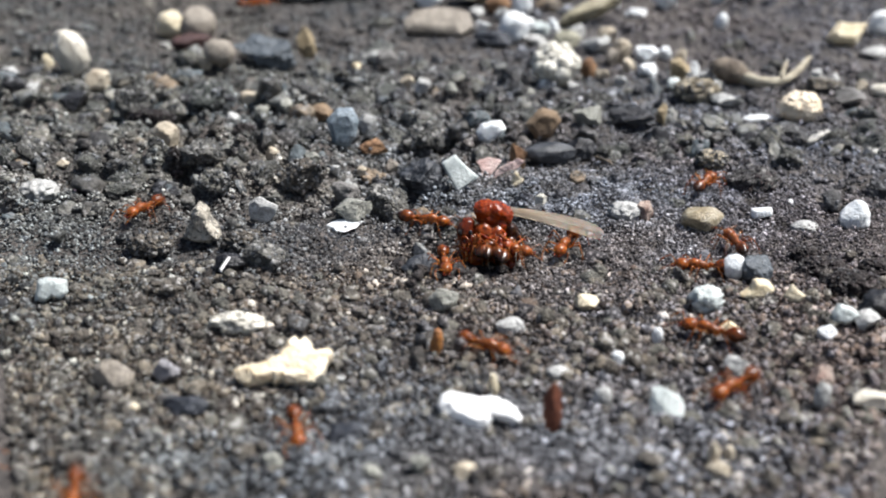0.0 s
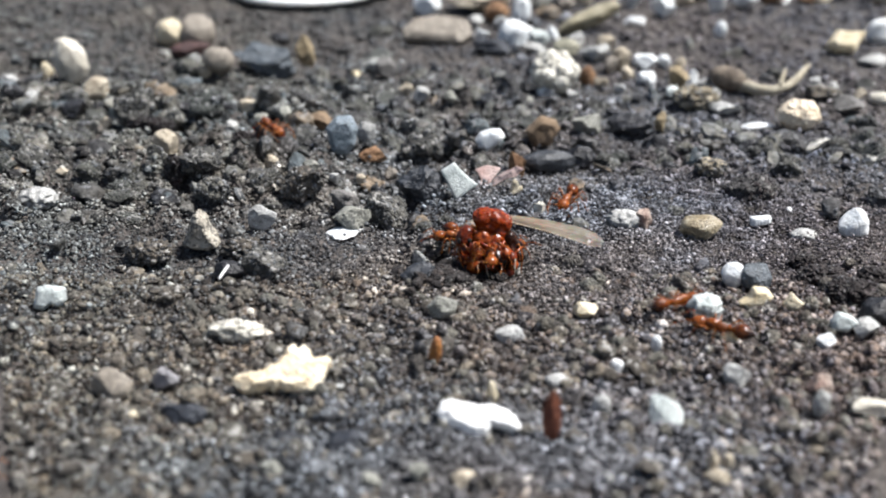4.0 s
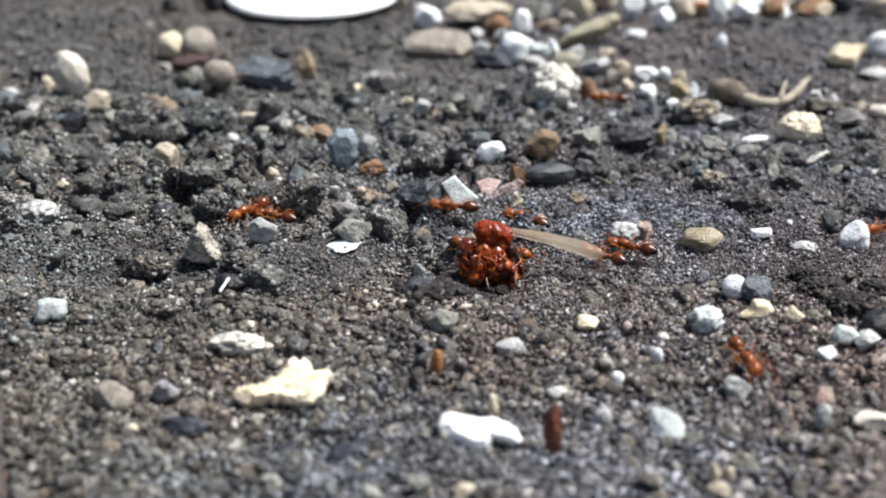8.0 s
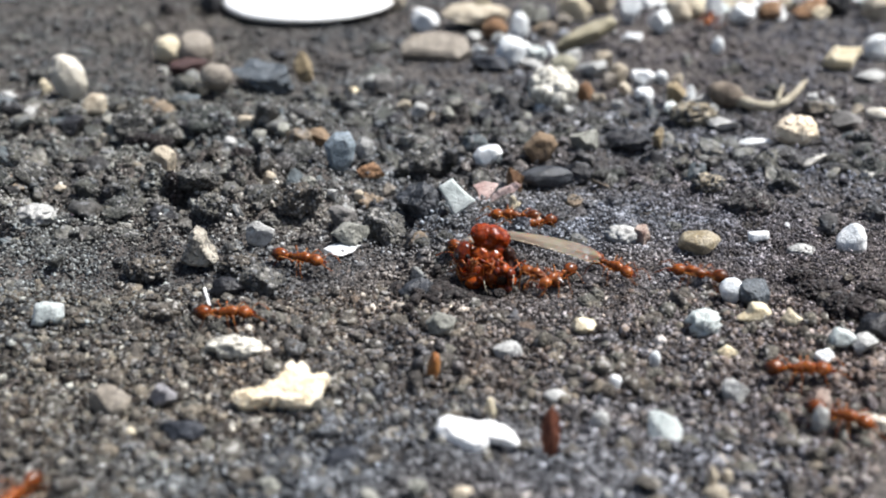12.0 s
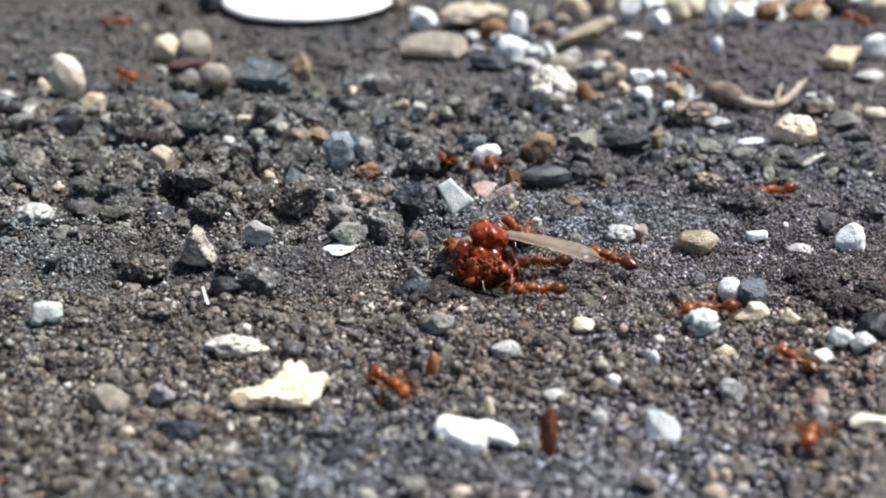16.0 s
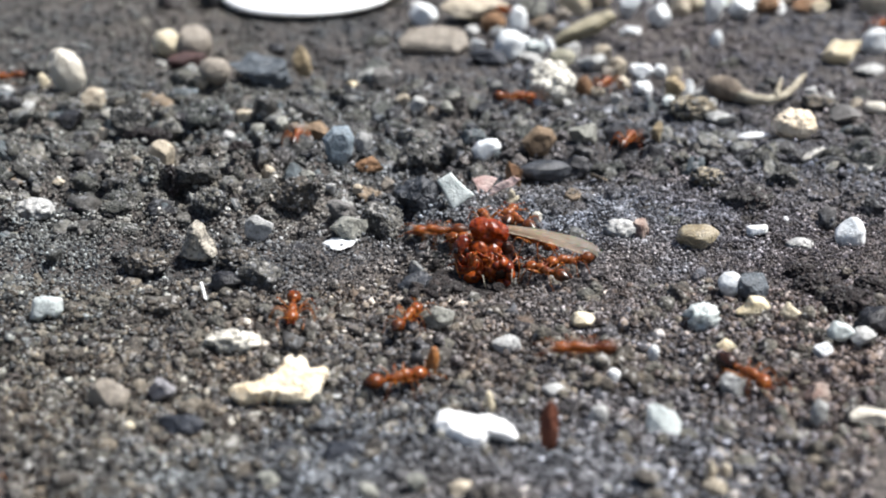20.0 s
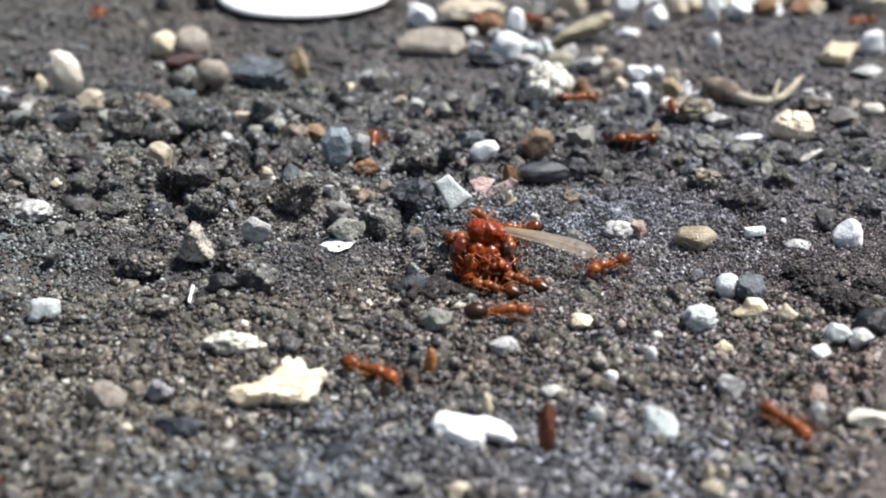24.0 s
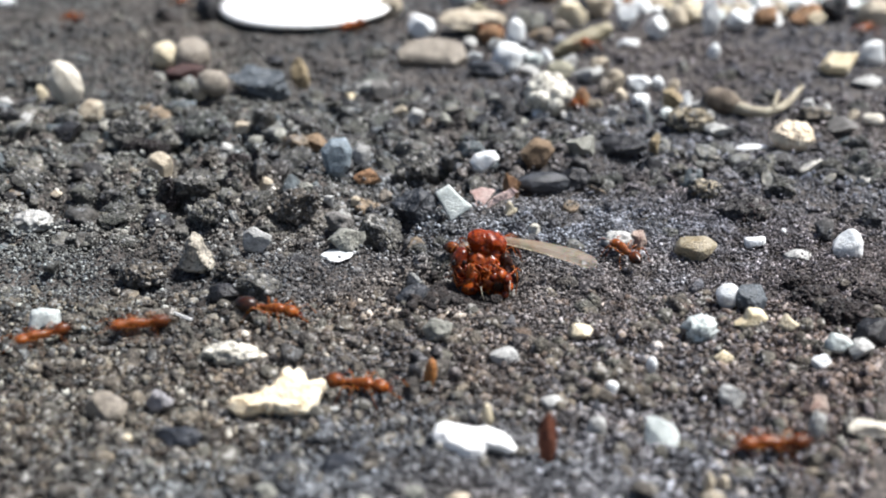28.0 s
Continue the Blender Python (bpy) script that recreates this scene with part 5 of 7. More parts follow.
hewn("shell_fragment", SHELLCREAM, -6.83, -16.49, [(-2.18, 0.62), (-1.94, 0.86), (-1.51, 0.81), (-0.75, 1.08), (-0.23, 1.38), (0.11, 1.81), (0.27, 2.19), (0.49, 2.38), (0.68, 2.08), (0.92, 2.32), (1.18, 2.08), (1.37, 1.59), (2.03, 1.73), (2.18, 1.49), (1.91, 0.95), (1.77, 0.32), (1.58, 0.03), (0.68, 0.05), (0.2, 0.08), (-0.08, 0.3), (-0.32, 0.08), (-0.51, 0.3), (-0.87, 0.14), (-1.58, 0.0), (-1.89, 0.24)], 1.2, 52, "cream rough shell fragment with a flat arm, on grit", "shell", 0.09, 0.05)
hewn("chalk_piece", CHALK, 1.46, -19.92, [(-1.81, 1.06), (-1.66, 1.54), (-1.32, 1.7), (-0.63, 1.54), (-0.07, 1.43), (0.5, 1.46), (1.07, 1.27), (1.52, 0.93), (1.81, 0.27), (1.41, 0.24), (0.84, 0.4), (0.52, 0.53), (0.27, 0.08), (-0.18, 0.0), (-0.63, 0.13), (-1.09, 0.4), (-1.54, 0.58)], 1.2, 55, "bright white knobbed chalk piece lying on grit", "chalk", 0.045, 0.06)
hewn("pebble", YELLOW, 30.44, 33.42, [(-1.65, 0.71), (-0.71, 1.92), (0.15, 1.74), (1.65, 1.78), (1.09, 0.94), (0.49, 0.0), (-1.13, 0.18)], 1.6, 40, "yellow-cream blocky pebble half sunk in grit", "pebble", 0.04)
hewn("stone_chip", WHITE, 17.07, 1.24, [(-0.61, 0.57), (0.58, 0.66), (0.61, 0.19), (-0.55, 0.0)], 0.7, 10, "small white blocky chip", "chip", 0.01)
hewn("quartz_pebble", YELLOW, 14.71, -8.67, [(-0.89, 0.14), (-0.31, 0.52), (-0.12, 0.98), (0.55, 0.93), (0.89, 0.52), (0.41, 0.03), (-0.39, 0.0)], 1.0, 12, "pale yellow chip half sunk in grit", "pebble", 0.03)
hewn("quartz_pebble", CREAM, 16.34, -9.33, [(-0.54, 0.29), (-0.12, 0.96), (0.07, 0.69), (0.54, 0.35), (0.2, 0.0), (-0.33, 0.05)], 0.6, 15, "cream three-cornered chip half sunk in grit", "pebble", 0.02)
hewn("quartz_pebble", QUARTZ, 18.27, -11.18, [(-0.71, 0.52), (-0.35, 1.01), (0.3, 0.83), (0.71, 0.41), (0.04, 0.0), (-0.66, 0.1)], 0.9, 20, "white quartz pebble with blue shade", "pebble", 0.02)
hewn("stone", PITTED, -12.46, -2.06, [(-0.95, 0.29), (-0.63, 0.99), (-0.39, 1.78), (-0.04, 2.13), (0.31, 1.88), (0.42, 1.31), (0.83, 0.73), (0.95, 0.25), (0.39, 0.0), (-0.48, 0.06)], 1.5, 0, "cream pitted stone shaped like a small pyramid", "stone", 0.15)
hewn("quartz_pebble", QUARTZ, -18.50, -8.93, [(-0.82, 0.11), (-0.64, 1.17), (-0.19, 1.28), (0.74, 1.17), (0.82, 0.5), (0.48, 0.16), (0.08, 0.35), (-0.32, 0.0)], 0.7, 22, "frosted white quartz pebble", "pebble", 0.02)
hewn("quartz_pebble", WHITE, 2.82, 11.89, [(-0.97, 0.68), (-0.62, 1.21), (0.07, 1.42), (0.69, 1.42), (0.97, 0.92), (0.41, 0.39), (-0.21, 0.0), (-0.69, 0.21)], 1.2, 10, "bright white quartz pebble", "pebble", 0.02)
hewn("pebble", BLUE, -6.02, 9.92, [(-0.99, 1.71), (-0.35, 2.38), (0.56, 2.45), (0.99, 1.68), (0.83, 0.63), (0.32, 0.0), (-0.62, 0.14)], 1.4, 8, "blue-grey angular stone with pale rim", "pebble", 0.03)
hewn("pebble", OCHRE, 6.15, 13.75, [(-1.15, 0.95), (-0.55, 1.61), (-0.09, 1.98), (0.86, 1.72), (1.15, 1.17), (0.51, 0.11), (-0.55, 0.0)], 1.4, 8, "rusty ochre stone half sunk in grit", "pebble", 0.05)
hewn("petal_sliver", CREAM, 4.16, 5.88, [(-0.34, 0.06), (-0.08, 0.36), (0.34, 0.55), (0.34, 0.26), (-0.08, 0.0)], 0.15, 20, "thin cream sliver of dry petal", "petal", 0.005)


def coral(material, x, y, w, d, h, seed, label, least=0.08, most=0.14, knobs=46):
    """A knobbly lump: a core grown over with small round knobs."""
    rng = np.random.default_rng(seed)
    blobs = [(0, 0, 0.46 * h, 0.41 * w, 0.38 * d, 0.46 * h)]
    for k in range(knobs):
        a, up = rng.uniform(0, math.tau), rng.uniform(-0.35, 1.0)
        flat = math.sqrt(max(0.0, 1 - up * up))
        r = rng.uniform(least, most) * w
        blobs.append((0.37 * w * flat * math.cos(a), 0.34 * d * flat * math.sin(a), 0.48 * h + 0.42 * h * up, r, r, r))
    lump("coral_lump", material, x, y, 0, blobs, label, "coral", 0.065, 0.13)


coral(WHITECREAM, 7.7, 24.4, 3.55, 3.2, 3.0, 4, "white knobbly lump of coral on grit")
coral(PEACH, 22.85, 17.1, 3.3, 2.6, 2.1, 9, "cream knobbly lump of coral on soil", 0.035, 0.07, 170)


def white_disc():
    bm = bmesh.new()
    prof = [(0.0, 1.05), (4.0, 1.0), (6.4, 0.86), (7.4, 0.68), (7.8, 0.46), (7.7, 0.24), (7.2, 0.1), (4.0, 0.02), (0.0, 0.0)]
    n = 72
    rings = []
    for r, z in prof:
        rings.append([bm.verts.new((r * math.cos(k * math.tau / n) * (1 + 0.015 * math.sin(3 * k * math.tau / n) + 0.006 * math.sin(11 * k * math.tau / n + r) + 0.004 * math.sin(23 * k * math.tau / n)), r * 0.95 * math.sin(k * math.tau / n), z)) for k in range(n)] if r else [bm.verts.new((0, 0, z))])
    for a, b in zip(rings, rings[1:]):
        for k in range(n):
            q = [a[k % len(a)], a[(k + 1) % len(a)], b[(k + 1) % len(b)], b[k % len(b)]]
            q = list(dict.fromkeys(q))
            bm.faces.new(q[::-1])
    bmesh.ops.recalc_face_normals(bm, faces=bm.faces)
    bmesh.ops.scale(bm, vec=(MM, MM, MM), verts=bm.verts)
    me = bpy.data.meshes.new("white_disc")
    bm.to_mesh(me)
    bm.free()
    me.materials.append(CHALK)
    me.shade_smooth()
    ob = new("white_disc", me)
    ob.matrix_world = pose(-11.6 * MM, 53.4 * MM, (float(relief(-11.6, 53.4)) + 0.6) * MM, 1, -1, 0)
    return tagged(ob, "smooth bright white rounded disc resting on grit", "disc")


white_disc()


def dry_stem():
    base = tagged(new("dry_stem"), "curled dry olive-brown stem end on soil", "stem")
    bm = bmesh.new()
    ball(bm, (-0.2, 0, 0.7), (1.35, 0.9, 0.85), (0, 14, -10))
    ball(bm, (0.9, -0.3, 0.4), (0.9, 0.6, 0.4), (0, 10, -15))
    part("bract", bm, BRACT, base, "brown rounded bract")
    bm = bmesh.new()
    tube(bm, [(0.6, -0.4, 0.35), (1.6, -1.2, 0.28), (2.6, -1.5, 0.3), (3.7, -1.0, 0.45), (4.6, 0.0, 0.75), (5.4, 1.0, 1.2), (5.7, 1.3, 1.35)], [0.42, 0.38, 0.34, 0.3, 0.26, 0.2, 0.06], 9)
    part("stalk", bm, STEM, base)
    bm = bmesh.new()
    tube(bm, [(3.0, -1.4, 0.4), (3.3, -0.8, 0.9), (3.7, 0.0, 1.4)], [0.25, 0.2, 0.08], 8)
    part("side_stalk", bm, STEM, base)
    base.matrix_world = pose(19.85 * MM, 24.3 * MM, (float(relief(19.85, 24.3)) + 0.4) * MM)
    SET.append((20.2, 24.7, 1.8, float(relief(19.85, 24.3)) + 0.8))
    SET.append((22.2, 24.0, 1.6, float(relief(19.85, 24.3)) + 0.5))
    SET.append((24.2, 24.5, 2.2, float(relief(19.85, 24.3)) + 0.5))


dry_stem()


def fleck():
    bm = bmesh.new()
    bmesh.ops.create_cube(bm, size=1)
    for v in bm.verts:
        v.co = (v.co.x * 0.16, v.co.y * 0.08, v.co.z * (1.0 if v.co.x > 0 else 0.86))
    bmesh.ops.bevel(bm, geom=bm.edges[:], offset=0.03, segments=2, affect="EDGES")
    bmesh.ops.scale(bm, vec=(MM, MM, MM), verts=bm.verts)
    me = bpy.data.meshes.new("husk_fleck")
    bm.to_mesh(me)
    bm.free()
    me.materials.append(CHALK)
    return tagged(new("husk_fleck", me), "thin pale husk fleck carried by ants", "husk")


FLECK = fleck()


def petal_scrap():
    """A dried petal folded into two thin wings that stand up from the grit."""
    base = tagged(new("petal_scrap"), "dried pink petal scrap folded on grit", "petal")
    one = hewn("petal_wing", PINK, 2.6, 6.3, [(-1.1, 1.24), (-0.39, 1.43), (0.39, 1.17), (0.06, 0.78), (-0.32, 0.39), (-0.78, 0.0), (-1.23, 0.07), (-0.81, 0.59), (-0.91, 0.95)], 0.09, 34, "", "", 0.06, 0.05, base)
    two = hewn("petal_wing", PINK, 3.6, 6.3, [(-0.45, 0.07), (0.0, 0.72), (0.42, 0.98), (1.07, 1.4), (1.52, 1.21), (1.1, 0.78), (0.52, 0.59), (0.0, 0.23)], 0.09, 20, "", "", 0.06, 0.05, base)
    one.rotation_euler, two.rotation_euler = (0, 0, radians(12)), (0, 0, radians(-10))
    z = float(relief(3.0, 6.3) + clump(3.0, 6.3))
    base.matrix_world = pose(3.03 * MM, 6.35 * MM, (z + 0.05) * MM)
    SET.append((3.1, 6.6, 1.3, z + 0.5))


petal_scrap()


# ---- ants ----
LEGS = []      # joint, side and reach of each leg: fore, middle, hind
for side in (1, -1):
    for jx, reach in ((0.30, 0.55), (0.05, 0.05), (-0.18, -0.75)):
        LEGS.append((jx, 0.16 * side, side, reach))


def worker_ant():
    """A worker ant 3.3 mm long, head towards +x, feet on z = 0."""
    ant = new("ant")
    z = 0.62
    bm = bmesh.new()
    for v in ball(bm, (0, 0, 0), (0.40, 0.36, 0.31), (0, 12, 0), 20, 14):
        if v.co.x > 0.1:
            v.co.y *= 1 - 0.35 * (v.co.x - 0.1) / 0.3
    head = part("head", bm, AMB, ant)
    head.location = (0.98 * MM, 0, (z - 0.02) * MM)
    for s in (1, -1):
        bm = bmesh.new()
        ball(bm, (0.05, 0.30 * s, 0.06), (0.075, 0.045, 0.065), u=10, v=8)
        part("eye", bm, EYE_BLACK, head, "small black eye")
        bm = bmesh.new()
        tube(bm, [(0.34, 0.15 * s, -0.08), (0.48, 0.15 * s, -0.12), (0.56, 0.04 * s, -0.14)], [0.06, 0.05, 0.015], 6)
        part("mandible", bm, RED_DARK, head, "dark red jaw")
        bm = bmesh.new()
        tube(bm, [(0.30, 0.10 * s, 0.05), (0.42, 0.35 * s, 0.16), (0.56, 0.62 * s, 0.20), (0.80, 0.66 * s, 0.06), (1.02, 0.60 * s, -0.10), (1.16, 0.56 * s, -0.20)],
             [0.026, 0.022, 0.022, 0.022, 0.036, 0.014], 6)
        part("antenna", bm, AMB_LEG, head)
    bm = bmesh.new()
    ball(bm, (0.34, 0, z + 0.05), (0.37, 0.26, 0.28), (0, 6, 0), 18, 12)
    ball(bm, (0.0, 0, z + 0.01), (0.42, 0.22, 0.24), (0, -8, 0), 18, 12)
    ball(bm, (-0.22, 0, z - 0.02), (0.26, 0.19, 0.20), u=16, v=10)
    part("thorax", bm, AMB, ant)
    bm = bmesh.new()
    ball(bm, (-0.50, 0, z + 0.02), (0.12, 0.11, 0.17), u=12, v=8)
    ball(bm, (-0.70, 0, z - 0.02), (0.12, 0.13, 0.14), u=12, v=8)
    tube(bm, [(-0.35, 0, z - 0.06), (-0.85, 0, z - 0.06)], [0.07, 0.07], 8)
    part("waist", bm, AMB, ant)
    bm = bmesh.new()
    for v in ball(bm, (-0.47, 0, 0), (0.54, 0.37, 0.36), (0, -6, 0), 20, 16):
        if v.co.x < -0.5:
            k = 1 - 0.4 * (-0.5 - v.co.x) / 0.45
            v.co.y *= k
            v.co.z *= k
    gaster = part("gaster", bm, AMB_GASTER, ant, "amber abdomen with a dark brown glossy tip")
    gaster.location = (-0.74 * MM, 0, (z + 0.01) * MM)
    for jx, jy, s, reach in LEGS:
        bm = bmesh.new()
        out = 0.95 - 0.15 * abs(reach)
        tube(bm, [(0, 0, 0), (0.12 * reach, 0.14 * s, -0.06), (0.30 * reach, 0.34 * s, 0.16), (0.62 * reach, 0.62 * s, 0.30), (0.66 * reach, 0.66 * s, 0.28),
                  (0.95 * reach, 0.85 * s, -0.16), (1.12 * reach, out * s, -0.47), (1.3 * reach, (out + 0.12) * s, -0.52)],
             [0.06, 0.055, 0.036, 0.034, 0.026, 0.02, 0.015, 0.009], 6)
        leg = part("leg", bm, AMB_LEG, ant)
        leg.location = (jx * MM, jy * MM, (z - 0.10) * MM)
    return ant


def black_gaster():
    bm = bmesh.new()
    ball(bm, (-0.58, 0, 0), (0.62, 0.46, 0.44), (0, -6, 0), 20, 16)
    bmesh.ops.scale(bm, vec=(MM, MM, MM), verts=bm.verts)
    me = bpy.data.meshes.new("black_gaster")
    bm.to_mesh(me)
    bm.free()
    me.materials.append(RED_BLACK)
    me.shade_smooth()
    return me


WORKER = tagged(worker_ant(), "glossy amber-orange worker ant with a dark-tipped abdomen", "ant", "foraging ants")


def fused(name, blobs, cells, rough, material, parent, label, seed):
    """Swellings (x, y, z, rx, ry, rz, turn) grown together into one wrinkled shell."""
    bm = bmesh.new()
    for bx, by, bz, rx, ry, rz, turn in blobs:
        ball(bm, (bx, by, bz), (rx, ry, rz), (0, turn, 0), 24, 16)
    me = bpy.data.meshes.new(name)
    bm.to_mesh(me)
    bm.free()
    ob = new(name, me)
    rm = ob.modifiers.new("skin", "REMESH")
    rm.mode, rm.voxel_size = "VOXEL", cells
    sm = ob.modifiers.new("even", "SMOOTH")
    sm.factor, sm.iterations = 0.5, 5
    made = bpy.data.meshes.new_from_object(ob.evaluated_get(bpy.context.evaluated_depsgraph_get()))
    ob.modifiers.clear()
    ob.data = made
    off = Vector((seed, 2.0 * seed, 5))
    for v in made.vertices:
        v.co += v.normal * rough * (noise.noise(v.co * 2.2 + off) + 0.8 * noise.noise(v.co * 5.5 + off) + 0.5 * noise.noise(v.co * 10 + off))
        v.co *= MM
    made.materials.clear()
    made.materials.append(material)
    made.shade_smooth()
    ob.parent = parent
    ob["label"] = label
    return ob


def winged_ant():
    """The dead winged ant that the workers gather on: thorax, head, curled abdomen, folded wing, legs."""
    body = tagged(new("winged_ant"), "dead dark red winged ant lying crumpled on soil", "ant")
    fused("thorax", [(-0.34, 0.1, 2.48, 0.58, 0.6, 0.42, -6), (0.26, 0.1, 2.40, 0.60, 0.6, 0.43, 10), (0.72, 0.1, 2.16, 0.40, 0.45, 0.42, 24), (-0.05, 0.05, 2.08, 0.72, 0.52, 0.40, 0),
                     (0.55, -0.02, 1.75, 0.45, 0.42, 0.36, 30)], 0.05, 0.075, RED, body, "large glossy dark red thorax", 3)
    fused("waist", [(-0.4, -0.35, 1.5, 0.55, 0.42, 0.5, 20), (0.25, -0.3, 1.45, 0.5, 0.4, 0.42, 10), (0.1, -0.55, 1.15, 0.5, 0.4, 0.4, -25), (-0.65, -0.6, 0.85, 0.42, 0.36, 0.45, 15), (-0.7, -0.8, 0.4, 0.5, 0.4, 0.34, -15), (-0.1, -0.55, 0.6, 0.5, 0.4, 0.45, 0)],
          0.05, 0.08, AMB_CLEAR, body, "amber crumpled underside", 5)
    fused("leg_base", [(1.0, -0.2, 1.55, 0.34, 0.36, 0.36, 0), (1.3, -0.3, 1.15, 0.34, 0.3, 0.34, 30), (1.45, -0.5, 0.75, 0.28, 0.28, 0.3, 0), (1.1, -0.4, 0.9, 0.3, 0.3, 0.4, 0)], 0.05, 0.07, RED_BLACK, body, "dark crumpled leg bases", 8)
    head = fused("head", [(-1.3, -0.35, 1.55, 0.44, 0.45, 0.58, 12), (-1.18, -0.3, 1.92, 0.36, 0.4, 0.28, 0), (-1.28, -0.5, 1.1, 0.3, 0.34, 0.34, 0)], 0.05, 0.07, RED_DARK, body, "drooping dark red head", 7)
    for s in (1, -1):
        bm = bmesh.new()
        ball(bm, (-1.32 + 0.26 * s, -0.74, 1.62), (0.12, 0.09, 0.15), u=12, v=9)
        part("eye", bm, EYE_BLACK, head, "dark eye")
        bm = bmesh.new()
        tube(bm, [(-1.45, -0.45 + 0.15 * s, 1.4), (-1.62, -0.5 + 0.3 * s, 1.1), (-1.5, -0.6 + 0.35 * s, 0.7), (-1.3, -0.7 + 0.3 * s, 0.35)], [0.05, 0.04, 0.035, 0.02], 7)
        part("antenna", bm, AMB_LEG, head)
    # the abdomen curls forward in overlapping plates; a near-black core paints the hollow's shade
    bm = bmesh.new()
    ball(bm, (0.64, -0.85, 0.68), (0.52, 0.4, 0.52), u=20, v=14)
    part("gaster", bm, RED_BLACK, body, "near-black core with the shade of the abdomen's curl")
    for k in range(7):
        a = radians(165 - 43 * k)
        r = 0.34 - 0.018 * k
        bm = bmesh.new()
        for v in ball(bm, (0, 0, 0), (r * 1.05, 0.42, r * 0.92), (0, -math.degrees(a) + 90, 0), 20, 14):
            v.co *= 1 + 0.04 * math.sin(11 * v.co.y + k)
        plate = part("abdomen_plate", bm, RED_DARK if k % 2 else AMB_CLEAR, body)
        plate.location = ((0.64 + 0.5 * math.cos(a)) * MM, (-1.0 - 0.03 * k) * MM, (0.7 + 0.5 * math.sin(a)) * MM)
    # legs folded and tangled over the front of the body
    rng = np.random.default_rng(12)

    def lie(x, z):
        k = max(0.02, 1 - (x / 1.7) ** 2 - ((z - 1.1) / 1.3) ** 2)
        return (x, -0.3 - 1.0 * math.sqrt(k), max(0.05, z))
    for k in range(22):
        x, z = rng.uniform(-1.0, 0.9), rng.uniform(0.8, 1.8)
        a = rng.uniform(-2.8, -0.3)
        bend = rng.choice((-1, 1))
        pts, radii = [], []
        for seg, (length, r) in enumerate(((0.6, 0.075), (0.55, 0.05), (0.4, 0.026))):
            for u in (0.0, 0.5, 0.92):
                pts.append(lie(x + math.cos(a) * length * u, z + math.sin(a) * length * u))
                radii.append(r * (1 - 0.25 * u))
            x, z = x + math.cos(a) * length, z + math.sin(a) * length
            a += bend * rng.uniform(0.8, 1.7)
            bend = -bend
            if z < 0.25:
                a = -a
        bm = bmesh.new()
        tube(bm, pts, radii, 8)
        part("leg", bm, (LEG_CLEAR, AMB_CLEAR, RED)[k % 3], body)
    for x0, y0, z0, px, py, top in ((-0.6, 0.5, 1.6, -0.6, 0.5, 0.2), (0.4, 0.6, 1.6, 0.3, 0.7, 0.3), (1.2, -0.4, 1.2, 0.4, -0.4, 0.2)):
        bm = bmesh.new()
        tube(bm, [(x0, y0, z0), (x0 + 0.5 * px, y0 + 0.5 * py, z0 + top), (x0 + 0.9 * px, y0 + 0.8 * py, z0 - 0.1), (x0 + 1.0 * px, y0 + 1.0 * py, 0.55 * z0), (x0 + 0.8 * px, y0 + 1.15 * py, 0.2), (x0 + 0.9 * px, y0 + 1.3 * py, 0.06)],
             [0.06, 0.05, 0.04, 0.03, 0.022, 0.014], 8)
        part("leg", bm, AMB_LEG, body)
    for x0, z0, x1, z1 in ((-0.25, 0.75, -0.05, 0.08), (1.2, 1.05, 1.22, 0.2)):      # two pale stiff feet
        bm = bmesh.new()
        tube(bm, [(x0, -1.45, z0), (0.5 * (x0 + x1) - 0.03, -1.6, 0.5 * (z0 + z1)), (x1, -1.65, z1)], [0.03, 0.026, 0.012], 6)
        part("foot", bm, STEM, body, "pale straw-coloured foot")
    # the wing: a long narrow blade with raised veins
    WING_ACROSS = [k / 6 - 1 for k in range(13)]
    bm = bmesh.new()
    n = 26

    def edge(u):
        half = 0.9 * (0.26 + 0.34 * math.sin(1.75 * u)) * math.sqrt(max(0.0, 1 - max(0, (u - 0.82) / 0.18) ** 2) + 0.004)
        return half
    rows = []
    for i in range(n + 1):
        u = i / n
        x = 5.3 * u
        zc = 0.12 * math.sin(2.4 * u) - 0.85 * u * u
        rows.append([bm.verts.new((x, edge(u) * w, zc + 0.03 * math.cos(3 * w) + 0.025 * math.sin(7 * u + 2 * w))) for w in WING_ACROSS])
    for a, b in zip(rows, rows[1:]):
        for k in range(len(a) - 1):
            bm.faces.new((a[k], b[k], b[k + 1], a[k + 1]))
    bmesh.ops.solidify(bm, geom=bm.faces[:], thickness=0.025)
    wing = part("wing", bm, WING, body, "pale straw-coloured translucent wing")
    wing.matrix_local = pose(0.72 * MM, 0.1 * MM, 2.42 * MM, 38, 8, -4) @ Matrix.Diagonal((0.98, 0.74, 1.0, 1.0))
    for w0, w1, r in ((-0.95, -0.97, 0.034), (-0.35, -0.15, 0.018), (0.2, 0.45, 0.014)):
        bm = bmesh.new()
        pts = []
        for i in range(0, 21):
            u = i / 22
            w = w0 + (w1 - w0) * u
            pts.append((5.3 * u, edge(u) * w, 0.12 * math.sin(2.4 * u) - 0.85 * u * u + 0.03 * math.cos(3 * w) + 0.012))
        tube(bm, pts, [r * (1 - 0.7 * i / 20) for i in range(21)], 6)
        part("wing_vein", bm, VEIN, wing)
    body.matrix_world = pose(2.35 * MM, -3.5 * MM, float(relief(2.35, -3.5)) * MM) @ Matrix.Diagonal((1.0, 1.05, 1.1, 1.0))
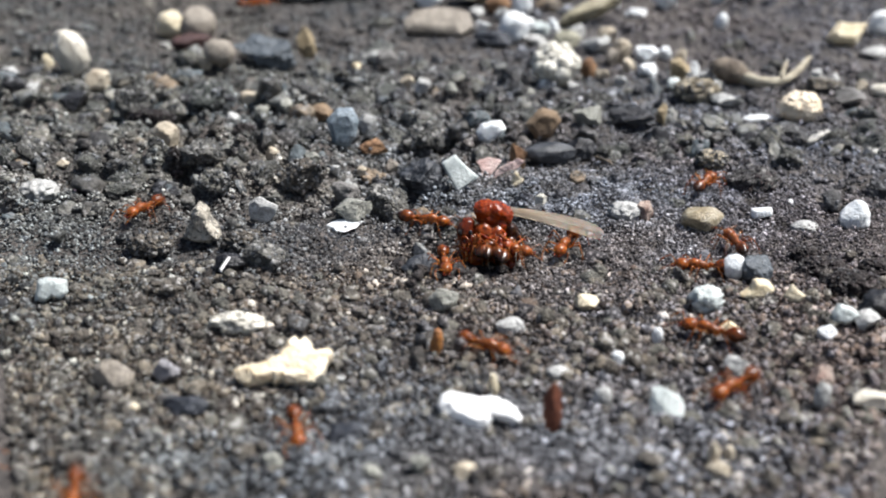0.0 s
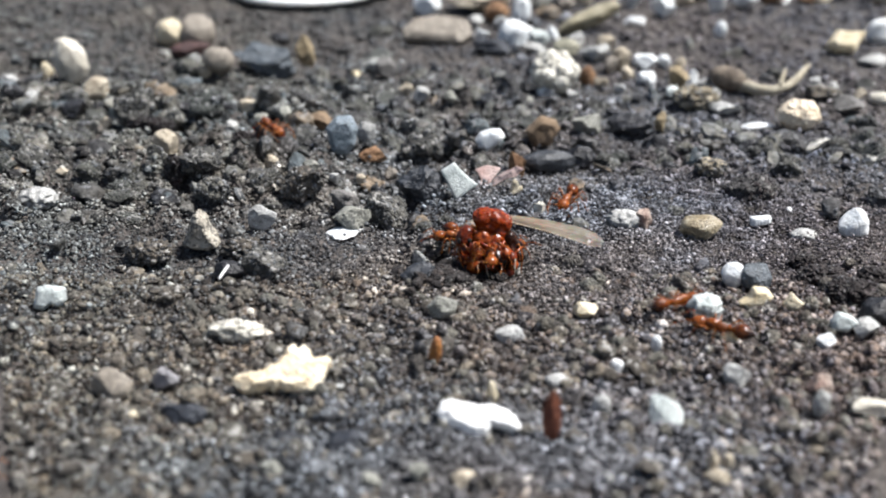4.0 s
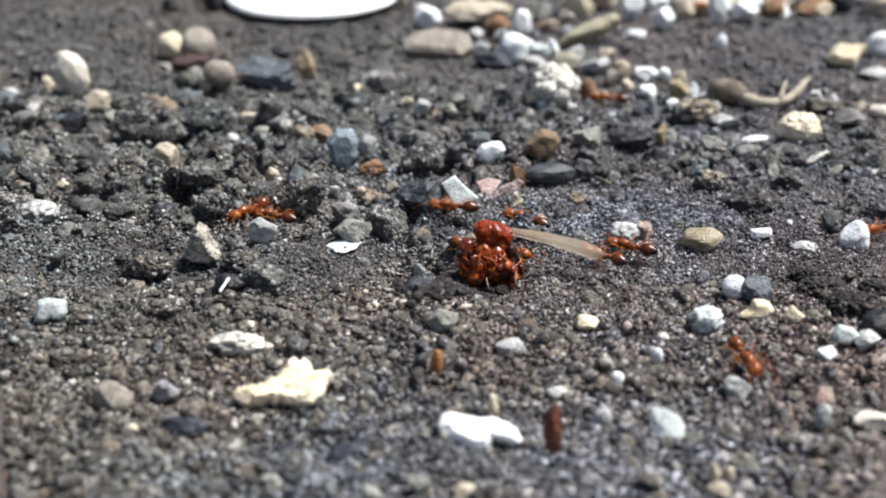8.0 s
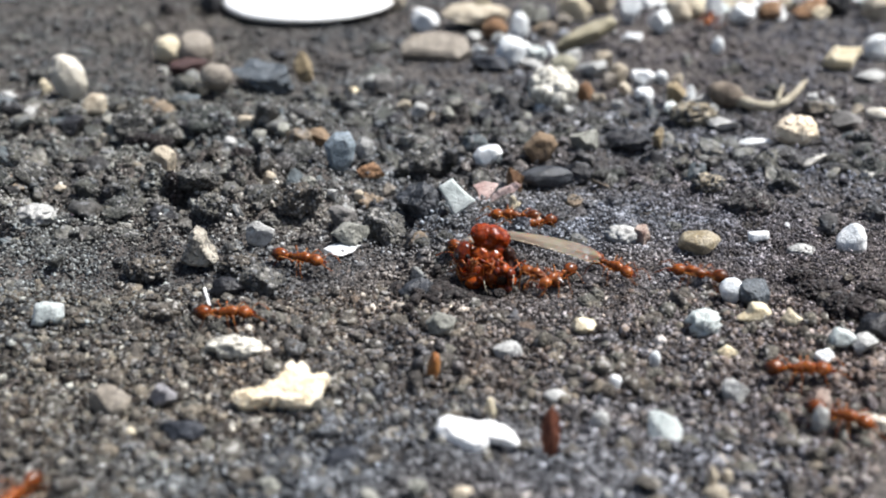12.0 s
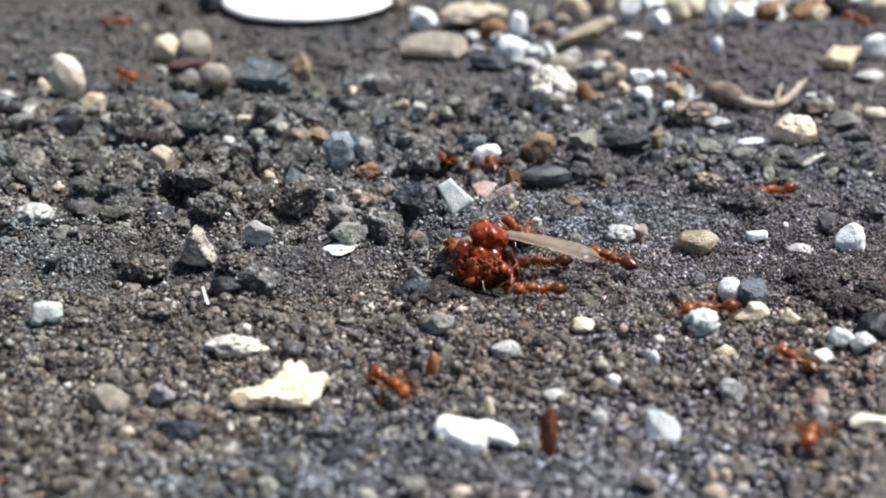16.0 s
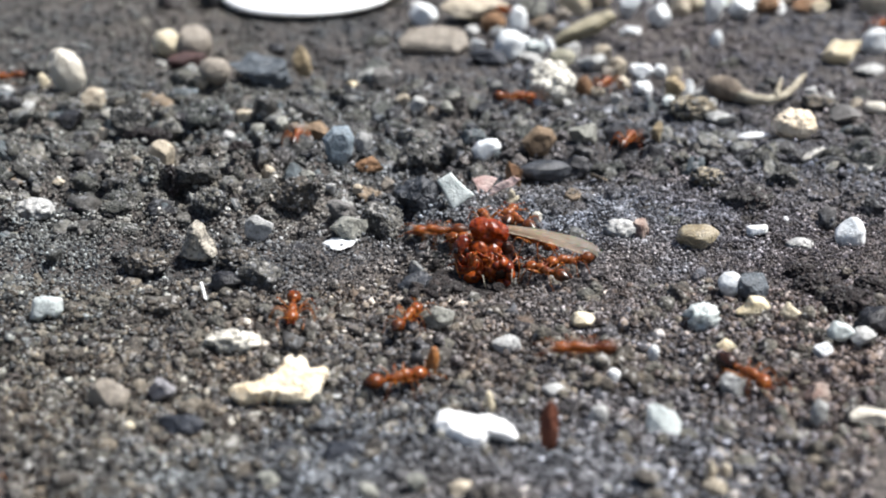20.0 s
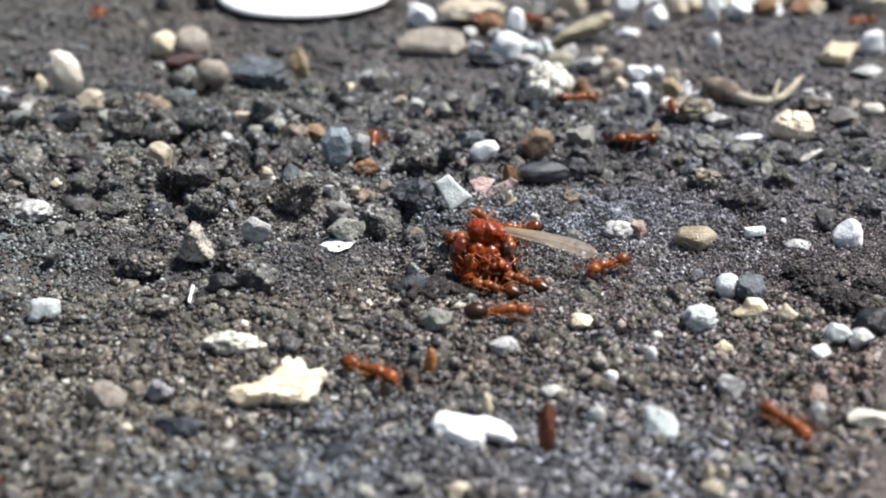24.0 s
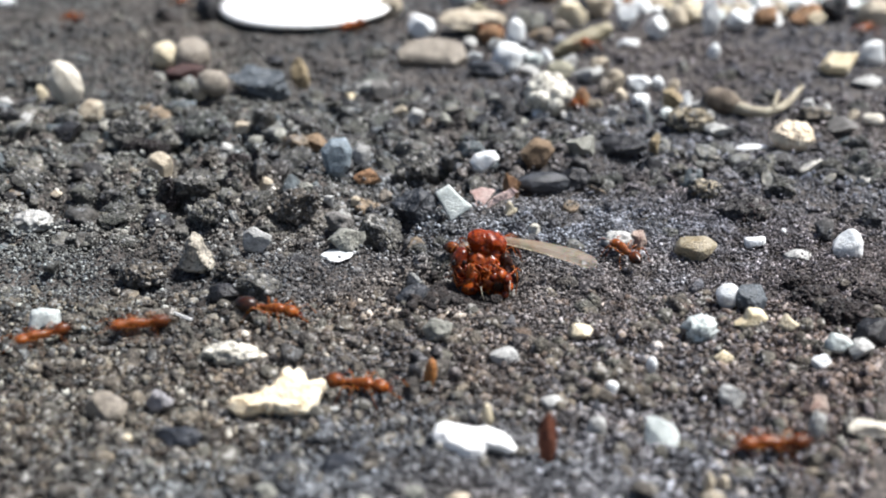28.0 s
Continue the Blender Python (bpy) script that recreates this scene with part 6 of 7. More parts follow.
    SET.append((2.4, -3.8, 1.7, float(relief(2.35, -3.5)) + 1.0))
    return body


winged_ant()
build_ground()
build_grit()

BLACK_GASTER_MESH = black_gaster()
ANTS = [WORKER] + [copy_thing(WORKER, pose(0, 0, 0)) for _ in range(47 - 1)]


def soil_top(x, y):
    return float(relief(x, y) + clump(x, y) + 0.22 + 0.2 * ramp(8, 30, y))


def footing(x, y):
    """Height on which an ant stands at x, y: the soil, or the stone that it climbs."""
    around = surface(x + np.array([0, 1.0, -1.0, 0, 0]), y + np.array([0, 0, 0, 1.0, -1.0]))
    h = max(soil_top(x, y), float(around[0]) - 0.3, float(around.mean()) + 0.15 * float(ramp(6, 14, y)))
    for sx, sy, reach, top in SET:
        d = math.hypot(x - sx, y - sy) / reach
        if d < 1:
            h = max(h, float(relief(x, y)) + (top - float(relief(x, y))) * (1 - d ** 3) * 0.65)
    return h


MADE = []


def next_ant(label, size):
    """The next worker, with the size and label of its own."""
    ant = ANTS[len(MADE)]
    MADE.append(ant)
    if label:
        ant["label"] = label
        for p in ant.children:
            if p.name.startswith("gaster"):
                p.data = BLACK_GASTER_MESH
                p["label"] = "swollen near-black abdomen"
    ant.scale = (size, size, size)
    return ant


def motions():
    """Key all that moves: each ant along its way, its legs in step, and the husk fleck that they shift."""

    def march(label, size, lift, rows):
        ant = next_ant(label, size)
        k = len(MADE)
        path, swing = [], []
        gone = 0.0
        for i, (t, x, y, turn, *climb) in enumerate(rows):
            z = footing(x, y)
            if z > soil_top(x, y) + 0.02:      # on a lump of crust it stands higher and so a little nearer
                near = (EYE[2] / MM - z) / (EYE[2] / MM - soil_top(x, y))
                x, y = EYE[0] / MM + (x - EYE[0] / MM) * near, EYE[1] / MM + (y - EYE[1] / MM) * near
            z += lift + sum(climb)
            sway = 4 * math.sin(5.1 * t + k)
            path.append((t, pose(x * MM, y * MM, z * MM, sway * 0.5, -sway * 0.6, turn + sway)))
            if i:
                t0, x0, y0 = rows[i - 1][:3]
                d = math.hypot(x - x0, y - y0)
                n = max(1, min(12, round((t - t0) / 0.14))) if d > 0.3 else max(1, min(8, round((t - t0) / 0.7)))
                for j in range(1, n + 1):
                    swing.append((t0 + (t - t0) * j / n, gone + d * j / n))
                gone += d
            else:
                swing.append((t, 0.0))
        walk(ant, path)
        legs = [p for p in ant.children if p.name.startswith("leg")]
        for q, leg in enumerate(legs):
            at = leg.location.copy()
            step = math.pi * (q % 2)
            side = 1 if at.y > 0 else -1
            keys = []
            for t, d in swing:
                a = step + 2.2 * d + 0.9 * math.sin(1.7 * t + k + q)
                keys.append((t, Matrix.Translation(at) @ pose(0, 0, 0, side * 5 * max(0, math.sin(a)), 0, side * 15 * math.cos(a))))
            walk(leg, keys)

    march("", 0.93, 0.0, [
        (0, -15.7, -0.6, -124), (0.25, -16.5, -1.7, -93), (0.5, -15.9, -4.9, -77), (0.75, -15.3, -6.8, -75), (1, -15.0, -8.6, -51),
        (1.25, -14.0, -8.5, 9), (1.5, -14.0, -8.4, -27), (1.75, -14.0, -8.3, -64), (2, -13.6, -9.2, -75), (2.25, -13.2, -11.5, -89),
        (2.5, -13.5, -14.0, -94), (2.75, -13.5, -16.2, -99), (3, -14.4, -19.7, -112), (3.25, -15.2, -20.5, -135), (3.5, -16.4, -21.7, -130),
        (4, -18.2, -23.9, -128), (28, -18.2, -23.9, -128)])
    march("", 0.97, 0.0, [
        (0, -38.6, 37.3, 1), (1.4, -38.6, 37.3, 1), (2, -33.2, 37.4, -13), (2.5, -22.9, 33.5, -25), (2.75, -19.1, 30.9, -45), (3, -18.2, 28.9, -70),
        (3.25, -17.3, 26.0, -68), (3.5, -13.9, 18.2, -63), (5.5, -7.7, 7.3, -61), (5.75, -7.4, 6.7, -50), (6, -6.7, 6.1, -50), (6.12, -6.9, 6.1, -110),
        (6.25, -7.2, 6.2, -170), (6.5, -7.9, 5.9, -165), (6.75, -8.9, 5.7, -135), (7, -9.7, 4.0, -122), (7.5, -10.7, 2.8, -127), (8, -10.7, 2.7, -127),
        (8.5, -10.8, 2.5, -132), (9, -11.8, 1.4, -141), (9.5, -13.7, 0.2, -148), (10, -14.9, -0.5, -148), (10.08, -14.6, -0.4, -101),
        (10.17, -14.3, -0.4, -53), (10.25, -14.0, -0.3, -6), (10.5, -12.8, -0.7, -8), (10.75, -11.1, -0.7, -17), (11, -7.8, -2.2, -23),
        (11.25, -7.4, -2.3, -23), (11.5, -7.7, -2.9, -23), (12, -7.2, -3.0, -23), (12.5, -7.1, -3.4, -80), (13.5, -6.3, -8.5, -80),
        (14.5, -5.4, -12.7, -61), (14.75, -3.4, -13.7, -34), (15, -1.8, -15.1, -48), (15.5, -2.1, -15.3, -54), (16, -2.1, -15.1, -58),
        (17, -1.4, -15.1, -35), (17.5, -1.8, -14.9, -12), (18, -2.1, -14.7, 5), (19, -1.7, -14.9, 10), (20, -1.8, -15.0, 25), (21, -2.1, -14.7, 10),
        (22, -2.4, -14.6, -3), (23, -2.7, -14.5, -16), (24, -2.9, -14.3, -26), (25, -3.0, -14.4, -2), (26, -3.0, -14.4, -6),
        (27, -3.1, -14.7, -6), (28, -3.4, -14.7, -15)])
    march("", 0.90, 0.0, [
        (0, 1.8, -3.2, 92), (6.5, 1.8, -1.6, 148), (6.75, -0.4, -0.2, 150), (7, -2.8, 1.0, 159), (7.25, -5.6, 1.8, 167), (7.5, -7.5, 2.1, 169),
        (8, -9.3, 2.4, 153), (9, -9.8, 3.3, 153), (9.12, -9.5, 3.2, 220), (9.25, -9.2, 3.0, 287), (9.5, -9.0, 0.7, 261), (9.75, -10.0, -1.8, 243),
        (9.88, -11.2, -3.7, 296), (10, -12.3, -5.7, 350), (10.25, -11.5, -8.0, 293), (10.5, -11.4, -7.8, 293), (10.75, -11.7, -7.9, 256),
        (11, -12.2, -10.6, 253), (11.25, -13.3, -12.9, 246), (11.5, -14.5, -16.0, 258), (11.75, -14.9, -20.6, 260), (12, -15.8, -23.3, 248),
        (12.3, -17.0, -25.9, 244), (28, -17.0, -25.9, 244)])
    march("", 0.94, 0.0, [
        (0, -21.9, -12.5, 18), (10.2, -21.9, -12.5, 18), (10.5, -19.3, -11.6, 31), (10.75, -18.0, -10.1, 27), (11, -14.3, -9.0, 18),
        (11.25, -12.8, -8.4, 17), (11.5, -12.3, -8.4, -11), (12, -10.1, -8.9, -6), (12.5, -10.3, -8.7, 61), (13.5, -6.4, -2.1, 70),
        (14.5, -4.6, 7.4, 76), (14.75, -4.2, 7.0, 10), (15, -2.3, 7.8, 42), (15.25, -2.1, 8.8, 66), (15.5, -0.1, 12.8, 50), (15.75, 0.4, 12.6, 7),
        (16, 0.9, 12.5, -36), (16.5, 2.2, 11.2, -45), (16.75, 2.1, 11.2, 7), (17, 2.0, 11.3, 60), (17.25, 3.0, 13.0, 76), (17.5, 3.5, 16.8, 85),
        (17.75, 3.7, 20.5, 61), (18, 5.3, 20.2, 49), (18.5, 5.6, 22.7, 54), (19, 7.0, 22.5, 30), (19.5, 9.1, 24.7, 42), (20, 11.6, 26.6, 68),
        (21, 12.4, 32.9, 96), (23.5, 10.1, 40.3, 111), (24, 7.9, 44.2, 115), (25, 7.3, 46.3, 167), (26, 3.5, 45.2, 221), (26.5, 3.9, 44.4, 267),
        (27, 4.3, 43.7, 314), (28, 4.4, 44.2, 314)])
    march("", 0.97, 0.0, [
        (0, 14.6, 4.6, 65), (0.25, 15.7, 6.8, 69), (0.5, 17.5, 11.9, 70), (1, 18.1, 13.7, 77), (1.25, 18.5, 16.3, 70), (1.5, 19.8, 18.4, 70),
        (1.75, 19.8, 19.9, 104), (1.88, 19.5, 20.4, 167), (2, 19.2, 21.0, 231), (2.5, 16.5, 15.8, 233), (2.75, 12.7, 12.4, 216), (3, 10.5, 11.4, 195),
        (3.25, 7.8, 11.1, 227), (3.5, 7.2, 7.8, 254), (5.5, 4.5, -0.2, 244), (6.25, 4.2, 0.5, 177), (7, 4.0, 1.2, 110), (8, 4.3, 2.0, 140),
        (9, 4.2, 2.3, 170), (10, 3.6, 2.2, 165), (11, 3.2, 2.9, 150), (12, 4.0, 3.3, 170), (15, 4.2, 1.9, 120), (16, 3.9, 0.5, 110),
        (17, 3.8, 0.5, 100), (18, 3.5, 0.5, 120), (19, 3.7, 0.4, 150), (20, 4.1, 0.8, 120), (21, 4.3, 2.0, 120), (22.5, 4.1, 0.9, 155),
        (24, 4.0, -0.3, 190), (25, 3.4, 3.0, 150), (25.5, 3.8, 1.4, 212), (26, 4.2, -0.3, 274), (26.6, 3.6, -0.6, 207), (27, 2.8, -1.0, 207),
        (28, 2.7, -1.0, 207)])
    march("", 0.90, 0.0, [
        (0, 14.6, -3.7, 100), (0.25, 14.3, -2.2, 129), (0.5, 13.4, -2.1, 191), (0.75, 11.2, -2.8, 127), (1, 11.0, 1.1, 80), (1.25, 12.3, 3.7, 21),
        (1.5, 16.9, 3.3, 26), (1.75, 21.4, 8.2, 50), (2, 27.2, 15.5, 46), (2.4, 32.6, 19.7, 39), (28, 32.6, 19.7, 39)])
    march("", 0.94, 0.0, [
        (0, 12.5, -6.0, 171), (0.25, 12.0, -5.8, 171), (0.5, 10.6, -5.7, 159), (0.75, 10.6, -5.5, 94), (1, 10.6, -5.3, 28), (1.25, 14.6, -3.5, 9),
        (1.5, 17.6, -4.2, -1), (1.75, 21.4, -3.6, 13), (2.1, 25.3, -2.3, 18), (28, 25.3, -2.3, 18)])
    march("", 0.98, 0.0, [
        (0, 11.8, -12.7, 150), (1, 11.9, -12.3, 150), (2, 12.1, -12.0, 150), (3, 12.3, -11.6, 150), (6, 12.5, -12.0, 150), (6.33, 12.5, -11.9, 198),
        (6.67, 12.5, -11.7, 247), (7, 12.4, -11.6, 295), (8, 13.2, -13.3, 286), (9, 13.6, -15.6, 278), (10, 13.8, -15.6, 278),
        (10.5, 13.9, -15.4, 331), (11, 14.0, -15.2, 384), (12, 15.4, -14.6, 358), (12.25, 15.5, -15.0, 313), (12.5, 15.6, -15.3, 267),
        (14.5, 15.3, -16.6, 255), (15, 15.1, -17.0, 255), (15.5, 15.1, -16.9, 266), (16, 14.9, -19.2, 241), (16.75, 11.6, -23.3, 225),
        (16.88, 11.6, -22.9, 159), (17, 11.7, -22.4, 93), (17.25, 11.4, -21.0, 58), (17.5, 13.9, -18.8, 46), (17.75, 14.7, -17.7, 72),
        (18, 14.5, -16.9, 7), (18.25, 15.8, -17.5, -15), (18.5, 16.3, -17.3, -32), (19, 17.5, -18.6, -47), (19.6, 19.6, -20.8, -47),
        (28, 19.6, -20.8, -47)])
    march("", 0.91, 0.0, [
        (0, 1.8, -13.8, -35), (0.25, 3.4, -15.0, -9), (0.5, 5.8, -14.5, 16), (0.75, 8.2, -13.6, 17), (1, 11.7, -12.6, -23), (1.25, 13.2, -15.7, -59),
        (1.5, 14.8, -17.9, -36), (1.75, 16.8, -18.3, -15), (2.1, 19.7, -19.2, -17), (28, 19.7, -19.2, -17)])
    march("", 0.95, 0.0, [
        (0, 11.9, -17.7, -137), (0.25, 9.9, -19.5, -128), (0.5, 8.2, -22.5, -119), (0.75, 7.6, -23.6, -104), (1.1, 6.8, -27.8, -101),
        (28, 6.8, -27.8, -101)])
    march("", 0.88, 0.0, [
        (0, -5.8, -20.7, -76), (0.25, -5.7, -21.5, -76), (0.5, -5.5, -21.9, -58), (0.75, -4.8, -22.9, -93), (1, -5.6, -25.1, -98),
        (1.3, -5.6, -28.8, -90), (28, -5.6, -28.8, -90)])
    march("", 0.92, 0.0, [
        (0, -13.2, -25.7, -79), (0.3, -12.5, -29.3, -79), (28, -12.5, -29.3, -79)])
    march("", 0.92, 0.0, [
        (0, -15.5, 42.8, 11), (0.5, -11.9, 43.5, 3), (1, -8.7, 43.1, -6), (1.33, -7.5, 43.0, -65), (1.67, -6.2, 42.8, -125), (2, -5.0, 42.7, -184),
        (2.5, -11.9, 43.3, -192), (3, -17.7, 45.4, -217), (3.5, -25.4, 53.7, -232), (4, -35.3, 67.8, -235), (28, -35.3, 67.8, -235)])
    march("", 0.96, 0.0, [
        (0, -44.2, 74.2, -65), (14.3, -44.2, 74.2, -65), (14.7, -34.8, 54.2, -64), (15, -31.0, 47.2, -64), (16, -22.5, 28.6, -57),
        (16.5, -17.4, 26.3, -51), (17, -15.0, 19.4, -64), (17.25, -14.8, 19.9, -21), (17.5, -14.6, 20.5, 21), (18, -8.1, 22.0, 9),
        (19, -4.7, 22.1, 15), (19.5, 0.5, 24.3, 1), (20, 5.1, 22.3, -1), (21, 9.6, 24.1, 22), (24, 9.6, 23.1, 22), (25, 9.5, 23.4, 22),
        (26, 9.5, 22.9, 22), (26.5, 9.5, 23.0, 61), (27, 9.5, 23.0, 99), (28, 9.3, 24.2, 99)])
    march("", 0.89, 0.0, [
        (0, -41.4, 48.4, -15), (15.2, -41.4, 48.4, -15), (16, -26.9, 44.7, -15), (17, -17.3, 41.8, -21), (17.5, -12.6, 39.5, -62),
        (18, -7.8, 37.2, -104), (18.5, -17.9, 39.3, -157), (19, -24.3, 30.3, -140), (20, -31.2, 28.2, -163), (20.4, -34.9, 27.1, -163),
        (28, -34.9, 27.1, -163)])
    march("", 0.90, 0.0, [
        (0, -0.0, -5.5, -84), (1, 0.1, -6.5, -124), (1.5, -2.2, -8.8, -158), (1.62, -2.9, -8.4, -205), (1.75, -3.7, -8.0, -251), (2, -3.6, -4.8, -285),
        (2.5, -1.9, -1.5, -317), (3, 0.5, -1.1, -361), (5.5, 1.6, -1.6, -383), (28, 1.7, -1.2, -383)])
    march("", 0.94, 0.0, [
        (0, -1.0, -0.6, -9), (0.5, 0.1, -0.8, -9), (0.67, -0.0, -0.9, -61), (0.83, -0.1, -0.9, -112), (1, -0.2, -1.0, -164), (1.5, -2.8, -1.6, -168),
        (1.75, -4.3, -1.9, -159), (2, -6.9, -3.2, -170), (2.25, -8.3, -2.6, -194), (2.5, -10.9, -2.2, -175), (2.75, -12.8, -2.9, -154),
        (3, -14.3, -3.9, -149), (3.25, -16.6, -5.2, -175), (3.5, -20.9, -4.5, -188), (3.9, -24.8, -4.0, -187), (28, -24.8, -4.0, -187)])
    march("", 0.98, 0.0, [
        (0, 6.1, -3.8, -110), (0.5, 6.2, -4.1, -110), (1, 5.0, -6.7, -89), (1.25, 6.3, -7.8, -36), (1.38, 6.8, -8.1, -77), (1.5, 7.3, -8.4, -119),
        (1.75, 5.5, -9.2, -176), (2, 1.9, -8.8, -183), (2.25, -1.4, -8.9, -182), (2.5, -7.0, -8.4, -183), (2.75, -9.5, -8.5, -174),
        (3, -15.9, -9.4, -168), (3.25, -18.3, -10.3, -166), (3.6, -22.5, -11.0, -170), (28, -22.5, -11.0, -170)])
    march("", 0.91, 0.0, [
        (0, 3.2, -3.9, -19), (1.2, 4.3, -4.3, -23), (1.5, 5.6, -4.9, -26), (2, 5.7, -4.9, -26), (2.25, 6.0, -4.3, -48), (2.5, 7.4, -6.9, -53),
        (2.75, 8.8, -8.1, -63), (3, 9.1, -10.2, -92), (3.25, 8.9, -9.9, -35), (3.5, 8.8, -9.6, 22), (4.5, 13.8, -8.3, 35), (5.5, 14.7, -5.4, 98),
        (5.75, 13.3, -5.0, 166), (6, 8.9, -3.9, 162), (6.5, 8.8, -3.6, 140), (7, 8.8, -3.9, 130), (8, 8.0, -2.9, 140), (9, 8.7, -3.1, 115),
        (10, 8.8, -1.4, 150), (11, 9.1, -1.3, 150), (11.25, 8.6, -1.7, 189), (11.5, 8.1, -2.1, 227), (12, 5.7, -5.0, 230), (13.5, 5.8, -4.4, 195),
        (15, 5.9, -3.8, 160), (16, 5.2, -3.2, 185), (17, 5.6, -3.9, 190), (18, 5.9, -3.9, 190), (19, 6.2, -4.0, 200), (20, 6.4, -3.9, 195),
        (21, 6.3, -4.4, 200), (21.83, 6.8, -4.4, 256), (22.67, 7.4, -4.4, 311), (23.5, 8.0, -4.4, 367), (23.67, 8.2, -4.3, 316),
        (23.83, 8.3, -4.2, 266), (24, 8.5, -4.1, 215), (24.2, 8.0, -2.2, 151), (24.4, 7.5, -0.3, 86), (24.8, 9.1, 5.5, 69), (24.87, 8.8, 4.2, 12),
        (24.93, 8.6, 3.0, -46), (25, 8.3, 1.8, -104), (25.2, 7.7, -0.2, -138), (25.3, 7.4, 0.3, -175), (25.4, 7.1, 0.7, -213), (25.8, 5.6, 1.2, -164),
        (26.4, 3.8, -0.2, -149), (28, 2.8, -0.5, -165)])
    march("", 0.95, 0.0, [
        (0, 25.9, -1.7, -154), (6.5, 25.9, -1.7, -154), (7, 20.4, -4.3, -159), (7.25, 17.3, -5.0, -192), (7.5, 13.9, -3.0, -203),
        (7.75, 11.4, -2.5, -200), (8, 9.6, -1.5, -210), (9, 9.9, -1.7, -200), (10, 9.9, -1.3, -195), (11, 9.5, -1.1, -200), (11.33, 9.2, -2.0, -149),
        (11.67, 8.9, -2.9, -97), (12, 8.6, -3.7, -46), (12.5, 10.7, -2.3, 19), (13.5, 19.3, -0.1, 38), (14, 18.5, 1.5, 81), (14.5, 17.7, 3.2, 124),
        (14.75, 15.3, 5.8, 145), (15, 9.3, 9.2, 156), (15.5, 4.3, 10.6, 163), (16, 3.0, 11.1, 94), (16.5, 3.9, 16.0, 84), (17, 4.8, 27.2, 82),
        (18, 6.5, 34.4, 84), (19, 6.7, 43.9, 101), (21, 3.9, 47.8, 159), (22.25, 3.5, 46.6, 212), (23.5, 3.0, 45.3, 265), (23.67, 3.2, 44.9, 318),
        (23.83, 3.4, 44.5, 370), (24, 3.6, 44.1, 423), (25, 4.5, 48.3, 436), (26, 5.1, 50.2, 433), (27, 6.2, 53.7, 440), (28, 5.8, 54.5, 440)])
    march("", 0.94, 0.0, [
        (0, 26.8, 1.0, -172), (7.5, 26.8, 1.0, -172), (8, 22.9, 0.5, -147), (8.5, 21.3, -2.5, -142), (9, 17.1, -4.0, -166), (9.25, 14.5, -4.2, -154),
        (9.5, 13.9, -5.6, -108), (9.58, 13.7, -6.3, -166), (9.67, 13.6, -6.9, -223), (9.75, 13.4, -7.6, -280), (10, 13.9, -7.7, -300),
        (10.25, 15.8, -7.6, -360), (10.5, 20.4, -7.8, -363), (10.8, 23.8, -8.0, -364), (28, 23.8, -8.0, -364)])
    march("", 0.98, 0.0, [
        (0, 26.4, -0.1, -175), (8.5, 26.4, -0.1, -175), (9, 22.8, -0.4, -197), (9.5, 20.7, 1.6, -233), (10, 20.5, 2.6, -174), (10.25, 17.5, 1.2, -150),
        (10.5, 16.6, 0.3, -121), (10.75, 16.9, 0.1, -113), (11, 15.5, -2.5, -112), (11.25, 14.8, -4.8, -122), (11.38, 14.6, -4.5, -159),
        (11.5, 14.3, -4.3, -197), (12, 12.8, -4.2, -204), (12.25, 11.2, -2.9, -211), (12.5, 10.3, -2.7, -189), (14.5, 7.9, -2.4, -186),
        (15, 7.7, -2.4, -210), (16, 8.7, -2.8, -225), (17, 8.9, -2.4, -255), (18, 8.9, -2.3, -210), (18.5, 7.6, -1.9, -185), (19, 5.2, -2.0, -187),
        (19.33, 5.1, -1.9, -136), (19.67, 5.0, -1.8, -86), (20, 4.8, -1.6, -35), (20.33, 6.1, -2.5, -94), (20.67, 7.3, -3.5, -152),
        (21, 8.5, -4.4, -210), (21.2, 9.3, -4.0, -275), (21.4, 10.0, -3.6, -339), (22.4, 17.8, -0.9, -348), (23.3, 27.3, -0.0, -355),
        (28, 27.3, -0.0, -355)])
    march("", 0.91, 0.0, [
        (0, 28.3, 5.2, -170), (9.2, 28.3, 5.2, -170), (9.75, 18.6, 3.6, -170), (10, 15.0, 2.8, -158), (10.5, 13.8, 1.7, -190),
        (10.75, 12.1, 3.3, -204), (11, 9.2, 3.7, -170), (11.5, 5.7, 2.2, -158), (12, 5.0, 2.1, -158), (15, 4.5, 1.1, -95), (18, 4.8, -0.2, -95),
        (18.33, 4.6, -0.1, -143), (18.67, 4.4, -0.1, -191), (19, 4.3, -0.1, -239), (20, 3.8, 1.5, -278), (20.33, 4.0, 1.4, -336),
        (20.67, 4.2, 1.4, -395), (21, 4.5, 1.3, -453), (24, 3.7, -1.3, -453), (24.2, 4.0, -1.8, -512, 0.5), (24.4, 4.2, -2.4, -570, 1.0),
        (24.8, 4.8, -4.2, -600, 1.8), (25.2, 4.9, -4.8, -610, 1.8), (25.6, 4.9, -4.1, -590, 1.8), (26, 5.0, -4.3, -555, 1.8),
        (26.07, 5.0, -4.1, -488, 1.3), (26.15, 5.1, -3.8, -420, 0.8), (26.35, 5.1, -3.3, -430), (26.6, 5.3, -4.3, -402), (26.8, 7.1, -5.0, -366),
        (27, 8.9, -4.7, -321), (27.5, 10.2, -2.5, -282), (28, 9.7, -1.1, -249)])
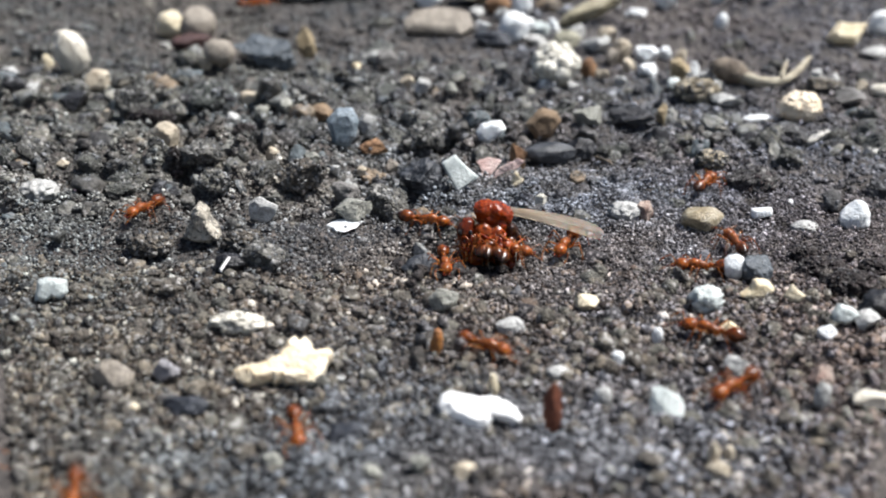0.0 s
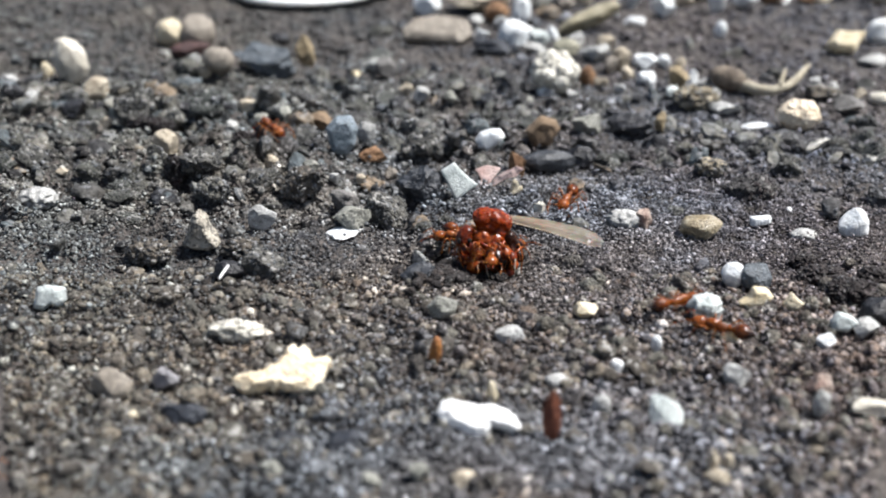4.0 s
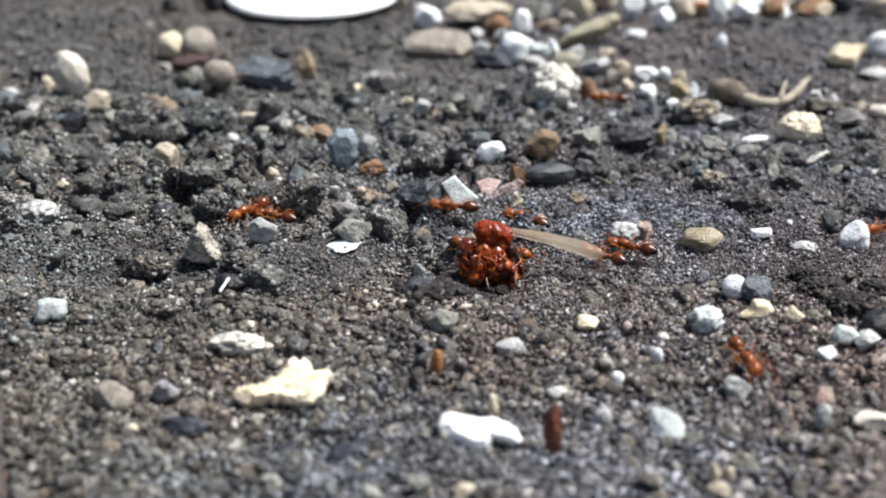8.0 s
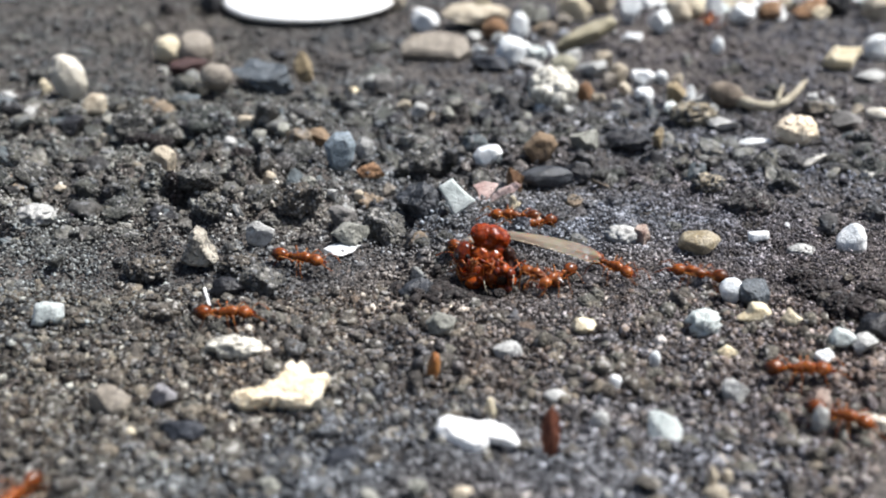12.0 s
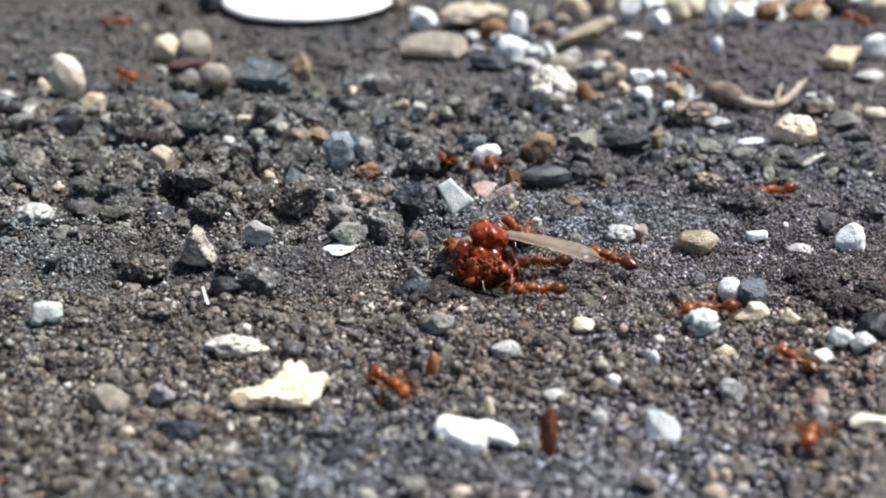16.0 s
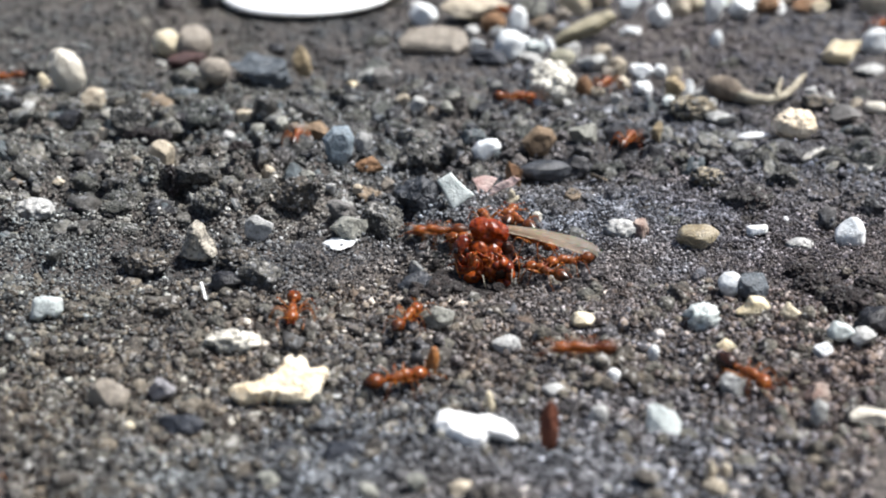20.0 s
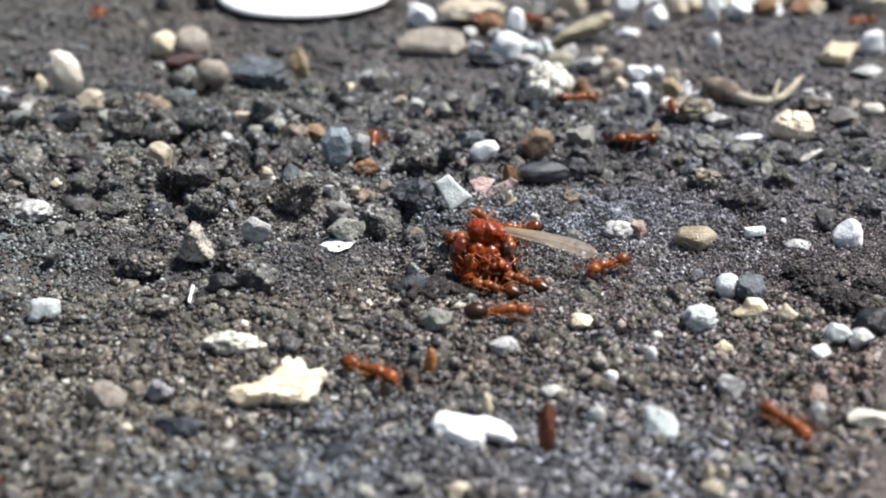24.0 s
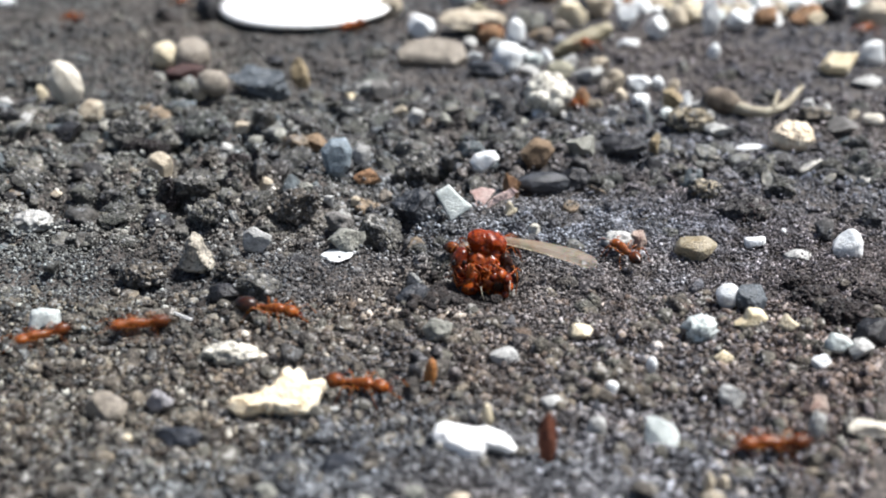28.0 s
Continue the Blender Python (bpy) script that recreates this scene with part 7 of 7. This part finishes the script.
    march("", 0.95, 0.0, [
        (0, 24.2, -7.0, -165), (14.5, 24.2, -7.0, -165), (15, 19.0, -8.4, -169), (15.25, 16.9, -8.5, -175), (15.5, 14.4, -8.8, -184),
        (16, 12.7, -8.2, -174), (16.25, 11.1, -9.1, -163), (16.5, 9.2, -9.3, -173), (16.75, 7.9, -9.5, -185), (17, 4.8, -8.9, -199),
        (17.25, 4.1, -8.2, -221), (17.5, 3.3, -7.5, -200), (18, 1.6, -7.3, -183), (18.25, -0.1, -7.3, -175), (18.5, -3.2, -7.7, -175),
        (18.75, -5.7, -7.9, -174), (19, -6.9, -8.1, -135), (20, -6.9, -9.0, -89), (20.5, -7.1, -9.0, -133), (21, -7.3, -9.0, -178),
        (21.25, -9.4, -9.1, -171), (21.5, -14.9, -10.2, -169), (22, -22.1, -11.5, -169), (28, -22.1, -11.5, -169)])
    march("", 0.88, 0.0, [
        (0, 20.9, -16.7, 178), (14.4, 20.9, -16.7, 178), (14.75, 18.8, -16.7, 172), (15, 18.1, -16.4, 137), (15.5, 17.0, -14.9, 129),
        (16, 15.6, -13.2, 118), (16.25, 15.2, -11.7, 112), (16.5, 14.0, -9.4, 153), (16.75, 11.0, -9.5, 175), (17, 8.0, -8.9, 169),
        (17.25, 6.2, -8.6, 181), (17.5, 5.0, -9.0, 164), (18, 4.7, -8.1, 119), (18.12, 4.5, -7.9, 157), (18.25, 4.3, -7.7, 195),
        (18.5, 2.2, -8.8, 210), (19, -0.2, -10.2, 199), (19.5, -1.5, -10.1, 157), (19.75, -1.5, -9.9, 108), (20, -1.5, -9.7, 60),
        (20.5, -1.0, -9.3, 43), (20.75, 0.3, -8.0, 27), (21, 1.9, -7.8, 35), (23.5, 3.0, -6.1, 73), (23.83, 2.8, -6.2, 125), (24.17, 2.6, -6.2, 177),
        (24.5, 2.4, -6.3, 229), (25, 1.6, -7.7, 210), (25.5, -0.2, -7.8, 194), (26, -3.3, -8.9, 185), (26.2, -4.6, -8.2, 174), (26.4, -7.4, -8.5, 192),
        (26.6, -8.2, -8.9, 193), (26.8, -9.2, -8.9, 170), (27, -10.9, -8.5, 162), (27.2, -11.6, -8.2, 182), (27.4, -12.9, -8.6, 187),
        (27.6, -15.2, -8.6, 189), (27.8, -16.8, -9.2, 205), (28, -18.3, -10.1, 212)])
    march('amber worker ant with a black abdomen backing over grit', 0.97, 0.0, [
        (0, 20.4, -18.3, 345), (17.6, 20.4, -18.3, 345), (18.25, 18.1, -17.7, 343), (18.75, 17.2, -17.3, 322), (19, 16.6, -16.5, 332),
        (19.5, 14.8, -16.1, 341), (19.75, 13.7, -15.5, 332), (20, 13.1, -15.2, 300), (20.25, 12.7, -13.9, 289), (20.5, 12.1, -12.3, 296),
        (21, 11.6, -11.6, 349), (21.5, 10.1, -11.9, 342), (23.5, 4.0, -9.1, 339), (24, 3.0, -9.2, 372), (24.5, 0.3, -10.0, 370), (25, -0.4, -9.9, 363),
        (25.5, -0.9, -10.0, 344), (26, -1.7, -9.5, 348), (26.5, -3.8, -9.4, 363), (27, -4.9, -9.6, 339), (27.5, -6.4, -8.4, 334),
        (28, -7.9, -8.1, 349)])
    march("", 0.96, 0.0, [
        (0, 23.4, -9.5, -172), (18.3, 23.4, -9.5, -172), (19, 16.5, -10.5, -171), (19.25, 13.7, -11.0, -166), (19.5, 11.2, -11.8, -160),
        (19.75, 9.0, -12.7, -169), (20, 6.3, -12.8, -183), (20.25, 2.4, -12.4, -187), (20.5, -0.3, -12.0, -190), (20.75, -4.1, -11.2, -182),
        (21, -7.6, -11.7, -178), (21.25, -11.2, -11.5, -177), (21.5, -16.6, -12.2, -172), (21.8, -21.6, -13.0, -170), (28, -21.6, -13.0, -170)])
    march("", 0.98, 0.0, [
        (0, 1.8, -3.0, 99), (19.5, 1.5, -1.2, 160), (20, -0.1, -0.6, 178), (20.25, -3.2, -1.0, 199), (20.5, -6.2, -2.7, 191), (20.75, -9.5, -2.2, 172),
        (21, -12.6, -1.8, 164), (21.25, -14.1, -1.0, 139), (21.5, -16.5, 1.6, 154), (22.3, -27.6, 5.6, 160), (28, -27.6, 5.6, 160)])
    march("", 0.91, 0.0, [
        (0, -24.0, -5.9, 18), (17.5, -24.0, -5.9, 18), (18, -18.6, -4.1, 24), (18.25, -16.4, -2.5, 39), (18.5, -14.4, -0.7, 45), (19, -10.1, 3.9, 58),
        (19.25, -9.4, 7.4, 67), (19.5, -8.6, 7.2, 35), (19.75, -8.4, 8.0, 93), (20, -8.9, 14.0, 91), (20.5, -8.6, 17.6, 93), (21, -9.5, 25.9, 98),
        (21.12, -9.6, 26.1, 137), (21.25, -9.8, 26.3, 177), (21.5, -13.1, 26.1, 129), (22.5, -21.7, 41.2, 127), (23.5, -28.3, 46.6, 140),
        (23.67, -28.4, 46.8, 188), (23.83, -28.5, 46.9, 235), (24, -28.6, 47.0, 283), (24.5, -23.6, 26.4, 297), (25, -16.7, 23.2, 326),
        (25.25, -12.8, 19.0, 299), (25.75, -8.6, 8.7, 288), (26, -9.0, 7.2, 251), (26.25, -10.2, 4.0, 276), (26.5, -8.6, 3.5, 309),
        (26.75, -7.7, 0.9, 281), (27, -7.1, -4.5, 269), (27.2, -7.8, -6.8, 245), (27.4, -9.0, -8.7, 239), (27.6, -9.2, -9.0, 180),
        (27.8, -11.4, -8.7, 182), (28, -14.0, -9.2, 192)])
    march("", 0.95, 0.0, [
        (0, -26.2, 1.0, 6), (21.5, -26.2, 1.0, 6), (22.5, -16.1, 2.1, 16), (23.5, -5.5, 6.8, 29), (23.75, -4.7, 8.5, 81), (24, -4.1, 15.6, 86),
        (24.25, -4.1, 16.3, 103), (24.5, -5.9, 23.5, 116), (24.75, -10.0, 28.5, 114), (25, -12.2, 37.2, 132), (25.5, -20.0, 39.4, 163),
        (26, -29.2, 42.3, 200), (26.5, -27.3, 39.9, 154), (27, -25.3, 37.5, 108), (28, -31.2, 48.4, 118)])
    march("", 0.88, 0.0, [
        (0, 2.2, -3.0, 86), (24.8, 2.5, 1.9, 117), (25.25, 1.4, 4.1, 132), (25.5, -2.8, 7.8, 148), (26, -5.3, 8.2, 136), (26.5, -9.6, 14.4, 115),
        (26.75, -12.3, 23.4, 111), (27, -13.7, 25.3, 111), (27.5, -19.8, 43.2, 108), (28, -23.1, 55.0, 106)])
    march("", 0.91, 0.0, [
        (0, 25.1, 66.4, -97), (11.3, 25.1, 66.4, -97), (12, 22.5, 46.3, -102), (13, 18.9, 37.4, -107), (15, 17.7, 30.4, -100),
        (15.33, 17.7, 30.3, -152), (15.67, 17.7, 30.3, -203), (16, 17.6, 30.2, -255), (16.33, 17.6, 30.5, -195), (16.67, 17.5, 30.8, -135),
        (17, 17.4, 31.1, -75), (17.5, 18.3, 27.7, -80), (18, 18.6, 24.1, -111), (18.5, 14.1, 16.7, -121), (19, 12.8, 14.2, -144),
        (19.33, 12.5, 14.5, -195), (19.67, 12.1, 14.8, -246), (20, 11.8, 15.1, -297), (20.5, 14.7, 17.9, -324), (20.67, 14.9, 17.8, -371),
        (20.83, 15.1, 17.7, -418), (21, 15.3, 17.7, -465), (23.5, 14.1, 15.7, -501), (24, 12.5, 15.4, -540), (24.25, 12.7, 15.6, -593),
        (24.5, 12.8, 15.7, -645), (25, 14.4, 22.3, -629), (25.5, 12.6, 27.1, -615), (26, 12.2, 30.3, -630), (27, 12.6, 36.8, -628),
        (28, 11.9, 39.7, -616)])
    march("", 0.95, 0.0, [
        (0, 29.4, 8.2, -168), (15.2, 29.4, 8.2, -168), (15.5, 24.1, 7.0, -177), (15.75, 20.7, 7.7, -177), (16, 19.2, 6.8, -160),
        (16.25, 15.3, 5.7, -174), (16.5, 12.6, 6.1, -166), (16.75, 12.7, 5.0, -108), (16.83, 12.5, 4.9, -53), (16.92, 12.3, 4.7, 2),
        (17, 12.1, 4.6, 58), (17.25, 14.0, 7.2, 56), (17.5, 18.2, 13.8, 62), (17.75, 20.0, 18.2, 61), (18, 22.6, 21.6, 40), (18.5, 28.0, 25.0, 30),
        (19, 30.7, 26.4, 21), (19.4, 36.2, 28.1, 17), (28, 36.2, 28.1, 17)])
    march("", 0.88, 0.0, [
        (0, 36.8, 30.8, 176), (5.5, 36.8, 30.8, 176), (6, 31.1, 31.2, 193), (6.5, 27.9, 28.6, 215), (7, 22.0, 24.8, 202), (7.25, 17.9, 24.5, 198),
        (7.5, 16.3, 22.9, 191), (7.75, 12.8, 23.6, 168), (8, 11.3, 24.0, 160), (8.5, 8.5, 25.1, 167), (9, 2.3, 26.0, 161), (9.25, -2.1, 28.8, 141),
        (9.5, -5.7, 32.4, 136), (10, -11.2, 37.6, 140), (10.5, -15.0, 40.3, 138), (10.75, -20.8, 46.2, 144), (11, -28.4, 50.2, 126),
        (11.4, -40.6, 73.8, 117), (28, -40.6, 73.8, 117)])
    march("", 0.92, 0.0, [
        (0, 19.2, 67.5, -92), (5.2, 19.2, 67.5, -92), (6, 18.6, 48.1, -88), (6.5, 19.2, 48.5, -35), (7, 19.8, 49.0, 17), (7.33, 20.6, 49.1, 76),
        (7.67, 21.5, 49.1, 134), (8, 22.3, 49.2, 193), (9, 18.0, 48.6, 160), (9.5, 17.3, 49.9, 121), (10, 16.6, 51.3, 82), (11, 20.3, 65.6, 76),
        (28, 20.3, 65.6, 76)])
    march("", 0.96, 0.0, [
        (0, 31.5, 72.4, -93), (14.3, 31.5, 72.4, -93), (15, 30.4, 48.6, -83), (16, 34.9, 46.0, -56), (17, 35.6, 40.9, -83), (18, 35.5, 41.2, -105),
        (19, 35.2, 40.0, -105), (19.33, 35.3, 40.6, -50), (19.67, 35.5, 41.3, 6), (20, 35.7, 42.0, 61), (21, 38.5, 45.9, 112), (22.5, 36.7, 44.8, 158),
        (24, 35.0, 43.8, 204), (25, 35.4, 44.5, 204), (26, 34.6, 43.5, 204), (26.33, 34.7, 43.9, 155), (26.67, 34.8, 44.3, 106), (27, 34.9, 44.7, 57),
        (28, 35.6, 45.0, 57)])
    march("", 0.89, 0.0, [
        (0, 37.9, 69.8, -110), (19.8, 37.9, 69.8, -110), (20.5, 27.4, 40.8, -111), (21, 22.9, 31.4, -107), (21.5, 23.9, 29.5, -125),
        (23.5, 16.6, 22.3, -135), (23.67, 16.4, 22.0, -181), (23.83, 16.1, 21.7, -228), (24, 15.8, 21.4, -275), (24.5, 17.1, 28.0, -279),
        (25, 17.7, 33.8, -276), (25.5, 18.8, 43.3, -273), (26, 18.6, 52.2, -273), (26.5, 20.7, 75.1, -275), (28, 20.7, 75.1, -275)])
    march("", 0.93, 0.0, [
        (0, 22.8, -11.3, -163), (21.8, 22.8, -11.3, -163), (23, 12.8, -14.4, -160), (23.5, 10.9, -15.7, -107), (23.75, 12.1, -16.5, -45),
        (24, 14.0, -18.9, -58), (24.25, 15.1, -21.2, -64), (24.5, 16.1, -23.2, -78), (24.8, 16.4, -27.4, -87), (28, 16.4, -27.4, -87)])
    march("", 0.95, 0.0, [
        (0, 20.4, -19.7, 180), (27.3, 20.4, -19.7, 180), (27.75, 16.2, -19.7, 181), (28, 13.2, -19.9, 182)])
    march("", 0.88, 0.0, [
        (0, -18.2, -23.3, 11), (26.2, -18.2, -23.3, 11), (26.5, -15.5, -22.7, 20), (26.75, -15.8, -22.4, 20), (27, -16.2, -23.0, 20),
        (27.17, -16.0, -22.9, -38), (27.33, -15.8, -22.8, -96), (27.5, -15.6, -22.7, -154), (27.8, -18.1, -23.9, -154), (28, -18.1, -23.9, -154)])
    march("", 0.92, 0.0, [
        (0, 2.1, -3.4, 92), (12.7, 2.1, -2.3, 138), (25.4, 2.0, -1.1, 184), (25.8, -0.9, -1.3, 198), (26, -2.4, -2.5, 225), (26.1, -3.8, -4.2, 218),
        (26.2, -5.4, -4.8, 203), (26.3, -7.5, -5.8, 209), (26.4, -9.1, -6.8, 204), (26.6, -12.3, -7.9, 193), (27, -18.5, -9.1, 197),
        (27.2, -20.1, -10.3, 200), (27.4, -22.5, -10.5, 186), (28, -22.5, -10.5, 186)])
    march("", 0.96, 0.0, [
        (0, -0.4, 64.5, -101), (27.2, -0.4, 64.5, -101), (27.5, -2.8, 51.9, -110), (28, -7.2, 45.8, -126)])
    march("", 0.88, 0.0, [
        (0, 1.6, -3.2, 98), (1.75, 1.5, -2.7, 135), (3.5, 1.4, -2.1, 172), (5, -4.2, -1.3, 180), (5.5, -9.2, -2.2, 190), (5.75, -13.0, -2.9, 205),
        (6, -15.9, -5.2, 200), (6.25, -19.4, -5.2, 175), (6.5, -21.3, -4.7, 169), (6.9, -24.9, -4.1, 171), (28, -24.9, -4.1, 171)])
    march("", 0.92, 0.0, [
        (0, 2.7, -3.6, 45), (1.5, 2.6, -3.6, -4), (3, 2.5, -3.6, -53), (4.5, 2.4, -3.5, -103), (5.5, 1.2, -9.2, -108), (5.75, 0.4, -9.7, -168),
        (6, -1.3, -9.7, -183), (6.25, -4.9, -9.4, -186), (6.5, -6.5, -9.2, -199), (6.75, -7.4, -8.5, -211), (7, -10.9, -6.6, -209),
        (7.25, -14.4, -4.7, -179), (7.5, -19.3, -6.7, -164), (7.8, -23.7, -7.3, -172), (28, -23.7, -7.3, -172)])
    march("", 0.96, 0.0, [
        (0, 2.4, -3.3, 98), (7.6, 1.9, 0.5, 119), (8, 0.4, 3.2, 165), (8.25, -2.6, 1.6, 218), (8.5, -6.7, -2.3, 232), (8.75, -7.4, -4.4, 232),
        (9, -11.0, -7.7, 206), (9.25, -14.4, -7.9, 180), (9.5, -20.3, -7.6, 176), (9.8, -23.9, -7.3, 174), (28, -23.9, -7.3, 174)])
    march("", 0.96, 0.0, [
        (0, 19.6, -21.1, 163), (10.3, 19.6, -21.1, 163), (10.75, 15.9, -20.0, 142), (11, 15.2, -17.8, 94), (11.25, 15.5, -17.9, 29),
        (11.5, 15.7, -18.0, -35), (12, 16.2, -18.4, -35), (12.5, 16.4, -18.5, -6), (13.2, 20.4, -18.9, -6), (28, 20.4, -18.9, -6)])
    march("", 0.89, 0.0, [
        (0, 3.1, -3.9, 79), (4.5, 3.2, -3.0, 29), (9, 3.4, -2.1, -21), (9.5, 6.2, -3.2, -61), (9.75, 5.8, -4.4, -121), (10, 5.4, -5.6, -182),
        (11, 5.4, -5.2, -225), (12, 4.9, -4.6, -225), (15, 5.1, -4.4, -255), (15.5, 4.9, -5.4, -218), (16, 4.7, -6.4, -180), (17, 2.4, -7.1, -180),
        (18, 5.0, -4.6, -240), (19, 5.1, -4.7, -230), (20, 5.2, -4.9, -220), (21, 5.5, -4.7, -220), (24, 4.2, -5.6, -220), (24.6, 3.5, -2.9, -258),
        (25, 3.2, -1.3, -259), (28, 3.1, -1.0, -259)])
    z = float(relief(-12.5, -5.5)) + 0.45
    # up to 8.4 s the fleck stands in for a glint on dark stone
    shifted = [(0, -10.57, -6.85, 0.5, 60), (8.4, -10.57, -6.85, 0.5, 60), (9, -10.87, -4.9, 0.2, 24), (10, -11.1, -5.2, -0.2, 12),
               (11, -11.35, -6.75, 0, -6), (16, -11.35, -6.75, 0, -6), (21.5, -11.6, -6.8, 0, -2), (23.5, -11.88, -6.9, 0, 32),
               (26.8, -11.95, -7, 0, 30), (27.4, -12.1, -7.6, -0.1, -50), (28, -12.14, -7.86, -0.2, -68)]
    walk(FLECK, [(t, pose(x * MM, y * MM, (z + up + 0.25) * MM, -35, lean, 25)) for t, x, y, up, lean in shifted])


motions()
